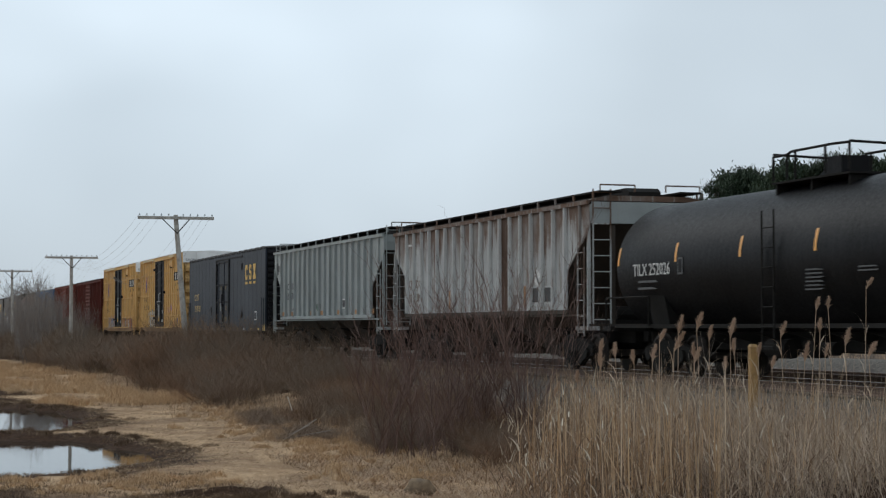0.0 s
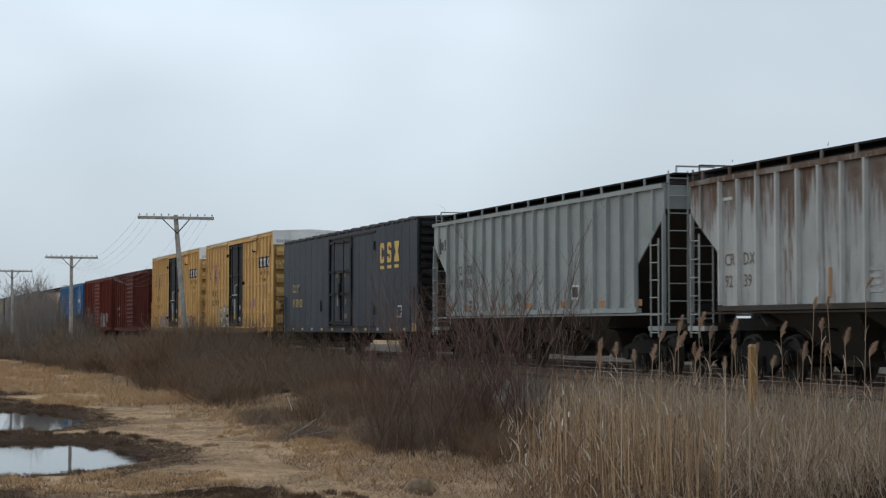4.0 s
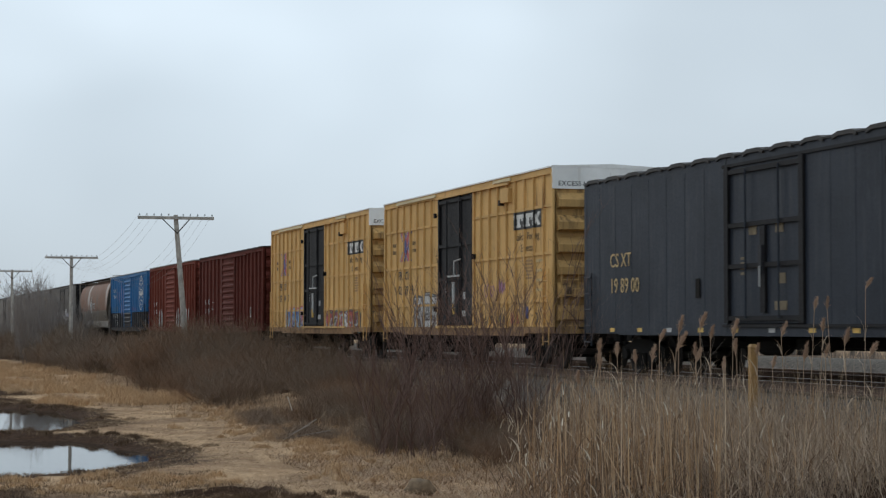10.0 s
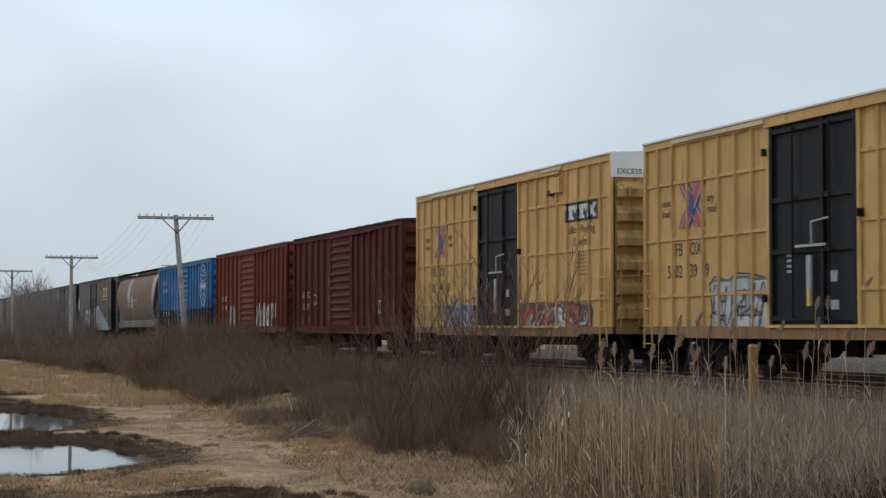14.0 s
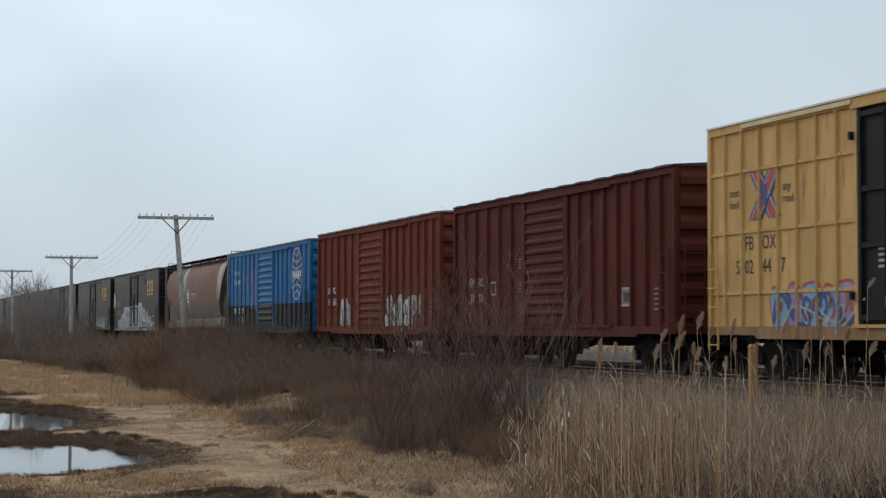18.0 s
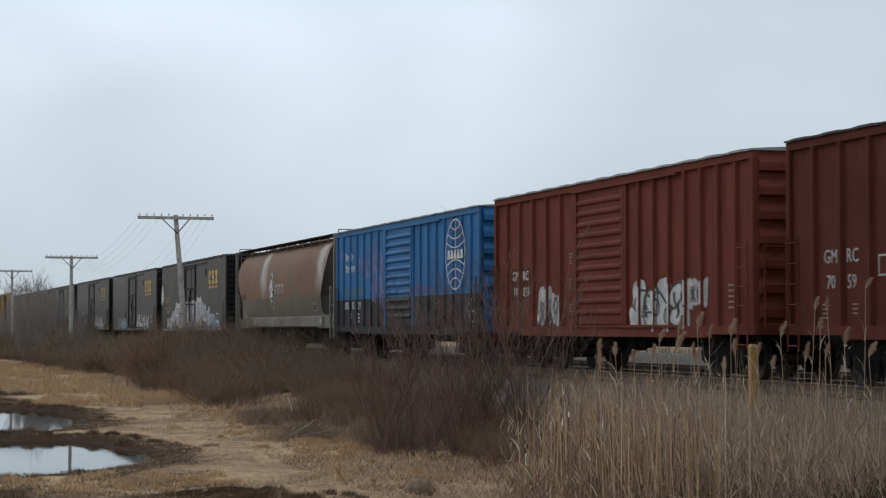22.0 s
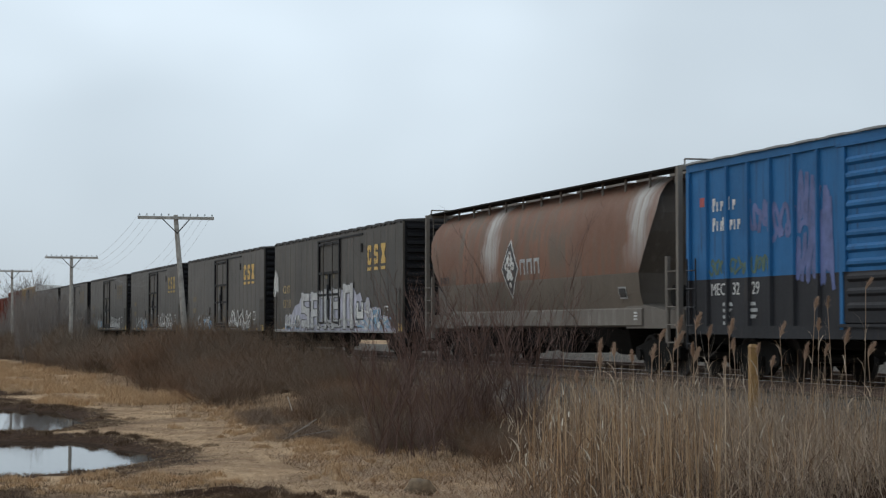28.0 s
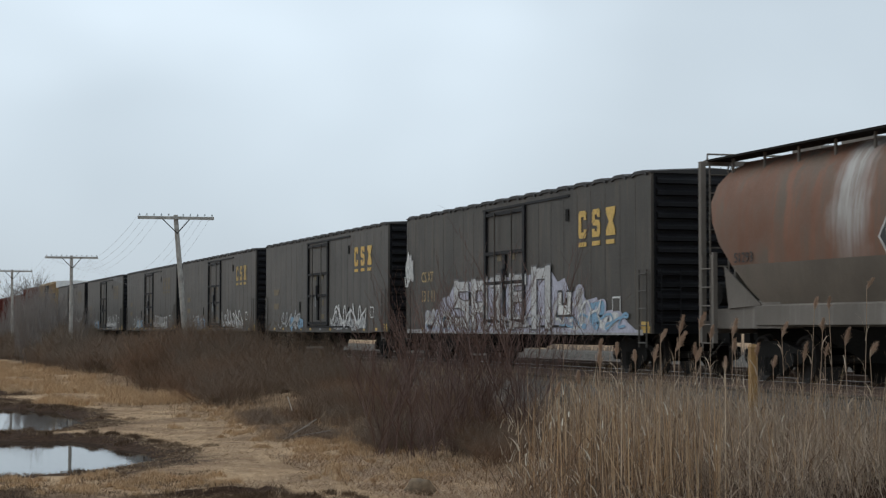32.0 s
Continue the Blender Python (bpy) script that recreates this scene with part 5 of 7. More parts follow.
M_HALF = UNIT * (3.4366 - 3.131)
powdered(RUSTBROWN, [(M_HALF * (0.5 - a), low, k) for a, low, k in ((0.335, 2.0, 0.95), (0.882, 2.2, 0.95), (0.955, 2.6, 0.4))])


# ---- the bulging centre-flow hopper ----
def round_hopper(right, left):
    y, L = place_of(right, left)
    car = thing("covered_hopper", "faded brown round-sided hopper car with white streaks", "hopper car", "freight train")
    TRAIN.append((car, y))
    h = L / 2
    prof = [(1.02, 4.36), (1.22, 4.22), (1.40, 3.98), (1.52, 3.62), (1.585, 3.2), (1.60, 2.75), (1.575, 2.3), (1.50, 1.85), (1.38, 1.5)]

    ends = {1: ((1.5, 2.6), (2.0, 1.9), (2.8, 0.95), (3.5, 0.45), (4.0, 0.55), (4.4, 0.85)), -1: ((1.5, 2.3), (2.0, 2.25), (2.4, 2.15), (2.8, 1.75), (3.5, 1.3), (4.0, 1.35), (4.4, 1.5))}

    def reach(z, sy):
        for (za, a), (zb, b) in zip(ends[sy], ends[sy][1:]):
            if z <= zb:
                return h - (a + (b - a) * max(0.0, z - za) / (zb - za))
        return h - ends[sy][-1][1]
    ring0 = [(-x, z) for x, z in prof]
    ring = ring0 + [(x, z) for x, z in reversed(prof)]
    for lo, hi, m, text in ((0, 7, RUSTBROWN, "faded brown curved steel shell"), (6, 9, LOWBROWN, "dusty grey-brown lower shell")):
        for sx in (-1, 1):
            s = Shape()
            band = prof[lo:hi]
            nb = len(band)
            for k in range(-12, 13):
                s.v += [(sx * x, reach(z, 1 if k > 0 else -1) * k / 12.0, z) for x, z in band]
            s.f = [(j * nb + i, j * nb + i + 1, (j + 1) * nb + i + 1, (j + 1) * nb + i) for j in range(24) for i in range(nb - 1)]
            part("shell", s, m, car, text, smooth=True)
    s = Shape()
    s.box(-1.53, -1.50, -h + 2.4, h - 2.3, 2.28, 2.31)
    part("seam", s, TAUPE, car)
    for sy in (-1, 1):
        s = Shape()
        edge = [(x * 0.995, sy * (reach(z, sy) - 0.01), z) for x, z in ring]
        inner = [(x * 0.93, sy * (reach(z, sy) - 0.25), z) for x, z in ring]
        s.loft([edge, inner], caps=False)
        s.v += [(x * 0.93, sy * (reach(z, sy) - 0.25), z) for x, z in ring]
        k = len(s.v) - len(ring)
        n = len(prof)
        for i in range(n - 1):
            s.f.append((k + i, k + i + 1, k + 2 * n - 2 - i, k + 2 * n - 1 - i))
        part("slope_sheet", s, TAUPE, car, "bleached sloping end sheet")
        b = Shape()
        b.prism([(sy * (h - 3.3), 1.05), (sy * (h - 0.1), 1.05), (sy * (h - 0.1), 1.45), (sy * (h - 1.2), 1.45), (sy * (h - 2.6), 1.62), (sy * (h - 3.3), 1.55)], "x", -1.40, 1.40)
        part("end_frame", b, TAUPE, car)
        if sy > 0:
            g = Shape().prism([(sy * (h - 2.55), 1.5), (sy * (h - 1.1), 1.45), (sy * (h - 0.9), 2.3)], "x", -1.44, -1.41)
            part("gusset", g, TAUPE, car)
        for sx in (-1, 1):
            part("end_post", Shape().box(*sorted((sx * 1.58, sx * 1.47)), *sorted((sy * h, sy * (h - 0.13))), 0.75, 4.50), TAUPE, car)
            part("end_post", Shape().box(*sorted((sx * 1.58, sx * 1.49)), *sorted((sy * (h - 0.62), sy * (h - 0.7))), 0.75, 2.6), TAUPE, car)
        part("end_beam", Shape().box(-1.47, 1.47, *sorted((sy * h, sy * (h - 0.13))), 4.42, 4.52), TAUPE, car)
        part("end_beam", Shape().box(-1.47, 1.47, *sorted((sy * h, sy * (h - 0.13))), 0.95, 1.20), TAUPE, car)
        for sx in (-1, 1):
            part("ladder", ladder_mesh(0.46, 0.65, 2.55), TAUPE, car, at=(sx * 1.56, sy * (h - 0.36), 0))
        lo = part("ladder", ladder_mesh(0.42, 1.1, 4.5), TAUPE, car, at=(-1.1, sy * (h + 0.02), 0))
        lo.rotation_euler = (0, 0, math.pi / 2)
        d = Shape()
        d.box(-1.0, 1.0, *sorted((sy * (h - 0.45), sy * (h - 0.52))), 1.4, 3.2)
        part("end_bulkhead", d, TAUPE, car)
        e = Shape().tube((-1.42, sy * (h - 0.55), 1.75), (-1.2, sy * (h - 0.55), 1.75), 0.24, 14)
        part("air_reservoir", e, BLACK, car)
    s = Shape()
    for sx in (-1, 1):
        s.prism([(sx * 1.38, 1.52), (sx * 1.45, 1.48), (sx * 1.45, 1.12), (sx * 1.30, 1.08), (sx * 1.26, 1.5)], "y", -h + 2.3, h - 2.3)
    part("side_sill", s, TAUPE, car, "pale dusty side sill")
    s = Shape()
    s.prism([(-1.0, 4.34), (-0.9, 4.44), (0.9, 4.44), (1.0, 4.34)], "y", -h + 0.8, h - 0.8)
    part("roof", s, RUSTBROWN, car)
    for sx in (-1, 1):
        b = Shape().box(sx * 1.15 - 0.28, sx * 1.15 + 0.28, -h, h, 4.50, 4.54)
        part("running_board", b, BLACK, car)
        st = Shape().box(-0.02, 0.02, -0.03, 0.03, 4.2, 4.52).mesh("board_post", TAUPE)
        for i in range(13):
            part("board_post", st, TAUPE, car, at=(sx * 1.22, -h + 0.9 + (L - 1.8) * i / 12, 0))
    for i in range(8):
        part("roof_hatch", Shape().box(-0.40, 0.40, -0.6, 0.6, 4.44, 4.60), TAUPE, car, at=(0, -h + 1.5 + (L - 3) * (i + 0.5) / 8, 0))
    for sy in (-1, 1):
        w = Shape()
        w.path([(-1.4, sy * (h - 0.05), 4.52), (-1.4, sy * (h - 0.05), 4.66), (1.4, sy * (h - 0.05), 4.66), (1.4, sy * (h - 0.05), 4.52)], 0.02, 5)
        part("handrail", w, TAUPE, car)
    fy = lambda a: h - a * L

    def outx(z):
        for (xa, za), (xb, zb) in zip(prof, prof[1:]):
            if zb <= z <= za:
                return xa + (xb - xa) * (za - z) / (za - zb)
        return prof[-1][0]

    def on_shell(s, ya, yb, z0, z1, off=0.006, n=8, lean=0.0):
        """A painted strip that follows the shell."""
        k = len(s.v)
        for i in range(n + 1):
            z = z0 + (z1 - z0) * i / n
            xx = -outx(z) - off
            dy = lean * math.sin(math.pi * i / n)
            s.v += [(xx, ya + dy, z), (xx, yb + dy, z)]
        s.f += [(k + 2 * i, k + 2 * i + 1, k + 2 * i + 3, k + 2 * i + 2) for i in range(n)]
    cy, cz = fy(0.424), 2.62
    for m, k, off in ((M_WHITE, 1.0, 0.012), (M_BLACK, 0.91, 0.018)):
        s = Shape()
        n = 10
        hh, ww = 0.80 * k, 0.68 * k
        for i in range(n):
            z0, z1 = cz - hh + 2 * hh * i / n, cz - hh + 2 * hh * (i + 1) / n
            w0, w1 = ww * (1 - abs(z0 - cz) / hh), ww * (1 - abs(z1 - cz) / hh)
            q = len(s.v)
            s.v += [(-outx(z0) - off, cy + w0, z0), (-outx(z0) - off, cy - w0, z0), (-outx(z1) - off, cy - w1, z1), (-outx(z1) - off, cy + w1, z1)]
            s.f.append((q, q + 1, q + 2, q + 3))
        part("emblem", s, m, car, "black and white diamond emblem")
    for dy, dz, rr in ((0.0, 0.36, 0.12), (0.0, 0.02, 0.16), (0.24, 0.08, 0.12), (-0.24, 0.08, 0.12), (0.13, -0.20, 0.11), (-0.13, -0.20, 0.11), (0.0, -0.42, 0.08), (0.13, 0.25, 0.09), (-0.13, 0.25, 0.09)):
        s = Shape()
        q = [(-outx(cz + dz + rr * math.sin(w)) - 0.024, cy + dy + rr * 1.25 * math.cos(w), cz + dz + rr * math.sin(w)) for w in [2 * math.pi * i / 12 for i in range(12)]]
        s.v, s.f = q, [tuple(range(12))]
        part("emblem", s, M_WHITE, car, "white rounded figure in the diamond")
    for dy, dz, rr in ((0.0, 0.03, 0.06), (0.23, 0.08, 0.04), (-0.23, 0.08, 0.04), (0.0, 0.36, 0.04)):
        s = Shape()
        q = [(-outx(cz + dz + rr * math.sin(w)) - 0.029, cy + dy + rr * 1.25 * math.cos(w), cz + dz + rr * math.sin(w)) for w in [2 * math.pi * i / 10 for i in range(10)]]
        s.v, s.f = q, [tuple(range(10))]
        part("emblem", s, M_BLACK, car, "black dot in the diamond")
    s = Shape()
    for i in range(3):
        y0 = cy - 0.80 - i * 0.54
        on_shell(s, y0, y0 - 0.09, 2.45, 2.85, 0.012)
        on_shell(s, y0 - 0.30, y0 - 0.40, 2.45, 2.85, 0.012)
        on_shell(s, y0, y0 - 0.40, 2.76, 2.85, 0.014)
    part("emblem", s, M_DULL, car, "worn pale block figures")
    n = Shape()
    on_shell(n, fy(0.815), fy(0.84), 1.72, 2.0, 0.012)
    part("notice", n, M_DULL, car)
    n = Shape()
    on_shell(n, fy(0.817), fy(0.838), 1.76, 1.96, 0.018)
    part("notice", n, M_BLACK, car)
    blocks(car, -1.456, fy(0.855), 1.38, 0.22, 0.04, M_WHITE, 0.8, 3)
    lettering("car_number", "51293", M_BLACK, car, -1.605, fy(0.09), 2.35, 0.2, 1.2)
    for i in range(3):
        yc = (i - 1) * 4.0
        rings = [[(-1.3, yc - 1.9, 1.2), (1.3, yc - 1.9, 1.2), (1.3, yc + 1.9, 1.2), (-1.3, yc + 1.9, 1.2)],
                 [(-0.5, yc - 0.4, 0.42), (0.5, yc - 0.4, 0.42), (0.5, yc + 0.4, 0.42), (-0.5, yc + 0.4, 0.42)]]
        part("discharge_bay", Shape().loft(rings), BLACK, car)
    underframe(car, L, 1.08, h - 2.3)
    running_gear(car, L, h - 2.3)


round_hopper(3.131, 3.4366)


# ---- the black tank car ----
M_DIM = plain("dim_grey_marking", (0.085, 0.085, 0.085), 0.7, 0.3)


def tank_car(right, left):
    y, L = place_of(right, left)
    car = thing("tank_car", "glossy black tank car with orange reflector bars", "tank car", "freight train")
    TRAIN.append((car, y))
    h, R, zc, n = L / 2, 1.50, 2.42, 48
    circle = lambda r, yy: [(r * math.cos(2 * math.pi * i / n), yy, zc + r * math.sin(2 * math.pi * i / n)) for i in range(n)]
    head = [(0.05, 0.78), (0.35, 0.75), (0.7, 0.66), (1.0, 0.53), (1.25, 0.38), (1.42, 0.2), (R, 0.0)]
    rings = [circle(r, -h + 0.78 - b) for r, b in head]
    for k in range(1, 9):
        rings.append(circle(R, -h + 0.78 + (L - 1.56) * k / 9))
    rings += [circle(r, h - 0.78 + b) for r, b in reversed(head)]
    part("tank", Shape().loft(rings), TANKBLACK, car, smooth=True)
    # saddle frame and walkway
    s = Shape()
    for sx in (-1, 1):
        s.box(*sorted((sx * 1.45, sx * 1.30)), -h + 0.1, h - 0.1, 1.06, 1.14)
    for sy in (-1, 1):
        s.prism([(-1.2, 1.05), (1.2, 1.05), (1.4, 2.0), (-1.4, 2.0)], "y", *sorted((sy * (h - 2.2), sy * (h - 3.1))))
        s.box(-1.55, 1.55, *sorted((sy * h, sy * (h - 0.5))), 0.98, 1.10)
    part("saddle", s, BLACK, car)
    g = Shape()
    for sy in (-1, 1):
        for sx in (-1, 1):
            g.path([(sx * 1.5, sy * (h - 2.6), 1.1), (sx * 1.5, sy * (h - 2.6), 1.75), (sx * 1.5, sy * (h - 0.1), 1.75), (sx * 1.5, sy * (h - 0.1), 1.0)], 0.022, 6)
    part("handrail", g, BLACK, car)
    # top platform with railing and dome
    top = zc + R
    p = Shape()
    p.box(-0.85, 0.85, -1.55, 1.55, top - 0.02, top + 0.02)
    for yy in (-1.45, 0, 1.45):
        p.box(-0.8, 0.8, yy - 0.03, yy + 0.03, top - 0.35, top + 0.03)
    part("platform", p, BLACK, car)
    r = Shape()
    for sx in (-1, 1):
        r.path([(sx * 0.83, -1.52, top + 0.05), (sx * 0.83, -1.52, top + 0.56), (sx * 0.83, -0.9, top + 0.58), (sx * 0.83, 0.75, top + 0.58), (sx * 0.83, 0.95, top + 0.53), (sx * 0.83, 1.52, top + 0.53),
                (sx * 0.83, 1.52, top + 0.05)], 0.026, 8)
        r.path([(sx * 0.83, 0.95, top + 0.05), (sx * 0.83, 0.95, top + 0.51), (sx * 0.83, 0.75, top + 0.58)], 0.026, 6)
        for yy in (-0.6, 0.6):
            r.tube((sx * 0.83, yy, top + 0.05), (sx * 0.83, yy, top + 0.58), 0.026, 6)
    for sy in (-1, 1):
        r.tube((-0.83, sy * 1.52, top + 0.58), (0.83, sy * 1.52, top + 0.53), 0.026, 6)
    part("railing", r, BLACK, car)
    d = Shape().prism([(-0.27, top - 0.1), (0.62, top - 0.1), (0.62, top + 0.12), (0.36, top + 0.22), (0.26, top + 0.44), (-0.27, top + 0.44)], "x", -0.3, 0.3)
    part("valve_housing", d, TANKBLACK, car)
    for sx in (-1, 1):
        lad = ladder_mesh(0.5, 0.6, top - 0.6, 0.38, 0.012)
        part("ladder", lad, BLACK, car, at=(sx * (R + 0.06), 0.35, 0))
    # markings that follow the curve
    def band(ya, yb, w0, w1, m, name, label="", off=0.006):
        s = Shape()
        k = 8
        for i in range(k + 1):
            w = radians(180 - (w0 + (w1 - w0) * i / k))
            xx, zz = (R + off) * math.cos(w), zc + (R + off) * math.sin(w)
            s.v += [(xx, ya, zz), (xx, yb, zz)]
        s.f += [(2 * i, 2 * i + 1, 2 * i + 3, 2 * i + 2) for i in range(k)]
        part(name, s, m, car, label)
    for a in (0.046, 0.226, 0.402, 0.578, 0.754, 0.93):
        yy = h - a * L
        band(yy, yy - 0.10, 2, 18, M_ORANGE, "reflector", "upright orange reflector bar")
    lettering("car_number", "TILX 252026", M_WHITE, car, -R - 0.008, h - 0.098 * L, 2.22, 0.27, 1.0)
    blocks(car, -R - 0.006, h - 0.115 * L, 2.06, 1.2, 0.05, M_DIM, 2.0, 2)
    blocks(car, -R - 0.006, h - 0.56 * L, 2.12, 0.75, 0.028, M_DIM, 1.6, 6)
    blocks(car, -R - 0.006, h - 0.67 * L, 2.12, 0.75, 0.028, M_DIM, 1.4, 2)
    part("notice", patch(Shape(), -R - 0.006, [(h - 0.236 * L, 2.20), (h - 0.236 * L - 0.26, 2.20), (h - 0.236 * L - 0.26, 2.56), (h - 0.236 * L, 2.56)]), M_DIM, car)
    part("notice", patch(Shape(), -R - 0.010, [(h - 0.236 * L - 0.04, 2.24), (h - 0.236 * L - 0.22, 2.24), (h - 0.236 * L - 0.22, 2.52), (h - 0.236 * L - 0.04, 2.52)]), TANKBLACK, car)
    underframe(car, L, 1.0, h - 2.6)
    running_gear(car, L, h - 2.6)


tank_car(0.470, 0.757)


# ---- ground, ballast, water ----
def smooth_step(v, a, b):
    t = np.clip((v - a) / (b - a), 0, 1)
    return t * t * (3 - 2 * t)


POOLS = ((2.3, 37.6, 3.1, 5.2), (3.0, 53.0, 2.85, 7.4), (5.0, 27.5, 0.9, 0.7), (4.6, 71.0, 1.5, 2.0), (3.6, 64.5, 1.6, 1.2))


def wave(x, y, k, s):
    """Smooth unevenness of the ground."""
    return (np.sin(x * 1.3 * k + s) * np.cos(y * 0.9 * k + 1.7 * s) + 0.6 * np.sin(x * 2.9 * k - y * 2.1 * k + 2.3 * s) + 0.4 * np.sin(y * 4.3 * k + x * 3.7 * k + s)) / 2.0


def pool_depth(x, y):
    """1 in the middle of a puddle, 0 at its edge, below 0 outside."""
    best = np.full(np.shape(x), -9.0)
    for i, (cx, cy, a, b) in enumerate(POOLS):
        r = np.sqrt(((x - cx) / a) ** 2 + ((y - cy) / b) ** 2) + 0.10 * wave(x, y, 1.2, 3.0 + i) + 0.05 * wave(x, y, 3.1, 1.0 + i)
        best = np.maximum(best, 1 - r)
    return best


def beyond_pool(x, y):
    """1 on the far bank of the nearest puddle, 0 on the near one."""
    best, side = np.full(np.shape(x), 99.0), np.zeros(np.shape(x))
    for cx, cy, a, b in POOLS:
        r = np.sqrt(((x - cx) / a) ** 2 + ((y - cy) / b) ** 2)
        side = np.where(r < best, smooth_step((y - cy) / b, -0.1, 0.6) * min(1.0, b / 4.0), side)
        best = np.minimum(best, r)
    return side


def height(x, y):
    x, y = np.asarray(x, float), np.asarray(y, float)
    z = 0.45 * smooth_step(x, 9.5, 14.2) + 0.68 * smooth_step(x, 14.1, 15.9)
    z = z + 0.42 * smooth_step(x, 23.7, 24.9) - 1.0 * smooth_step(x, 26.6, 29.5)
    near = 1 - smooth_step(np.abs(x - 10), 20, 60)
    soft = 1 - smooth_step(x, 13.5, 15.0) * (1 - smooth_step(x, 27, 29))
    z = z + near * soft * (0.05 * wave(x, y, 0.45, 0.4) + 0.035 * wave(x, y, 1.6, 2.0) + 0.02 * wave(x, y, 3.1, 5.0) + 0.012 * wave(x, y, 5.3, 1.0))
    d = pool_depth(x, y)
    z = z - 0.16 * smooth_step(d, -0.22, 0.25)
    z = z + (0.01 + (0.08 + 0.05 * wave(x, y, 2.4, 7.0)) * beyond_pool(x, y)) * smooth_step(d, -0.34, -0.14) * (1 - smooth_step(d, -0.12, -0.02))
    return z


def axis_of(lo, hi, step, reach, grow=1.35):
    mid = list(np.arange(lo, hi, step))
    up, s = [hi], step
    while up[-1] < reach:
        s *= grow
        up.append(up[-1] + s)
    down, s = [lo - step], step
    while down[-1] > -reach:
        s *= grow
        down.append(down[-1] - s)
    return np.array(down[::-1] + mid + up)


def ground_mat():
    m, nt, bsdf = tree_of("dry_ground")
    co = add(nt, "ShaderNodeTexCoord").outputs["Object"]
    dark_mask = add(nt, "ShaderNodeAttribute")
    dark_mask.attribute_name = "mud_and_shade"
    grav = add(nt, "ShaderNodeAttribute")
    grav.attribute_name = "gravel"
    n1 = add(nt, "ShaderNodeTexNoise", [("Vector", co)], Scale=0.42, Detail=7.0, Roughness=0.62).outputs["Fac"]
    flat = add(nt, "ShaderNodeMapping", [("Vector", co)], Scale=(7.0, 9.0, 8.0)).outputs[0]
    wide = add(nt, "ShaderNodeMapping", [("Vector", co)], Scale=(0.9, 0.55, 1.0)).outputs[0]
    n3 = add(nt, "ShaderNodeTexNoise", [("Vector", wide)], Scale=1.5, Detail=5.0, Roughness=0.7).outputs["Fac"]
    n2 = add(nt, "ShaderNodeTexNoise", [("Vector", flat)], Scale=1.7, Detail=6.0, Roughness=0.75).outputs["Fac"]
    stone = add(nt, "ShaderNodeTexVoronoi", [("Vector", co)], Scale=16.0)
    straw = mixed(nt, spread(nt, n2, 0.32, 0.68), (0.36, 0.235, 0.14), (0.68, 0.475, 0.29))
    straw = mixed(nt, spread(nt, n3, 0.42, 0.62, (0.0, 0.6)), straw, (0.30, 0.185, 0.105))
    straw = mixed(nt, spread(nt, n1, 0.44, 0.64, (0.0, 0.85)), straw, (0.17, 0.105, 0.068))
    mud_and_shade = mixed(nt, spread(nt, n2, 0.35, 0.7), (0.026, 0.015, 0.010), (0.10, 0.058, 0.036))
    gcol = mixed(nt, spread(nt, stone.outputs["Color"], 0.1, 0.9), (0.085, 0.074, 0.064), (0.20, 0.178, 0.155))
    edge = add(nt, "ShaderNodeMath", [(0, dark_mask.outputs["Fac"]), (1, spread(nt, n1, 0.3, 0.7, (-0.35, 0.35)))])
    edge.operation = "ADD"
    c = mixed(nt, spread(nt, edge.outputs[0], 0.35, 0.65), straw, mud_and_shade)
    c = mixed(nt, grav.outputs["Fac"], c, gcol)
    nt.links.new(c, bsdf.inputs["Base Color"])
    bsdf.inputs["Roughness"].default_value = 0.9
    bsdf.inputs["Specular IOR Level"].default_value = 0.05
    b = add(nt, "ShaderNodeBump", [("Height", n2)], Strength=0.7, Distance=0.06)
    nt.links.new(b.outputs[0], bsdf.inputs["Normal"])
    return m


def build_ground():
    xs, ys = axis_of(-3, 30, 0.24, 3200), axis_of(17, 75, 0.24, 4200, 1.25)
    X, Y = np.meshgrid(xs, ys)
    Z = height(X, Y)
    nx, ny = len(xs), len(ys)
    me = bpy.data.meshes.new("ground")
    i, j = np.meshgrid(np.arange(nx - 1), np.arange(ny - 1))
    a = (j * nx + i).ravel()
    quads = np.stack([a, a + 1, a + nx + 1, a + nx], 1)
    me.from_pydata(np.stack([X.ravel(), Y.ravel(), Z.ravel()], 1).tolist(), [], quads.tolist())
    d = pool_depth(X, Y).ravel()
    inner = smooth_step(X.ravel(), 8.2, 6.0)
    mud_and_shade = smooth_step(d, -0.50, -0.10) + 0.55 * smooth_step(3.6 - X.ravel(), 0.0, 1.6) * (Y.ravel() < 60)
    # under the reeds the mud brown is painted as shade between the stalks
    mud_and_shade = np.maximum(mud_and_shade, 0.9 * smooth_step(X.ravel() - (8.2 + 0.29 * (Y.ravel() - 23)), 0.2, 1.6) * (Y.ravel() < 36) * (Y.ravel() > 15) * (X.ravel() < 14.2))
    gravel = smooth_step(X.ravel(), 13.7, 14.5) * (1 - smooth_step(X.ravel(), 29.0, 31.0))
    for name, values in (("mud_and_shade", np.clip(mud_and_shade, 0, 1)), ("gravel", gravel)):
        at = me.attributes.new(name, "FLOAT", "POINT")
        at.data.foreach_set("value", values.astype(np.float32))
    me.materials.append(ground_mat())
    me.shade_smooth()
    ob = new("ground", me)
    tagged(ob, "flattened dry straw ground with muddy patches and ballast", "ground", kind="structure")


build_ground()

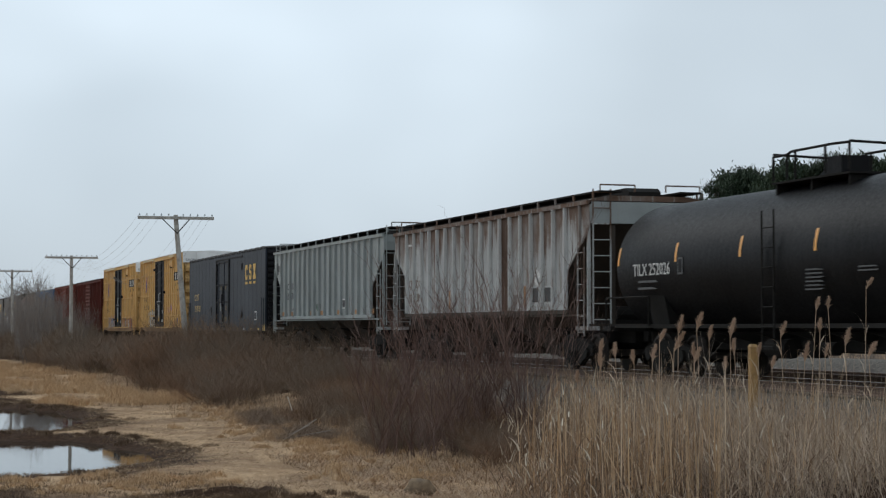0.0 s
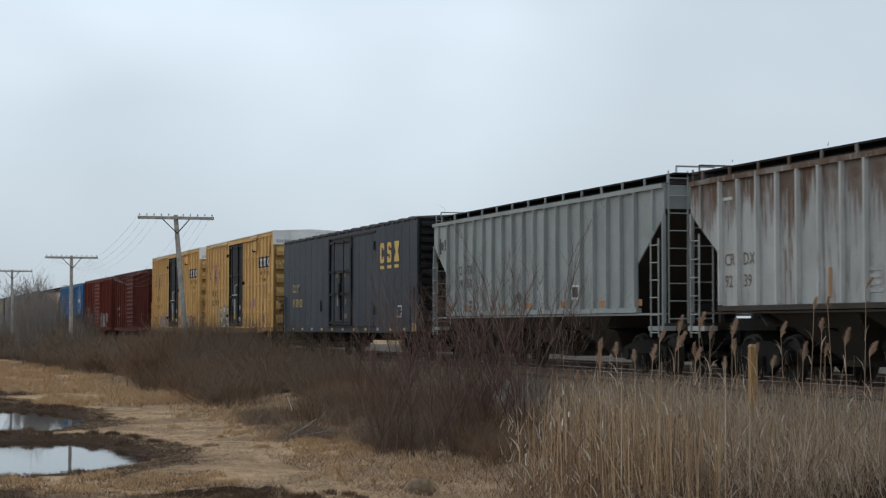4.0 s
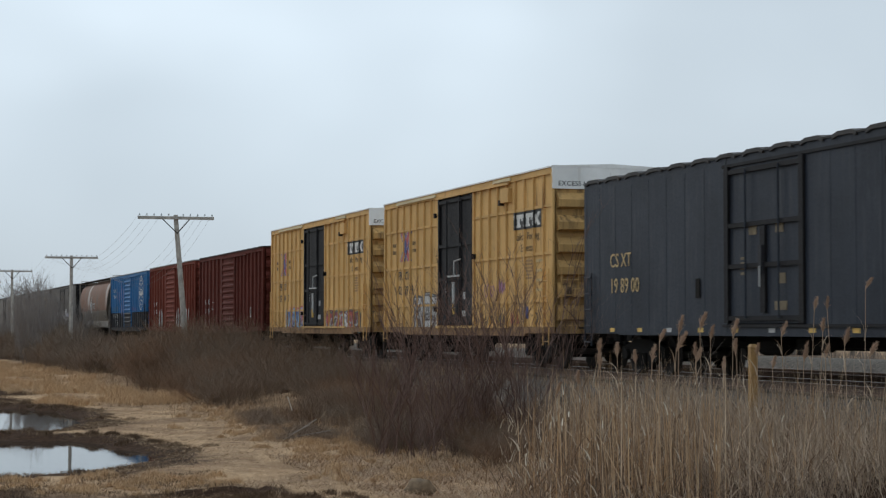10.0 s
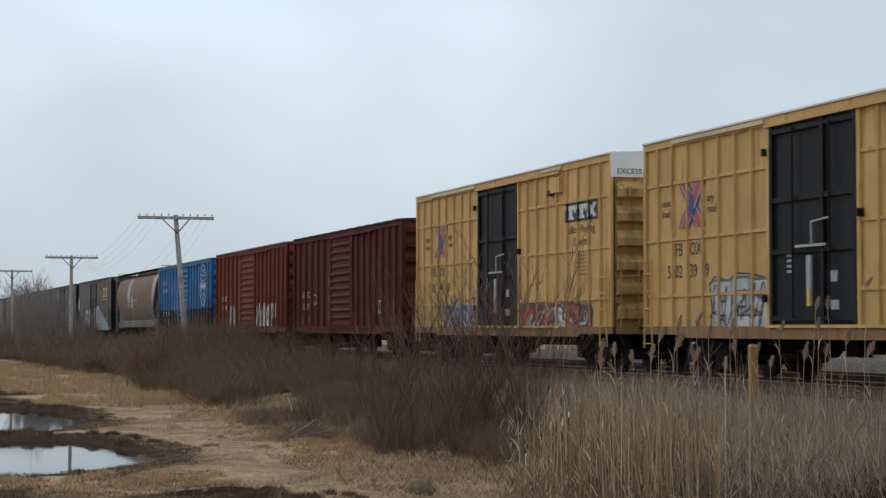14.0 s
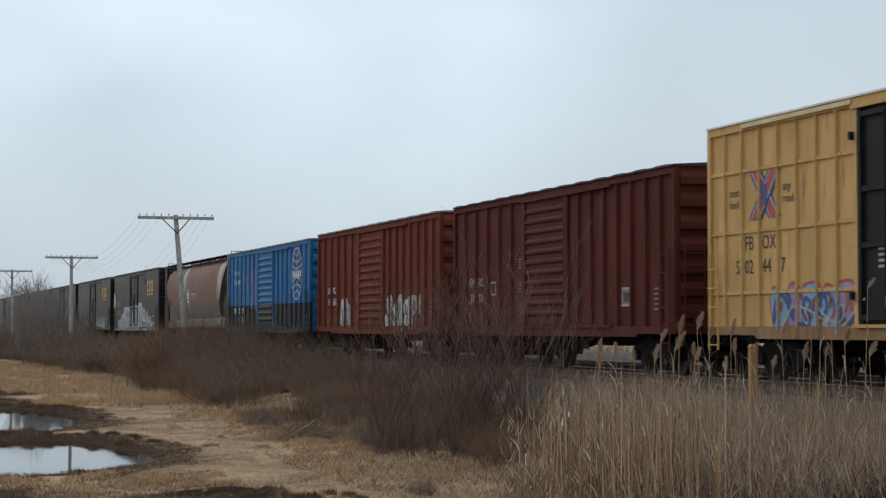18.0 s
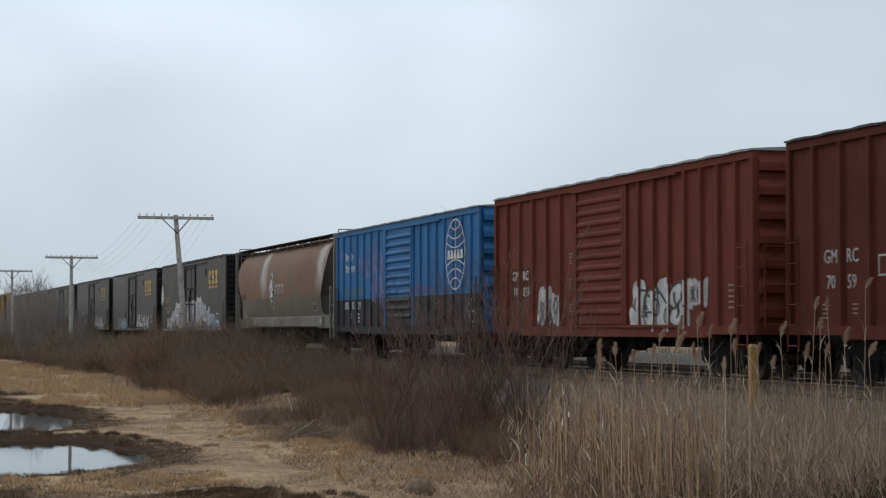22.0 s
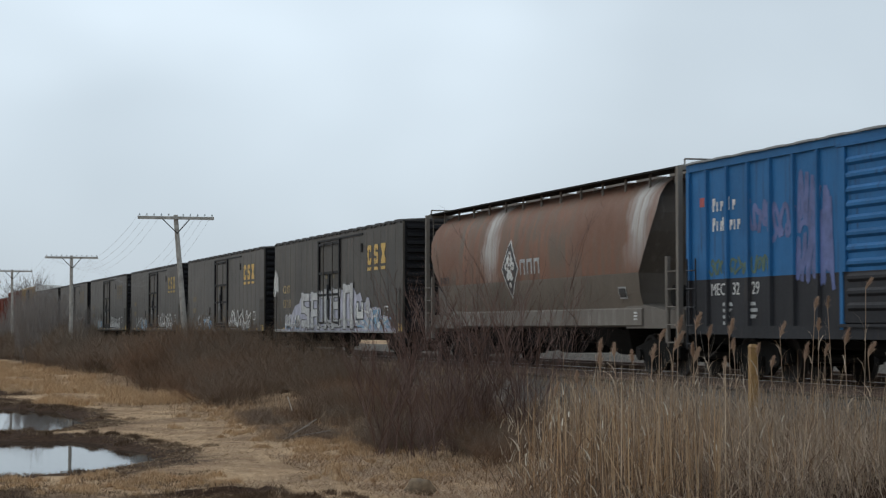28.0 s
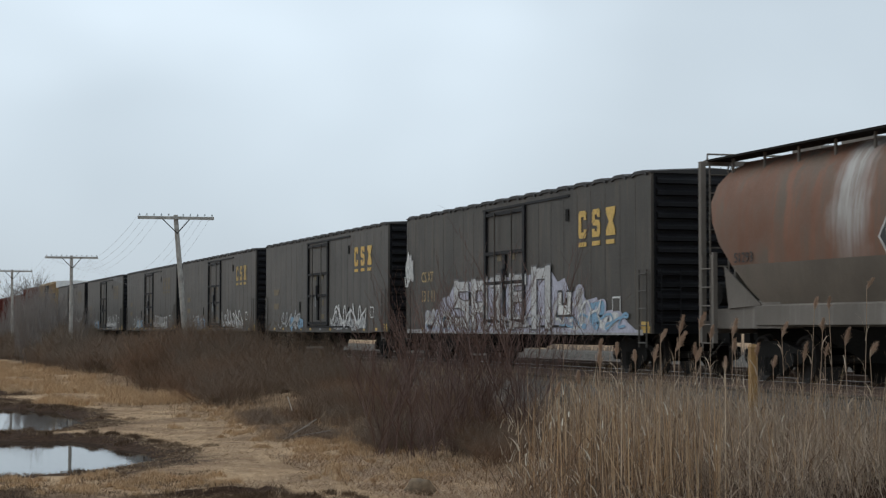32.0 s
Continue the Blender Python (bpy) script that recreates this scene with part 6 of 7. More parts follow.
WATER, nt_w, b_w = tree_of("still_water")
b_w.inputs["Base Color"].default_value = (0.018, 0.017, 0.015, 1)
b_w.inputs["Roughness"].default_value = 0.03
b_w.inputs["IOR"].default_value = 1.33
co_w = add(nt_w, "ShaderNodeTexCoord").outputs["Object"]
n_w = add(nt_w, "ShaderNodeTexNoise", [("Vector", co_w)], Scale=2.5, Detail=2.0).outputs["Fac"]
bump_w = add(nt_w, "ShaderNodeBump", [("Height", n_w)], Strength=0.02, Distance=0.02)
nt_w.links.new(bump_w.outputs[0], b_w.inputs["Normal"])
for k, (cx, cy, a, b) in enumerate(POOLS[:2]):
    s = Shape()
    n = 48
    s.v = [(cx + 1.3 * a * math.cos(2 * math.pi * i / n), cy + 1.3 * b * math.sin(2 * math.pi * i / n), -0.055) for i in range(n)]
    s.f = [tuple(range(n))]
    solo("water", s, WATER, "still rainwater puddle on the muddy ground", "puddle", "puddles", "structure")

# ---- the two tracks ----
RAILSTEEL = plain("rusty_rail", (0.12, 0.075, 0.055), 0.6, 0.3, 3.0, 0.3)
TIEWOOD = plain("tie_wood", (0.10, 0.085, 0.07), 0.85, 0.35, 5.0)
for line in (LINE, LINE + 4.1):
    tr = thing("railway_track", "rusty steel rails on weathered wooden ties", "track", kind="structure")
    for sx in (-1, 1):
        x = line + sx * 0.755
        s = Shape().prism([(x - 0.07, RAIL - 0.17), (x + 0.07, RAIL - 0.17), (x + 0.065, RAIL - 0.15), (x + 0.012, RAIL - 0.13), (x + 0.012, RAIL - 0.045), (x + 0.036, RAIL - 0.035), (x + 0.036, RAIL - 0.004),
                           (x + 0.026, RAIL), (x - 0.026, RAIL), (x - 0.036, RAIL - 0.004), (x - 0.036, RAIL - 0.035), (x - 0.012, RAIL - 0.045), (x - 0.012, RAIL - 0.13), (x - 0.065, RAIL - 0.15)], "y", -300, 900)
        part("rail", s, RAILSTEEL, tr)
        s = Shape().box(x - 0.024, x + 0.024, -300, 900, RAIL - 0.001, RAIL + 0.003)
        if line == LINE:
            part("rail_head", s, SHINE, tr, "polished running surface")
    me = Shape().box(line - 1.3, line + 1.3, -0.11, 0.11, RAIL - 0.34, RAIL - 0.172).mesh("tie", TIEWOOD)
    s = Shape()
    for i in range(-60, 700):
        if not (20 < i < 170):
            s.box(line - 1.3, line + 1.3, i * 0.53 - 0.11, i * 0.53 + 0.11, RAIL - 0.34, RAIL - 0.172)
    far = part("ties", s, TIEWOOD, tr)
    far["kind"] = "stuff"
    for i in range(21, 170):
        part("tie", me, TIEWOOD, tr, at=(0, i * 0.53, 0))


# ---- telegraph poles and wires ----
POLEWOOD = plain("weathered_pole_wood", (0.36, 0.335, 0.30), 0.85, 0.35, 4.0)
GLASSY = plain("insulator_glass", (0.42, 0.45, 0.45), 0.25, 0.2)
POLES = ((12.19, 75.8, 6.79, 5.1), (12.12, 113.4, 6.53, 0.0), (11.68, 152.0, 6.83, 0.8), (12.2, 192.0, 6.9, -0.6))
ARMS = []
for px, py, top, lean in POLES:
    pole = thing("telegraph_pole", "leaning weathered telegraph pole with long crossarm" if lean > 3 else "weathered wooden telegraph pole with long crossarm", "utility pole", "telegraph poles")
    k = math.tan(radians(lean))
    hgt = top + 0.12
    part("pole", Shape().tube((px + k * hgt, py, -0.3), (px, py, hgt), 0.135, 12, 0.09), POLEWOOD, pole)
    arm = Shape().box(px - 1.52, px + 1.52, py - 0.16, py - 0.07, top - 0.07, top + 0.05)
    part("crossarm", arm, POLEWOOD, pole)
    b = Shape()
    for sx in (-1, 1):
        b.tube((px + sx * 0.55, py - 0.15, top - 0.05), (px + 0.05, py - 0.13, top - 0.62), 0.022, 5)
    part("brace", b, STEEL, pole)
    pins = []
    im = Shape()
    im.tube((0, 0, 0.05), (0, 0, 0.13), 0.010, 6).tube((0, 0, 0.09), (0, 0, 0.13), 0.034, 8, 0.030).tube((0, 0, 0.13), (0, 0, 0.165), 0.024, 8, 0.014)
    im = im.mesh("insulator", GLASSY)
    for i in range(10):
        dx = (-1.45, -1.16, -0.87, -0.58, -0.29, 0.29, 0.58, 0.87, 1.16, 1.45)[i]
        part("insulator", im, GLASSY, pole, at=(px + dx, py - 0.115, top))
        pins.append((px + dx, py - 0.115, top + 0.15))
    ARMS.append(pins)
WIRE = plain("old_wire", (0.25, 0.25, 0.255), 0.7, 0.2)
for a, b in zip(ARMS, ARMS[1:]):
    for i in (0, 1, 2, 3, 6, 7, 8, 9):
        s, pts = Shape(), []
        sag = 1.25 + 0.12 * i
        for k in range(21):
            t = k / 20
            pts.append(tuple(Vector(a[i]).lerp(Vector(b[i]), t) - Vector((0, 0, sag * 4 * t * (1 - t)))))
        s.path(pts, 0.0032, 4)
        solo("telegraph_wire", s, WIRE, "slack old telegraph wire between two poles", "wire", "telegraph wires")


# ---- plants ----
def strips(name, P, Wd, mat, rng, turn=None, tip=None, tips_from=0):
    """Many thin ribbons as one mesh: P holds the middle line of each (n, k, 3), Wd the half width (n, k)."""
    n, k, _ = P.shape
    ang = rng.uniform(-0.9, 0.9, n) + 0.3 if turn is None else turn
    side = np.stack([np.cos(ang), np.sin(ang) * 0.6, np.zeros(n)], 1)[:, None, :]
    V = np.stack([P - side * Wd[..., None], P + side * Wd[..., None]], 2).reshape(-1, 3)
    base = (np.arange(n) * k * 2)[:, None] + np.arange(k - 1)[None, :] * 2
    F = np.stack([base, base + 1, base + 3, base + 2], 2).reshape(-1, 4)
    me = bpy.data.meshes.new(name)
    me.vertices.add(len(V))
    me.vertices.foreach_set("co", V.astype(np.float32).ravel())
    me.loops.add(F.size)
    me.loops.foreach_set("vertex_index", F.astype(np.int32).ravel())
    me.polygons.add(len(F))
    me.polygons.foreach_set("loop_start", np.arange(0, F.size, 4, dtype=np.int32))
    me.update(calc_edges=True)
    me.materials.append(mat)
    if tip:
        me.materials.append(tip)
        slot = (np.arange(n) >= tips_from).astype(np.int32)
        me.polygons.foreach_set("material_index", np.repeat(slot, k - 1))
    return me


def blades(base, length, lean, width, rng, k=4, bend=0.6):
    """Middle lines of stems that rise from base and bow over."""
    n = len(base)
    az = rng.uniform(0, 2 * np.pi, n)
    out = np.stack([np.cos(az), np.sin(az), np.zeros(n)], 1)
    t = np.linspace(0, 1, k)[None, :, None]
    ln = length[:, None, None]
    ld = lean[:, None, None]
    P = base[:, None, :] + ln * (out[:, None, :] * (ld * ((1 - bend) * t + bend * t * t)) + np.array([0, 0, 1.0]) * t * np.sqrt(np.clip(1 - (ld * t) ** 2 * 0.8, 0.05, 1)))
    W = width[:, None] * (1 - 0.85 * np.linspace(0, 1, k)[None, :] ** 1.5)
    return P, W


REED = plant("dry_reed", ((0.26, 0.175, 0.118), (0.45, 0.31, 0.205), (0.58, 0.415, 0.28), (0.35, 0.235, 0.157), (0.75, 0.58, 0.42)), 0.75, None, 0.3)
# weathered brown; the darkest tones paint the shade inside the reed bed
SHADEREED = plant("shaded_weathered_reed", ((0.085, 0.055, 0.038), (0.18, 0.118, 0.077), (0.36, 0.245, 0.16), (0.13, 0.084, 0.055), (0.30, 0.20, 0.13), (0.08, 0.052, 0.036), (0.50, 0.37, 0.26)), 0.75, None, 0.25)
PALEREED = plant("bleached_reed", ((0.34, 0.25, 0.175), (0.50, 0.385, 0.28), (0.62, 0.49, 0.365), (0.40, 0.29, 0.20)), 0.75, None, 0.25)
REEDLEAF = plant("dry_reed_leaf", ((0.22, 0.14, 0.09), (0.36, 0.245, 0.16), (0.66, 0.52, 0.38), (0.26, 0.165, 0.105)))
PLUME = plant("reed_plume", ((0.44, 0.30, 0.21), (0.56, 0.40, 0.29), (0.34, 0.225, 0.155)), 0.8, None, 0.15)
GRASS = plant("dry_grass", ((0.34, 0.235, 0.15), (0.45, 0.33, 0.22), (0.26, 0.17, 0.105), (0.40, 0.27, 0.16)))
TWIG = plant("brown_twig", ((0.115, 0.080, 0.056), (0.155, 0.11, 0.078), (0.07, 0.048, 0.034)), 0.8, (0.15, 0.082, 0.048))
TIP = plant("twig_tips", ((0.16, 0.113, 0.078), (0.22, 0.16, 0.112), (0.11, 0.074, 0.051)), 0.8, (0.21, 0.115, 0.066), 0.35)
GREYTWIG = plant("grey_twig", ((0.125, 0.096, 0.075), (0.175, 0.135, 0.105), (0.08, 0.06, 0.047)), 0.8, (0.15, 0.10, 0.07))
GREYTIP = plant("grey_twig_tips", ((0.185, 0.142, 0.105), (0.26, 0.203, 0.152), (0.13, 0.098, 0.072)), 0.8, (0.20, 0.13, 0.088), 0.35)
RUSTTWIG = plant("rusty_brown_twig", ((0.15, 0.085, 0.052), (0.20, 0.115, 0.07), (0.09, 0.052, 0.034)), 0.8, (0.20, 0.12, 0.075))
RUSTTIP = plant("rusty_twig_tips", ((0.22, 0.128, 0.078), (0.29, 0.176, 0.11), (0.155, 0.09, 0.056)), 0.8, (0.27, 0.165, 0.10), 0.3)
REDTWIG = plant("purple_twig", ((0.145, 0.087, 0.07), (0.215, 0.136, 0.111), (0.09, 0.054, 0.044), (0.31, 0.215, 0.177)))
# sapling twigs greyed and lightened: the haze of distance is in the colour
HAZETWIG = plant("hazed_sapling_twig", ((0.22, 0.19, 0.17), (0.30, 0.265, 0.24), (0.17, 0.145, 0.13)), 0.8, None, 0.25)
PALETWIG = plant("pale_twig", ((0.22, 0.19, 0.16), (0.30, 0.26, 0.22)))
rng = np.random.default_rng(4)


def on_ground(x, y):
    return np.stack([x, y, height(x, y)], 1)


def reed_edge(y):
    """The side of the reed bed towards the path."""
    return 7.9 + 0.46 * (y - 23) + 0.3 * np.sin(y * 0.9)


# the reed bed
def bed_spots(r, n, x0, x1, y0, y1, clump, thin):
    """Places in the bed, gathered in clumps with gaps between them."""
    y = y0 + (y1 - y0) * r.random(n)
    lo = np.maximum(reed_edge(y), x0 + 0.4 * wave(y, y, 0.8, 1.0))
    x = lo + np.maximum(0.1, x1 - lo) * r.random(n)
    full = thin + clump * (wave(x, y, 1.9, 4.0) + 0.7 * wave(x, y, 4.6, 2.0))
    keep = (x > reed_edge(y)) & (r.random(n) < np.clip((x - reed_edge(y)) / 1.2 + 0.15, 0, 1) * np.clip(full, 0.04, 1))
    return x[keep], y[keep]


def reed_stand(name, n, span, mat, label, tall, wd, sway, bent, clump, thin, seed, share=0.22):
    """Upright stalks of the bed; sway is their usual lean, bent the share that is broken over."""
    r = np.random.default_rng(seed)
    x, y = bed_spots(r, n, *span, clump, thin)
    m = len(x)
    ln = tall * r.normal(1.0, share, m).clip(0.35, 1.5) * (1 + 0.18 * wave(x, y, 0.9, 1.0))
    ld = np.abs(r.normal(0.0, sway, m)) + 0.01 + 0.75 * r.random(m) * (r.random(m) < bent)
    P, W = blades(on_ground(x, y), ln, ld, r.uniform(*wd, m), r, 4, 0.35)
    solo(name, strips(name, P, W, mat, r), mat, label, "reeds", kind="stuff")


GOLDREED = plant("golden_reed_stalk", ((0.30, 0.185, 0.105), (0.50, 0.325, 0.19), (0.66, 0.455, 0.275), (0.22, 0.135, 0.08), (0.58, 0.37, 0.20), (0.78, 0.60, 0.42)), 0.7, None, 0.2)
HAZEREED = plant("greyed_fine_reed", ((0.35, 0.26, 0.19), (0.50, 0.38, 0.28), (0.62, 0.47, 0.35), (0.29, 0.21, 0.15), (0.68, 0.50, 0.335)), 0.8, None, 0.2)
reed_stand("reed_stalks", 820, (8.75, 11.1, 22.3, 26.6), GOLDREED, "straight golden-brown reed stalks with dark gaps", 1.20, (0.006, 0.0115), 0.075, 0.12, 0.8, 0.40, 41, 0.3)
reed_stand("back_stalks", 420, (9.6, 12.6, 26.0, 30.5), GOLDREED, "golden reed stalks standing behind the front row", 1.18, (0.0055, 0.0095), 0.08, 0.12, 0.7, 0.4, 52, 0.3)
reed_stand("dark_reeds", 3000, (7.8, 12.6, 23.0, 31.5), SHADEREED, "thin weathered reeds behind the stalks, darkened for shade", 0.84, (0.003, 0.006), 0.16, 0.3, 0.35, 0.6, 51, 0.3)
reed_stand("tan_reeds", 650, (11.4, 14.2, 22.0, 28.0), GOLDREED, "scattered tan reed stalks beside the ballast", 1.05, (0.005, 0.0095), 0.12, 0.25, 0.6, 0.4, 42, 0.3)
reed_stand("grey_reeds", 6200, (11.0, 14.6, 21.5, 33.0), HAZEREED, "fine greyed reeds leaning every way beside the ballast", 0.84, (0.002, 0.0045), 0.28, 0.45, 0.5, 0.62, 43, 0.32)
reed_stand("bleached_reeds", 420, (11.2, 14.4, 22.0, 31.0), PALEREED, "bleached reeds broken over at a slant", 1.25, (0.003, 0.006), 0.12, 0.6, 0.4, 0.6, 48)


def reed_litter(name, n, x0, up, ln, lean, wd, mat, label, seed, bend):
    r = np.random.default_rng(seed)
    y = 20.5 + 13.0 * r.random(n)
    lo = np.maximum(reed_edge(y) - 0.2, x0)
    x = lo + (14.6 - lo) * r.random(n)
    b = on_ground(x, y)
    b[:, 2] += r.uniform(*up, n) * r.uniform(0.3, 1.0, n)
    P, W = blades(b, r.uniform(*ln, n), r.uniform(*lean, n), r.uniform(*wd, n), r, 4, bend)
    solo(name, strips(name, P, W, mat, r), mat, label, "reeds", kind="stuff")


reed_litter("reed_leaves", 2600, 0.0, (0.05, 1.0), (0.12, 0.42), (0.3, 1.1), (0.004, 0.010), REEDLEAF, "curled dry reed leaves among the stems", 44, 0.6)
reed_litter("grey_leaves", 5200, 11.0, (0.05, 0.85), (0.12, 0.42), (0.3, 1.0), (0.003, 0.007), HAZEREED, "greyed curled leaves tangled among the reeds", 45, 0.6)
reed_litter("fallen_reeds", 2300, 0.0, (0.0, 0.35), (0.25, 0.7), (0.5, 1.05), (0.003, 0.006), SHADEREED, "broken criss-crossing stalks at the foot of the reeds", 46, 0.3)
reed_litter("broken_stalks", 900, 11.3, (0.0, 0.8), (0.3, 0.8), (0.35, 0.98), (0.0025, 0.005), PALEREED, "broken criss-crossing bleached reed stalks", 47, 0.3)
n = 330
y = 22.0 + 9.5 * rng.random(n)
x = reed_edge(y) - 0.1 + (13.6 - reed_edge(y)) * rng.random(n) ** 1.6
b = on_ground(x, y)
b[:, 2] += rng.uniform(0.25, 1.15, n)
P, W = blades(b, rng.uniform(0.08, 0.24, n), rng.uniform(0.25, 0.95, n), rng.uniform(0.006, 0.013, n), rng, 4, 0.5)
PALELEAF = plant("bleached_leaf", ((0.60, 0.49, 0.36), (0.74, 0.65, 0.52)))
solo("bleached_leaves", strips("bleached_leaves", P, W, PALELEAF, rng), PALELEAF, "small bleached curled leaves on the reeds", "reeds", kind="stuff")

# low dry grass along the path, the ballast foot and beyond the line
def tuft_field(name, n, fx, fy, ln, lean, wd, label, mat=None, seed=1, press=1.0):
    r = np.random.default_rng(seed)
    x, y = fx(r, n), fy(r, n)
    d = pool_depth(x, y)
    keep = (d < -0.12) & (r.random(n) < 0.45 + 0.55 * wave(x, y, 0.6, seed))
    x, y = x[keep], y[keep]
    m = len(x)
    P, W = blades(on_ground(x, y), r.uniform(*ln, m), r.uniform(*lean, m), r.uniform(*wd, m), r, 3, 0.8)
    P[:, :, 2] = P[:, :1, 2] + (P[:, :, 2] - P[:, :1, 2]) * press + 0.004
    solo(name, strips(name, P, W, mat or GRASS, r), mat or GRASS, label, "grass", kind="stuff")


LITTER = plant("tangled_litter", ((0.24, 0.15, 0.09), (0.46, 0.31, 0.20), (0.33, 0.205, 0.125), (0.58, 0.44, 0.31), (0.20, 0.125, 0.08)), 0.8, None, 0.4)
STRAW = plant("pale_straw", ((0.48, 0.32, 0.185), (0.72, 0.525, 0.335), (0.34, 0.215, 0.12), (0.60, 0.41, 0.24), (0.26, 0.16, 0.09)), 0.8, None, 0.45)
tuft_field("path_grass", 90000, lambda r, n: 4.2 + 6.6 * r.random(n), lambda r, n: 22 + 50 * r.random(n) ** 1.3, (0.06, 0.24), (1.0, 1.3), (0.002, 0.006), "short trampled straw-coloured grass on the path", STRAW, 1, 0.30)
tuft_field("path_tufts", 16000, lambda r, n: 4.6 + 5.6 * r.random(n), lambda r, n: 23 + 46 * r.random(n) ** 1.3, (0.05, 0.16), (0.6, 1.2), (0.002, 0.005), "thin dry tufts standing on the trampled path", None, 12, 0.7)
tuft_field("straw_litter", 22000, lambda r, n: 7.3 + 3.0 * r.random(n), lambda r, n: 23 + 12 * r.random(n), (0.06, 0.30), (0.6, 1.25), (0.0025, 0.007), "tangled tan litter in front of the shrubs and reeds", LITTER, 13, 0.55)
tuft_field("edge_grass", 14000, lambda r, n: r.normal(10.0, 0.75, n), lambda r, n: 30 + 60 * r.random(n) ** 1.4, (0.06, 0.24), (0.4, 1.1), (0.003, 0.007), "longer dry grass at the foot of the brush", None, 2)
tuft_field("bank_grass", 16000, lambda r, n: 13.2 + 2.9 * r.random(n) ** 1.3, lambda r, n: 24 + 34 * r.random(n), (0.15, 0.48), (0.3, 0.9), (0.004, 0.009), "thin dry grass on the ballast slope", None, 3)
MATTED = plant("matted_brown_grass", ((0.20, 0.13, 0.08), (0.26, 0.172, 0.106), (0.14, 0.088, 0.055), (0.31, 0.21, 0.13)), 0.8, None, 0.35)


def pool_rim(name, n, seed):
    """Matted grass that thickens round the puddles and along the near edge of the path."""
    r = np.random.default_rng(seed)
    x, y = 0.8 + 6.6 * r.random(n), 25 + 44 * r.random(n)
    d = pool_depth(x, y)
    lump = wave(x, y, 0.8, 2.0)
    keep = (d < -0.05) & ((np.abs(d + 0.2 + 0.08 * lump) < 0.13) | ((y < 31.0 + lump) & (x < 5.2 + lump))) & ((lump > -0.25) | (r.random(n) < 0.25))
    x, y = x[keep], y[keep]
    m = len(x)
    P, W = blades(on_ground(x, y), r.uniform(0.02, 0.11, m) * np.clip(0.75 + 0.6 * wave(x, y, 1.7, 6.0), 0.3, 1.4), r.uniform(0.4, 1.1, m), r.uniform(0.003, 0.007, m), r, 3, 0.8)
    solo(name, strips(name, P, W, MATTED, r), MATTED, "matted brown grass round the puddles", "grass", kind="stuff")


pool_rim("pool_grass", 120000, 5)
tuft_field("bank_tufts", 4000, lambda r, n: 3.2 + 6.6 * r.random(n) ** 0.8, lambda r, n: 57 + 100 * r.random(n) ** 1.3, (0.07, 0.2), (0.4, 1.0), (0.006, 0.012), "low brown dry grass by the far path", MATTED, 7)
TUFT = plant("orange_tan_grass", ((0.50, 0.33, 0.185), (0.66, 0.455, 0.27), (0.38, 0.24, 0.13), (0.58, 0.385, 0.215)), 0.8, None, 0.2)
SEDGE = plant("dark_brown_sedge", ((0.10, 0.060, 0.036), (0.17, 0.105, 0.062), (0.07, 0.042, 0.027), (0.24, 0.15, 0.088)), 0.8, None, 0.3)


def tussocks(name, cx, cy, size, each, wd, mat, label, seed, tall=1.0):
    """Rounded clumps of grass: blades rise in the middle and droop outward."""
    r = np.random.default_rng(seed)
    n = len(cx)
    x = (cx[:, None] + r.normal(0, 1, (n, each)) * size[:, None] * 0.5).ravel()
    y = (cy[:, None] + r.normal(0, 1, (n, each)) * size[:, None] * 0.6).ravel()
    sz = np.repeat(size, each)
    away = np.exp(-0.5 * (((x - np.repeat(cx, each)) / sz) ** 2 + ((y - np.repeat(cy, each)) / sz) ** 2))
    keep = pool_depth(x, y) < -0.03
    x, y, away, sz = x[keep], y[keep], away[keep], sz[keep]
    P, W = blades(on_ground(x, y), tall * sz * away * r.uniform(0.55, 1.15, len(x)), r.uniform(0.3, 1.0, len(x)), r.uniform(*wd, len(x)), r, 3, 0.8)
    solo(name, strips(name, P, W, mat, r), mat, label, "grass", kind="stuff")


r = np.random.default_rng(31)
n = 74
tussocks("grass_clumps", 4.8 + 5.6 * r.random(n) ** 0.8, 60 + 70 * r.random(n) ** 1.3, r.uniform(0.35, 1.0, n), 520, (0.004, 0.008), TUFT, "rounded orange-tan clumps of dry grass by the path", 32, 0.55)
n = 150
cy = 29 + 28 * r.random(n)
cx = 8.3 + 0.07 * (cy - 30) + r.normal(0, 0.55, n)
tussocks("path_clumps", cx, cy, r.uniform(0.10, 0.26, n), 130, (0.003, 0.006), TUFT, "small tan grass clumps where the path meets the brush", 33)


def rim_spots(r, n, lo, hi, y0, y1):
    x, y = 0.5 + 6.5 * r.random(n), y0 + (y1 - y0) * r.random(n)
    d = pool_depth(x, y) + 0.07 * wave(x, y, 1.9, 3.0)
    keep = (d > lo) & (d < hi) & (r.random(n) < 0.06 + 0.94 * beyond_pool(x, y))
    return x[keep], y[keep]


cx, cy = rim_spots(r, 700, -0.24, -0.06, 29, 73)
tussocks("rim_sedge", cx, cy, r.uniform(0.10, 0.26, len(cx)), 120, (0.004, 0.009), SEDGE, "dark brown sedge tussocks on the puddle banks", 34, 0.62)
cx, cy = rim_spots(r, 520, -0.52, -0.26, 28, 64)
tussocks("bank_clumps", cx, cy, r.uniform(0.10, 0.24, len(cx)), 110, (0.003, 0.007), MATTED, "matted brown clumps behind the puddle banks", 35, 0.6)
cx, cy = 1.2 + 4.6 * r.random(70), 27.6 + 3.6 * r.random(70)
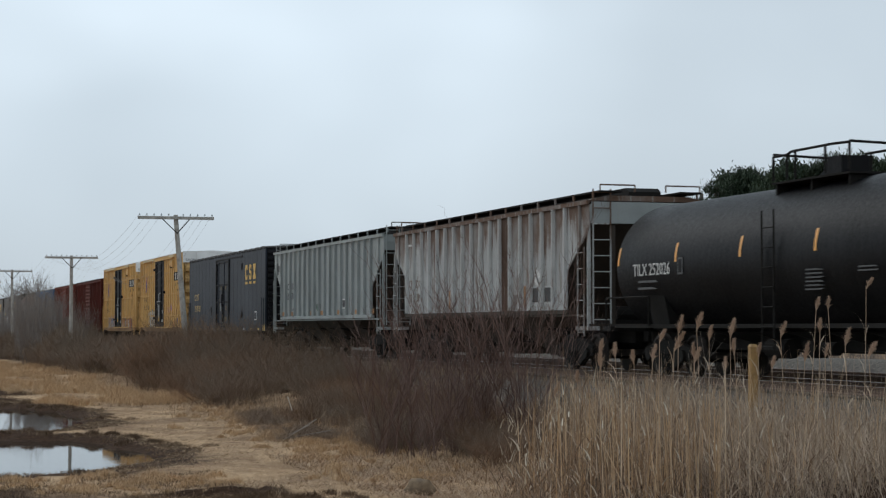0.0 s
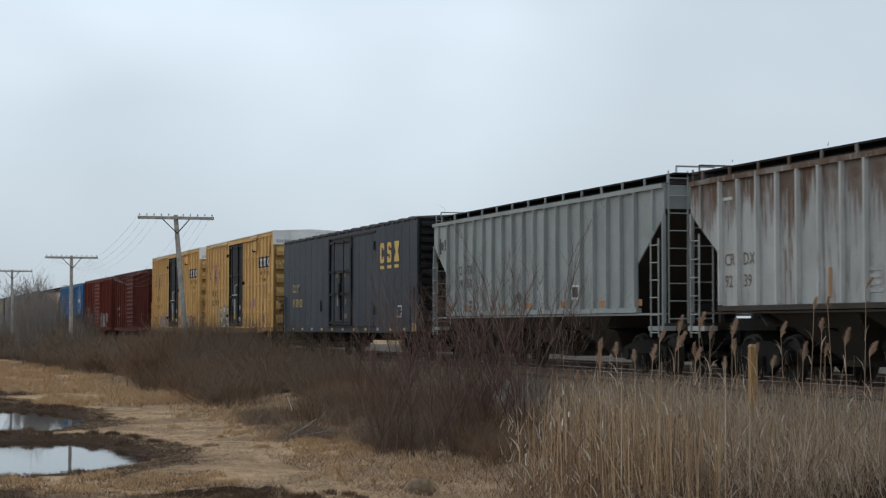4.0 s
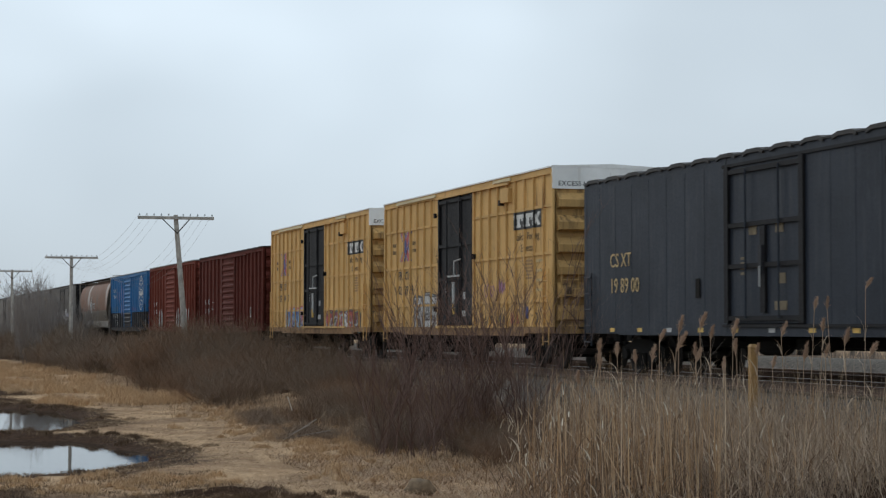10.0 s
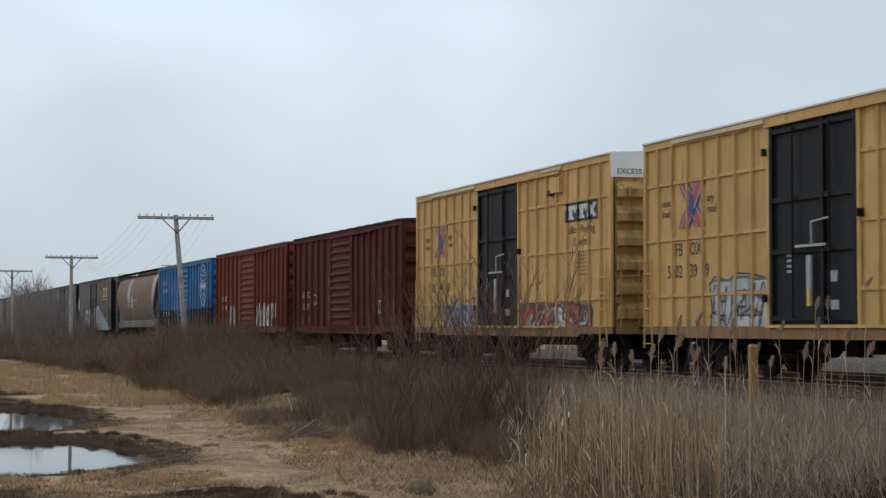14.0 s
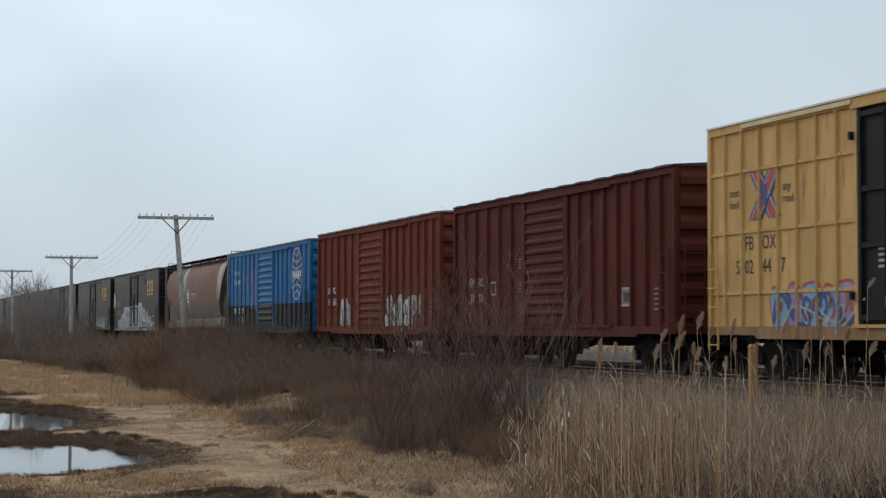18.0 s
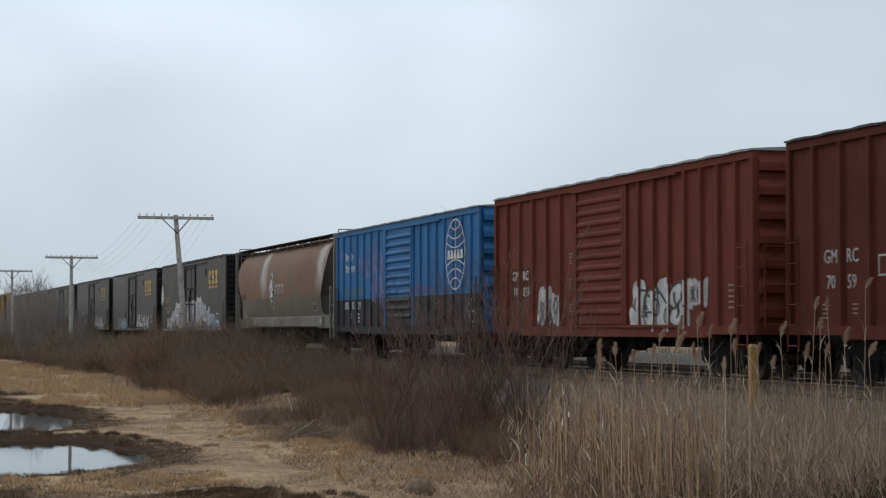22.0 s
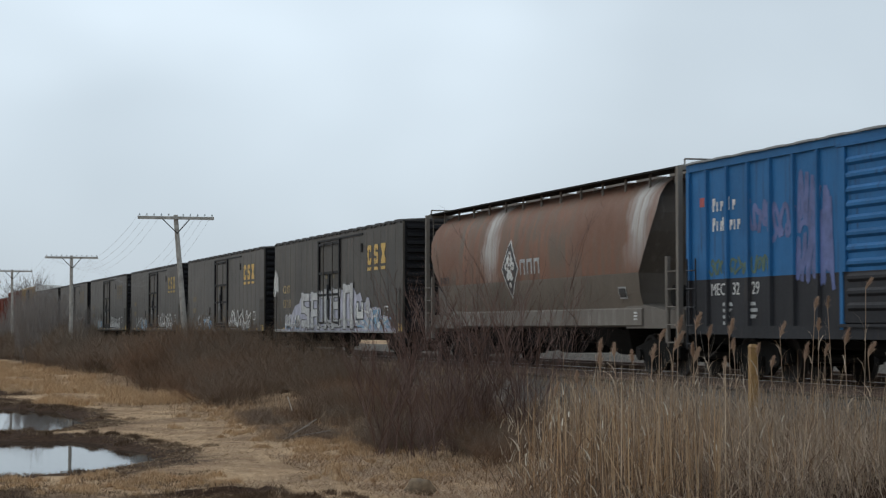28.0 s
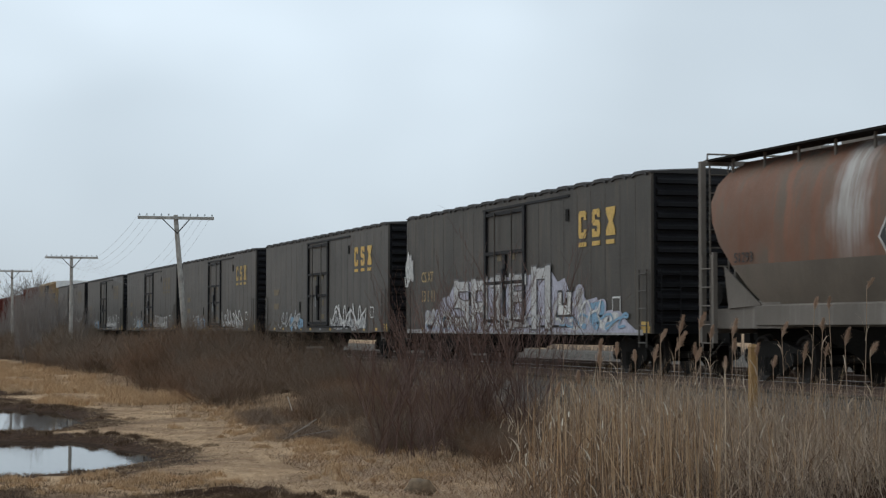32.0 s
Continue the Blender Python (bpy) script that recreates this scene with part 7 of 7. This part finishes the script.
tussocks("near_clumps", cx, cy, r.uniform(0.10, 0.20, len(cx)), 140, (0.003, 0.006), TUFT, "tan grass clumps on the near puddle bank", 36, 0.8)
cx, cy = 4.3 + 2.6 * r.random(34), 25.6 + 1.6 * r.random(34)
tussocks("edge_sedge", cx, cy, r.uniform(0.12, 0.22, 34), 150, (0.003, 0.007), SEDGE, "dark brown sedge tussocks at the near edge of the path", 37, 0.8)
tuft_field("brush_grass", 3500, lambda r, n: 9.9 + 2.0 * r.random(n), lambda r, n: 36 + 84 * r.random(n) ** 1.3, (0.25, 0.75), (0.2, 0.8), (0.004, 0.009), "tan grass growing through the foot of the brush", None, 8)
FARGRASS = plant("greyed_far_grass", ((0.19, 0.155, 0.13), (0.25, 0.205, 0.175), (0.14, 0.112, 0.095)), 0.8, None, 0.3)
tuft_field("far_grass", 16000, lambda r, n: 27.5 + 14 * r.random(n), lambda r, n: 25 + 75 * r.random(n), (0.5, 1.3), (0.1, 0.5), (0.010, 0.022), "pale dry reeds in the field beyond the line", FARGRASS, 6)


# ---- brush ----
def bush_mesh(name, mat, seed, stems, tall, wide, width, upright=0.55, twigs=5, split=False, tip=None):
    r = np.random.default_rng(seed)
    base = np.stack([r.normal(0, wide * 0.22, stems), r.normal(0, wide * 0.22, stems), np.zeros(stems) - 0.05], 1)
    az = r.uniform(0, 2 * np.pi, stems)
    ld = upright * r.random(stems) ** 0.7 + 0.03
    ln = tall * r.uniform(0.6, 1.0, stems) * (1 - 0.22 * ld)
    k = 5
    t = np.linspace(0, 1, k)[None, :, None]
    out = np.stack([np.cos(az), np.sin(az), np.zeros(stems)], 1)[:, None, :]
    wob = r.normal(0, 0.035, (stems, k, 3)) * tall * t
    P = base[:, None, :] + ln[:, None, None] * (out * ld[:, None, None] * t + np.array([0, 0, 1.0]) * t * (1 - 0.25 * ld[:, None, None] * t)) + wob
    W = width * (1 - 0.75 * np.linspace(0, 1, k))[None, :] * np.ones((stems, 1))
    allP, allW = [P], [W]
    for j in range(twigs):
        f = r.uniform(0.25, 0.95, stems)
        seg = np.minimum((f * (k - 1)).astype(int), k - 2)
        fr = (f * (k - 1) - seg)[:, None]
        idx = np.arange(stems)
        b = P[idx, seg] * (1 - fr) + P[idx, seg + 1] * fr
        a2 = r.uniform(0, 2 * np.pi, stems)
        l2 = tall * r.uniform(0.08, 0.26, stems)
        o2 = np.stack([np.cos(a2), np.sin(a2), np.zeros(stems)], 1)[:, None, :]
        t2 = np.linspace(0, 1, k)[None, :, None]
        Q = b[:, None, :] + l2[:, None, None] * (o2 * t2 * r.uniform(0.3, 0.9, stems)[:, None, None] + np.array([0, 0, 1.0]) * (t2 ** 1.2) * 0.8)
        allP.append(Q)
        allW.append(width * (0.5 if tip else 0.55) * (1 - 0.6 * np.linspace(0, 1, k))[None, :] * np.ones((stems, 1)))
    if split:
        return strips("branchwork", allP[0], allW[0], mat, r), strips("twig_mass", np.concatenate(allP[1:]), np.concatenate(allW[1:]), mat, r)
    return strips(name, np.concatenate(allP), np.concatenate(allW), mat, r, None, tip, stems)


BRUSH = [bush_mesh("brush", TWIG, 100 + i, 130, 1.0, 0.9, 0.0024, 1.1, 24, False, TIP) for i in range(4)]
BRUSH_GREY = [bush_mesh("brush", GREYTWIG, 110 + i, 120, 1.0, 1.0, 0.0024, 1.15, 22, False, GREYTIP) for i in range(3)]
BRUSH_RUST = [bush_mesh("brush", RUSTTWIG, 130 + i, 130, 1.0, 0.9, 0.0022, 0.95, 24, False, RUSTTIP) for i in range(3)]
SAPLINGS = [bush_mesh("sapling", HAZETWIG, 125 + i, 60, 1.0, 0.6, 0.0042, 0.8, 26, True) for i in range(3)]
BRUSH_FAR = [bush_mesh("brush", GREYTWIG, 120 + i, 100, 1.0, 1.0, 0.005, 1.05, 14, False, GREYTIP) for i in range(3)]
rb = random.Random(8)
CLUMPS = [(10.9 + 2.9 * rb.random(), 38 + 140 * rb.random() ** 1.4, rb.uniform(0.62, 1.16), rb.random() < 0.35) for _ in range(62)]
for i in range(62 * 4):
    cx, cy, up, grey = CLUMPS[i // 4]
    yy = max(37.0, cy + rb.gauss(0, 0.9 + 0.02 * (cy - 38)))
    xx = min(14.1, max(10.6, cx + rb.gauss(0, 0.45)))
    depth_in = (xx - 10.6) / 3.5
    full = 0.95 if yy < 47 else 0.95 + 1.35 * (yy - 47) / 14 if yy < 61 else 2.3 + 0.15 * math.sin(yy * 0.37)
    k = full * (0.66 + 0.48 * depth_in ** 0.7) * up * rb.uniform(0.8, 1.12)
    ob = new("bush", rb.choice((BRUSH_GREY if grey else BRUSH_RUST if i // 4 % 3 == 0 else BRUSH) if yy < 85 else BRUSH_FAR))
    ob.matrix_world = pose(xx, yy, float(height(xx, yy)), rb.uniform(-5, 5), rb.uniform(-5, 5), rb.uniform(-25, 25)) @ Matrix.Diagonal((k * rb.uniform(1.0, 1.35), k * 1.1, k, 1))
    tagged(ob, "leafless brown brush beside the railway bank", "bush", "brush along the line")

for i in range(30):
    y0 = 32.5 + 17 * rb.random()
    xx = 9.7 + 0.055 * (y0 - 33) + 1.5 * rb.random()
    ob = new("bush", BRUSH_GREY[i % 3] if i % 3 else BRUSH[i % 4])
    k = rb.uniform(0.55, 1.1)
    ob.matrix_world = pose(xx, y0, float(height(xx, y0)), rb.uniform(-6, 6), rb.uniform(-6, 6), rb.uniform(-25, 25)) @ Matrix.Diagonal((k * 1.2, k * 1.2, k, 1))
    tagged(ob, "low leafless brown brush at the edge of the path", "bush", "low brush")

for i in range(20):
    y0 = 38 + 13 * rb.random()
    xx = 8.7 + 0.06 * (y0 - 38) + 1.0 * rb.random()
    ob = new("bush", BRUSH_GREY[i % 3])
    k = rb.uniform(0.28, 0.55)
    ob.matrix_world = pose(xx, y0, float(height(xx, y0)), rb.uniform(-6, 6), rb.uniform(-6, 6), rb.uniform(-25, 25)) @ Matrix.Diagonal((k * 1.7, k * 1.7, k, 1))
    tagged(ob, "low leafless grey-brown brush at the edge of the path", "bush", "low brush")

def fan_shrub(seed, stems, tall, wide):
    """A shrub of long arching stems that fork upward: the branchwork and, lower down, a mass of fine twigs."""
    r = np.random.default_rng(seed)
    k = 7
    t = np.linspace(0, 1, k)
    up = np.array([0, 0, 1.0])

    def arc(b, az, ln, lean, bow):
        out = np.stack([np.cos(az), np.sin(az), np.zeros(len(az))], 1)[:, None, :]
        side = (lean[:, None] * t[None] + bow[:, None] * (t ** 2)[None])[..., None]
        rise = (t[None] * np.sqrt(np.clip(1 - (0.8 * lean[:, None] * t[None]) ** 2, 0.1, 1)))[..., None]
        return b[:, None, :] + ln[:, None, None] * (out * side + up * rise) + r.normal(0, 0.008, (len(az), k, 3)) * t[None, :, None] * tall

    def fork(P, n, lo, hi, ln, lean):
        i = r.integers(0, len(P), n)
        f = r.uniform(lo, hi, n) * (k - 1)
        j = np.minimum(f.astype(int), k - 2)
        fr = (f - j)[:, None]
        b = P[i, j] * (1 - fr) + P[i, j + 1] * fr
        heading = P[i, -1] - P[i, 0]
        az = np.arctan2(heading[:, 1], heading[:, 0]) + r.normal(0, 1.1, n)
        return arc(b, az, r.uniform(*ln, n) * tall, r.uniform(*lean, n), r.uniform(-0.1, 0.25, n))
    base = np.stack([r.normal(0, wide, stems), r.normal(0, wide, stems), np.full(stems, -0.05)], 1)
    main = arc(base, r.uniform(0, 2 * np.pi, stems), tall * r.uniform(0.55, 1.0, stems), 0.62 * r.random(stems) + 0.04, r.uniform(-0.05, 0.3, stems))
    limbs = fork(main, stems * 5, 0.25, 0.85, (0.16, 0.42), (0.2, 0.7))
    fine = fork(limbs, stems * 24, 0.15, 0.95, (0.06, 0.20), (0.2, 0.8))
    low = fork(main, stems * 20, 0.03, 0.42, (0.06, 0.20), (0.3, 1.1))
    taper = lambda P, w: np.repeat((w * (1 - 0.72 * t))[None], len(P), 0)
    branch = strips("branchwork", np.concatenate([main, limbs]), np.concatenate([taper(main, 0.0092), taper(limbs, 0.0056)]), REDTWIG, r)
    mass = strips("twig_mass", np.concatenate([fine, low]), np.concatenate([taper(fine, 0.0034), taper(low, 0.0032)]), REDTWIG, r)
    return branch, mass


PURPLE = [fan_shrub(140 + i, 13, 3.0, 0.16) for i in range(4)]
for xx, y0, k in ((9.5, 34.6, 1.0), (10.1, 34.0, 1.16), (10.75, 34.3, 1.18), (11.3, 33.9, 1.12), (11.8, 33.3, 1.3), (10.5, 33.4, 0.8), (11.1, 33.1, 0.85), (10.0, 33.2, 0.6), (12.2, 33.5, 1.12), (11.55, 32.9, 0.62)):
    ob = new("shrub")
    for nm, me in zip(("branchwork", "twig_mass"), rb.choice(PURPLE)):
        tw = part(nm, me, REDTWIG, ob)
        if nm == "twig_mass":
            tw["kind"] = "stuff"
    ob.matrix_world = pose(xx, y0, float(height(xx, y0)), rb.uniform(-5, 5), rb.uniform(-5, 5), rb.uniform(0, 360)) @ Matrix.Diagonal((k, k, k, 1))
    tagged(ob, "bare purple-brown shrub with long arching stems", "shrub", "purple shrubs")

for xx, y0, k in ((11.55, 74.2, 2.6), (11.9, 73.6, 2.6), (12.45, 74.0, 3.2), (12.1, 74.6, 3.1), (11.5, 111.5, 2.8), (12.2, 111.0, 2.9), (12.0, 149.6, 2.6), (11.3, 150.0, 2.5)):
    ob = new("bush", BRUSH[int(y0) % 4] if y0 < 80 else BRUSH_FAR[0])
    ob.matrix_world = pose(xx, y0, float(height(xx, y0)), 0, 0, rb.uniform(-25, 25)) @ Matrix.Diagonal((k * 1.05, k * 1.05, k, 1))
    tagged(ob, "leafless brown brush at the foot of a pole", "bush", "brush along the line")

for i in range(16):
    y0 = 29.6 + 4.0 * rb.random()
    xx = 9.9 + 0.30 * (y0 - 29.6) + 1.7 * rb.random()
    ob = new("bush", (BRUSH + BRUSH_GREY)[i % 7])
    k = rb.uniform(0.55, 0.95)
    ob.matrix_world = pose(xx, y0, float(height(xx, y0)), rb.uniform(-6, 6), rb.uniform(-6, 6), rb.uniform(-25, 25)) @ Matrix.Diagonal((k * 1.2, k * 1.2, k, 1))
    tagged(ob, "low leafless brown brush between shrubs and reeds", "bush", "low brush")

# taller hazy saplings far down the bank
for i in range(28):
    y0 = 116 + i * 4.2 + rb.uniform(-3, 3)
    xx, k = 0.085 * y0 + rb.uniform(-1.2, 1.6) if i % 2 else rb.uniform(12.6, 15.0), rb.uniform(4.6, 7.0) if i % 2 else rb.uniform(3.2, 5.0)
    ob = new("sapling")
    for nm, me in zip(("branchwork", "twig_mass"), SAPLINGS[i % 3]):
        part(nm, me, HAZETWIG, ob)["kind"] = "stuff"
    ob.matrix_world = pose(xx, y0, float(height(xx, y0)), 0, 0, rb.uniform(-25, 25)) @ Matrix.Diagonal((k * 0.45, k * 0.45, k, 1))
    tagged(ob, "tall leafless haze-grey sapling beside the railway", "sapling", "saplings along the line")

# pale shrub with a few thin forked branches among the reeds
ob = solo("sapling", bush_mesh("sapling", PALETWIG, 171, 7, 2.35, 0.5, 0.008, 0.42, 4), PALETWIG, "thin pale leafless sapling among the reeds", "shrub")
ob.location = (12.2, 26.9, 0.2)


# ---- tall plumed reeds ----
def plume_mesh(seed):
    r = np.random.default_rng(seed)
    n = 240
    f = r.random(n) ** 0.8
    base = np.stack([np.zeros(n) + 0.02 * f, np.zeros(n), f * 0.22], 1)
    P, W = blades(base, r.uniform(0.06, 0.125, n) * (1.2 - 0.75 * f), r.uniform(0.25, 0.75, n), r.uniform(0.004, 0.009, n), r, 3, 0.8)
    return strips("plume", P, W, PLUME, r)


PLUMES = [plume_mesh(200 + i) for i in range(4)]
STALK = Shape().path([(0, 0, -1.0), (0.008, 0, -0.65), (0.012, 0.003, -0.3), (0, 0, 0.0)], 0.0055, 5).mesh("stem", REED)
SWAY = []


def tall_reed(x, y, tall, lean_deg, seed):
    r = random.Random(seed)
    z = float(height(x, y))
    reed = thing("reed", "tall dry reed with a feathery seed plume", "reed", "plumed reeds", at=pose(x, y, z, 0, lean_deg, 0))
    st = part("stem", STALK, REED, reed, at=(0, 0, tall))
    st.scale = (1, 1, tall)
    pl = part("plume", r.choice(PLUMES), PLUME, reed, "feathery tan seed plume", at=(0, 0, tall - 0.06))
    k = r.uniform(0.75, 1.1)
    pl.scale = (k, k, k * r.uniform(1.0, 1.3))
    pl.rotation_euler = (r.uniform(-0.15, 0.15), r.uniform(-0.25, 0.45), r.uniform(-0.5, 0.5))
    q = np.random.default_rng(seed)
    b = np.stack([np.zeros(3), np.zeros(3), tall * q.uniform(0.35, 0.85, 3)], 1)
    P, W = blades(b, q.uniform(0.25, 0.45, 3), q.uniform(0.5, 0.9, 3), q.uniform(0.006, 0.011, 3), q, 4, 0.9)
    for i in range(3):
        part("leaf", strips("leaf", P[i:i + 1], W[i:i + 1], REEDLEAF, q), REEDLEAF, reed)
    SWAY.append((reed, (x, y, z), lean_deg, r.uniform(0, 6.28), r.uniform(0.5, 1.2)))


REEDS_AT = ((10.6, 24.39, 2.22, 1.4), (11.16, 25.04, 2.25, 1.8), (11.02, 26.69, 1.89, -2.5), (9.9, 23.19, 2.03, 3.7), (11.19, 24.34, 1.93, -1.1), (13.23, 28.34, 1.83, 0.8), (13.14, 27.36, 1.93, 0.8), (12.75, 26.24, 1.68, -1.8), (13.71, 25.92, 2.28, 3.9), (13.52, 25.28, 1.94, 2.9), (14.23, 25.99, 2.26, -2.5), (14.91, 26.33, 2.32, 1.7), (13.67, 23.84, 1.63, -2.8), (11.25, 28.13, 1.64, 0.8), (10.82, 27.34, 1.93, 4.0), (12.2, 26.88, 1.63, 4.4), (11.13, 25.21, 2.02, 3.4), (11.95, 25.27, 1.61, 4.5), (14.09, 27.34, 1.84, -2.2), (12.83, 23.06, 1.88, -1.3), (12.0, 28.52, 1.56, 0.5), (13.0, 26.09, 1.59, -0.6), (12.87, 25.38, 1.48, 0.1), (13.13, 24.32, 1.62, 1.7), (13.45, 25.68, 1.51, 4.2), (14.96, 25.83, 1.93, 4.4), (10.8, 28.21, 1.48, 4.9), (12.3, 26.59, 2.15, -1.7), (10.47, 28.34, 1.3, 4.7))
for i, (x, y, tall, lean) in enumerate(REEDS_AT):
    tall_reed(x, y, tall, lean, 300 + i)


# ---- small things by the line ----
MARKER = plain("faded_orange_paint", (0.33, 0.19, 0.068), 0.7, 0.25, 9.0)
post = thing("marker_post", "faded orange wooden marker post among the reeds", "post")
part("post", Shape().box(14.28, 14.40, 28.9, 29.02, 0.3, 2.08), MARKER, post)
part("cap", Shape().loft([[(14.27, 28.89, 2.08), (14.41, 28.89, 2.08), (14.41, 29.03, 2.08), (14.27, 29.03, 2.08)], [(14.30, 28.92, 2.13), (14.38, 28.92, 2.13), (14.38, 29.0, 2.13), (14.30, 29.0, 2.13)]]), MARKER, post)

STONE = plain("grey_fieldstone", (0.17, 0.115, 0.07), 0.95, 0.4, 9.0)


def boulder(x, y, r, flat, seed, label):
    bm = bmesh.new()
    bmesh.ops.create_icosphere(bm, subdivisions=3, radius=r)
    for v in bm.verts:
        k = 1 + 0.2 * noise.noise(v.co * (1.6 / r) + Vector((seed, 0, 0))) + 0.14 * noise.noise(v.co * (5 / r))
        v.co = Vector((v.co.x * k * 1.15, v.co.y * k, v.co.z * k * flat))
    me = bpy.data.meshes.new("stone")
    bm.to_mesh(me)
    bm.free()
    me.materials.append(STONE)
    me.shade_smooth()
    ob = new("stone", me)
    ob.location = (x, y, float(height(x, y)) + r * flat * 0.35)
    tagged(ob, label, "stone", "stones")


boulder(7.85, 26.6, 0.185, 0.95, 2, "weathered grey fieldstone half sunk in dry grass")
boulder(9.05, 30.4, 0.12, 0.6, 5, "small grey stone on the dry path")

# a snapped pale stick in the brush
STICK = plain("bleached_stick", (0.55, 0.50, 0.44), 0.8, 0.2)
solo("stick", Shape().tube((9.42, 42.1, 0.55), (9.30, 42.0, 0.86), 0.014, 6, 0.010), STICK, "broken bleached stick standing in dry grass", "stick")
fallen = Shape()
for a in ((0.0, 0.0, 0.7, 0.25), (0.2, 0.3, 0.75, 0.35), (0.4, -0.2, 0.6, 0.15)):
    fallen.tube((9.0 + a[0], 38.5 + a[1], 0.15 + a[3]), (8.2 + a[0] * 0.4, 38.2 - a[1], 0.12), 0.009, 5, 0.004)
solo("fallen_branch", fallen, PALETWIG, "thin pale fallen branch at the edge of the brush", "branch")


# ---- trees ----
BARK = plain("grey_brown_bark", (0.11, 0.09, 0.075), 0.9, 0.3, 5.0)
NEEDLE = plant("pine_needles", ((0.030, 0.048, 0.026), (0.045, 0.065, 0.034), (0.022, 0.036, 0.022)))


def pine(x, y, tall, seed):
    r = np.random.default_rng(seed)
    g = float(height(x, y))
    tree = thing("pine_tree", "dark green pine standing beyond the railway", "tree", "pine trees", at=pose(x, y, g, 0, 0, float(r.uniform(0, 360))))
    part("trunk", Shape().path([(0, 0, -0.2), (0.05, 0, tall * 0.4), (0, 0.08, tall * 0.8), (0, 0, tall * 0.98)], tall * 0.012, 7), BARK, tree)
    limbs, Ps, Ws = Shape(), [], []
    for i in range(46):
        f = r.uniform(0.30, 0.99)
        reach = tall * 0.23 * (1 - 0.66 * max(0.0, (f - 0.45) / 0.55)) * r.uniform(0.55, 1.1)
        az = r.uniform(0, 2 * np.pi)
        a = np.array([0, 0, tall * f])
        tip = a + np.array([np.cos(az) * reach, np.sin(az) * reach, reach * r.uniform(0.05, 0.5)])
        limbs.tube(a, tip, tall * 0.0045, 4, tall * 0.0015)
        m = 420
        t = r.uniform(0.35, 1.05, m)[:, None]
        c = a + (tip - a) * t + r.normal(0, 0.055, (m, 3)) * tall * np.array([0.55, 0.55, 0.38])
        P, W = blades(c, r.uniform(0.14, 0.34, m), r.uniform(0.2, 1.0, m), r.uniform(0.045, 0.085, m), r, 3, 0.4)
        Ps.append(P)
        Ws.append(W)
    part("branchwork", limbs, BARK, tree)
    part("crown", strips("crown", np.concatenate(Ps), np.concatenate(Ws), NEEDLE, r), NEEDLE, tree, "dark green clumps of needles")


PINES = ((53.9, 116.3, 11.0), (55.7, 117.8, 11.6), (57.7, 119.3, 12.1), (59.8, 120.7, 12.5), (58.9, 115.8, 12.6), (61.1, 117.2, 12.7), (63.4, 118.6, 12.9), (62.0, 113.8, 13.0), (64.4, 115.1, 13.1), (66.8, 116.5, 13.1), (69.3, 117.8, 13.2))
for i, (px, py, tall) in enumerate(PINES):
    pine(px, py, tall, 400 + i)


def bare_tree(x, y, tall, seed):
    r = np.random.default_rng(seed)
    g = float(height(x, y))
    tree = thing("bare_tree", "leafless hazy grey tree far down the line", "tree", "bare trees", at=pose(x, y, g))
    part("trunk", Shape().path([(0, 0, -0.2), (0.1, 0, tall * 0.3), (0, 0.1, tall * 0.62)], tall * 0.014, 6), BARK, tree)
    limbs = Shape()
    for i in range(26):
        f = r.uniform(0.2, 0.62)
        az, up = r.uniform(0, 2 * np.pi), r.uniform(0.5, 1.4)
        ln = tall * r.uniform(0.2, 0.36)
        d = np.array([np.cos(az), np.sin(az), up])
        d /= np.linalg.norm(d)
        a = np.array([0, 0, tall * f])
        b = a + d * ln
        limbs.tube(a, b, tall * 0.005, 4, tall * 0.002)
        for k in range(5):
            d2 = d + r.normal(0, 0.45, 3)
            c = a + d * ln * r.uniform(0.4, 1.0)
            limbs.tube(c, c + d2 * ln * 0.4, tall * 0.0022, 3, tall * 0.001)
    part("branchwork", limbs, BARK, tree)


for i, (px, py, tall) in enumerate(((24.6, 310, 9.6), (25.6, 301, 10.4), (26.5, 296, 10.0), (24.8, 322, 9.4), (26.8, 304, 9.0))):
    bare_tree(px, py, tall, 500 + i)


# ---- what moves ----
def motions():
    for car, y in TRAIN:
        walk(car, [(t, pose(LINE, y - gone(t), RAIL)) for t in TIMES])
    for w, dy in WHEELS:
        walk(w, [(i * 0.1, pose(0, dy, 0.457, math.degrees(gone(i * 0.1) / 0.457))) for i in range(321)])
    for reed, (x, y, z), lean, phase, much in SWAY:
        walk(reed, [(t, pose(x, y, z, 0.5 * much * math.sin(1.1 * t + phase * 2), lean + much * math.sin(0.9 * t + phase) * (0.6 + 0.4 * math.sin(0.31 * t + phase)), 0)) for t in [i * 0.8 for i in range(41)]])


motions()
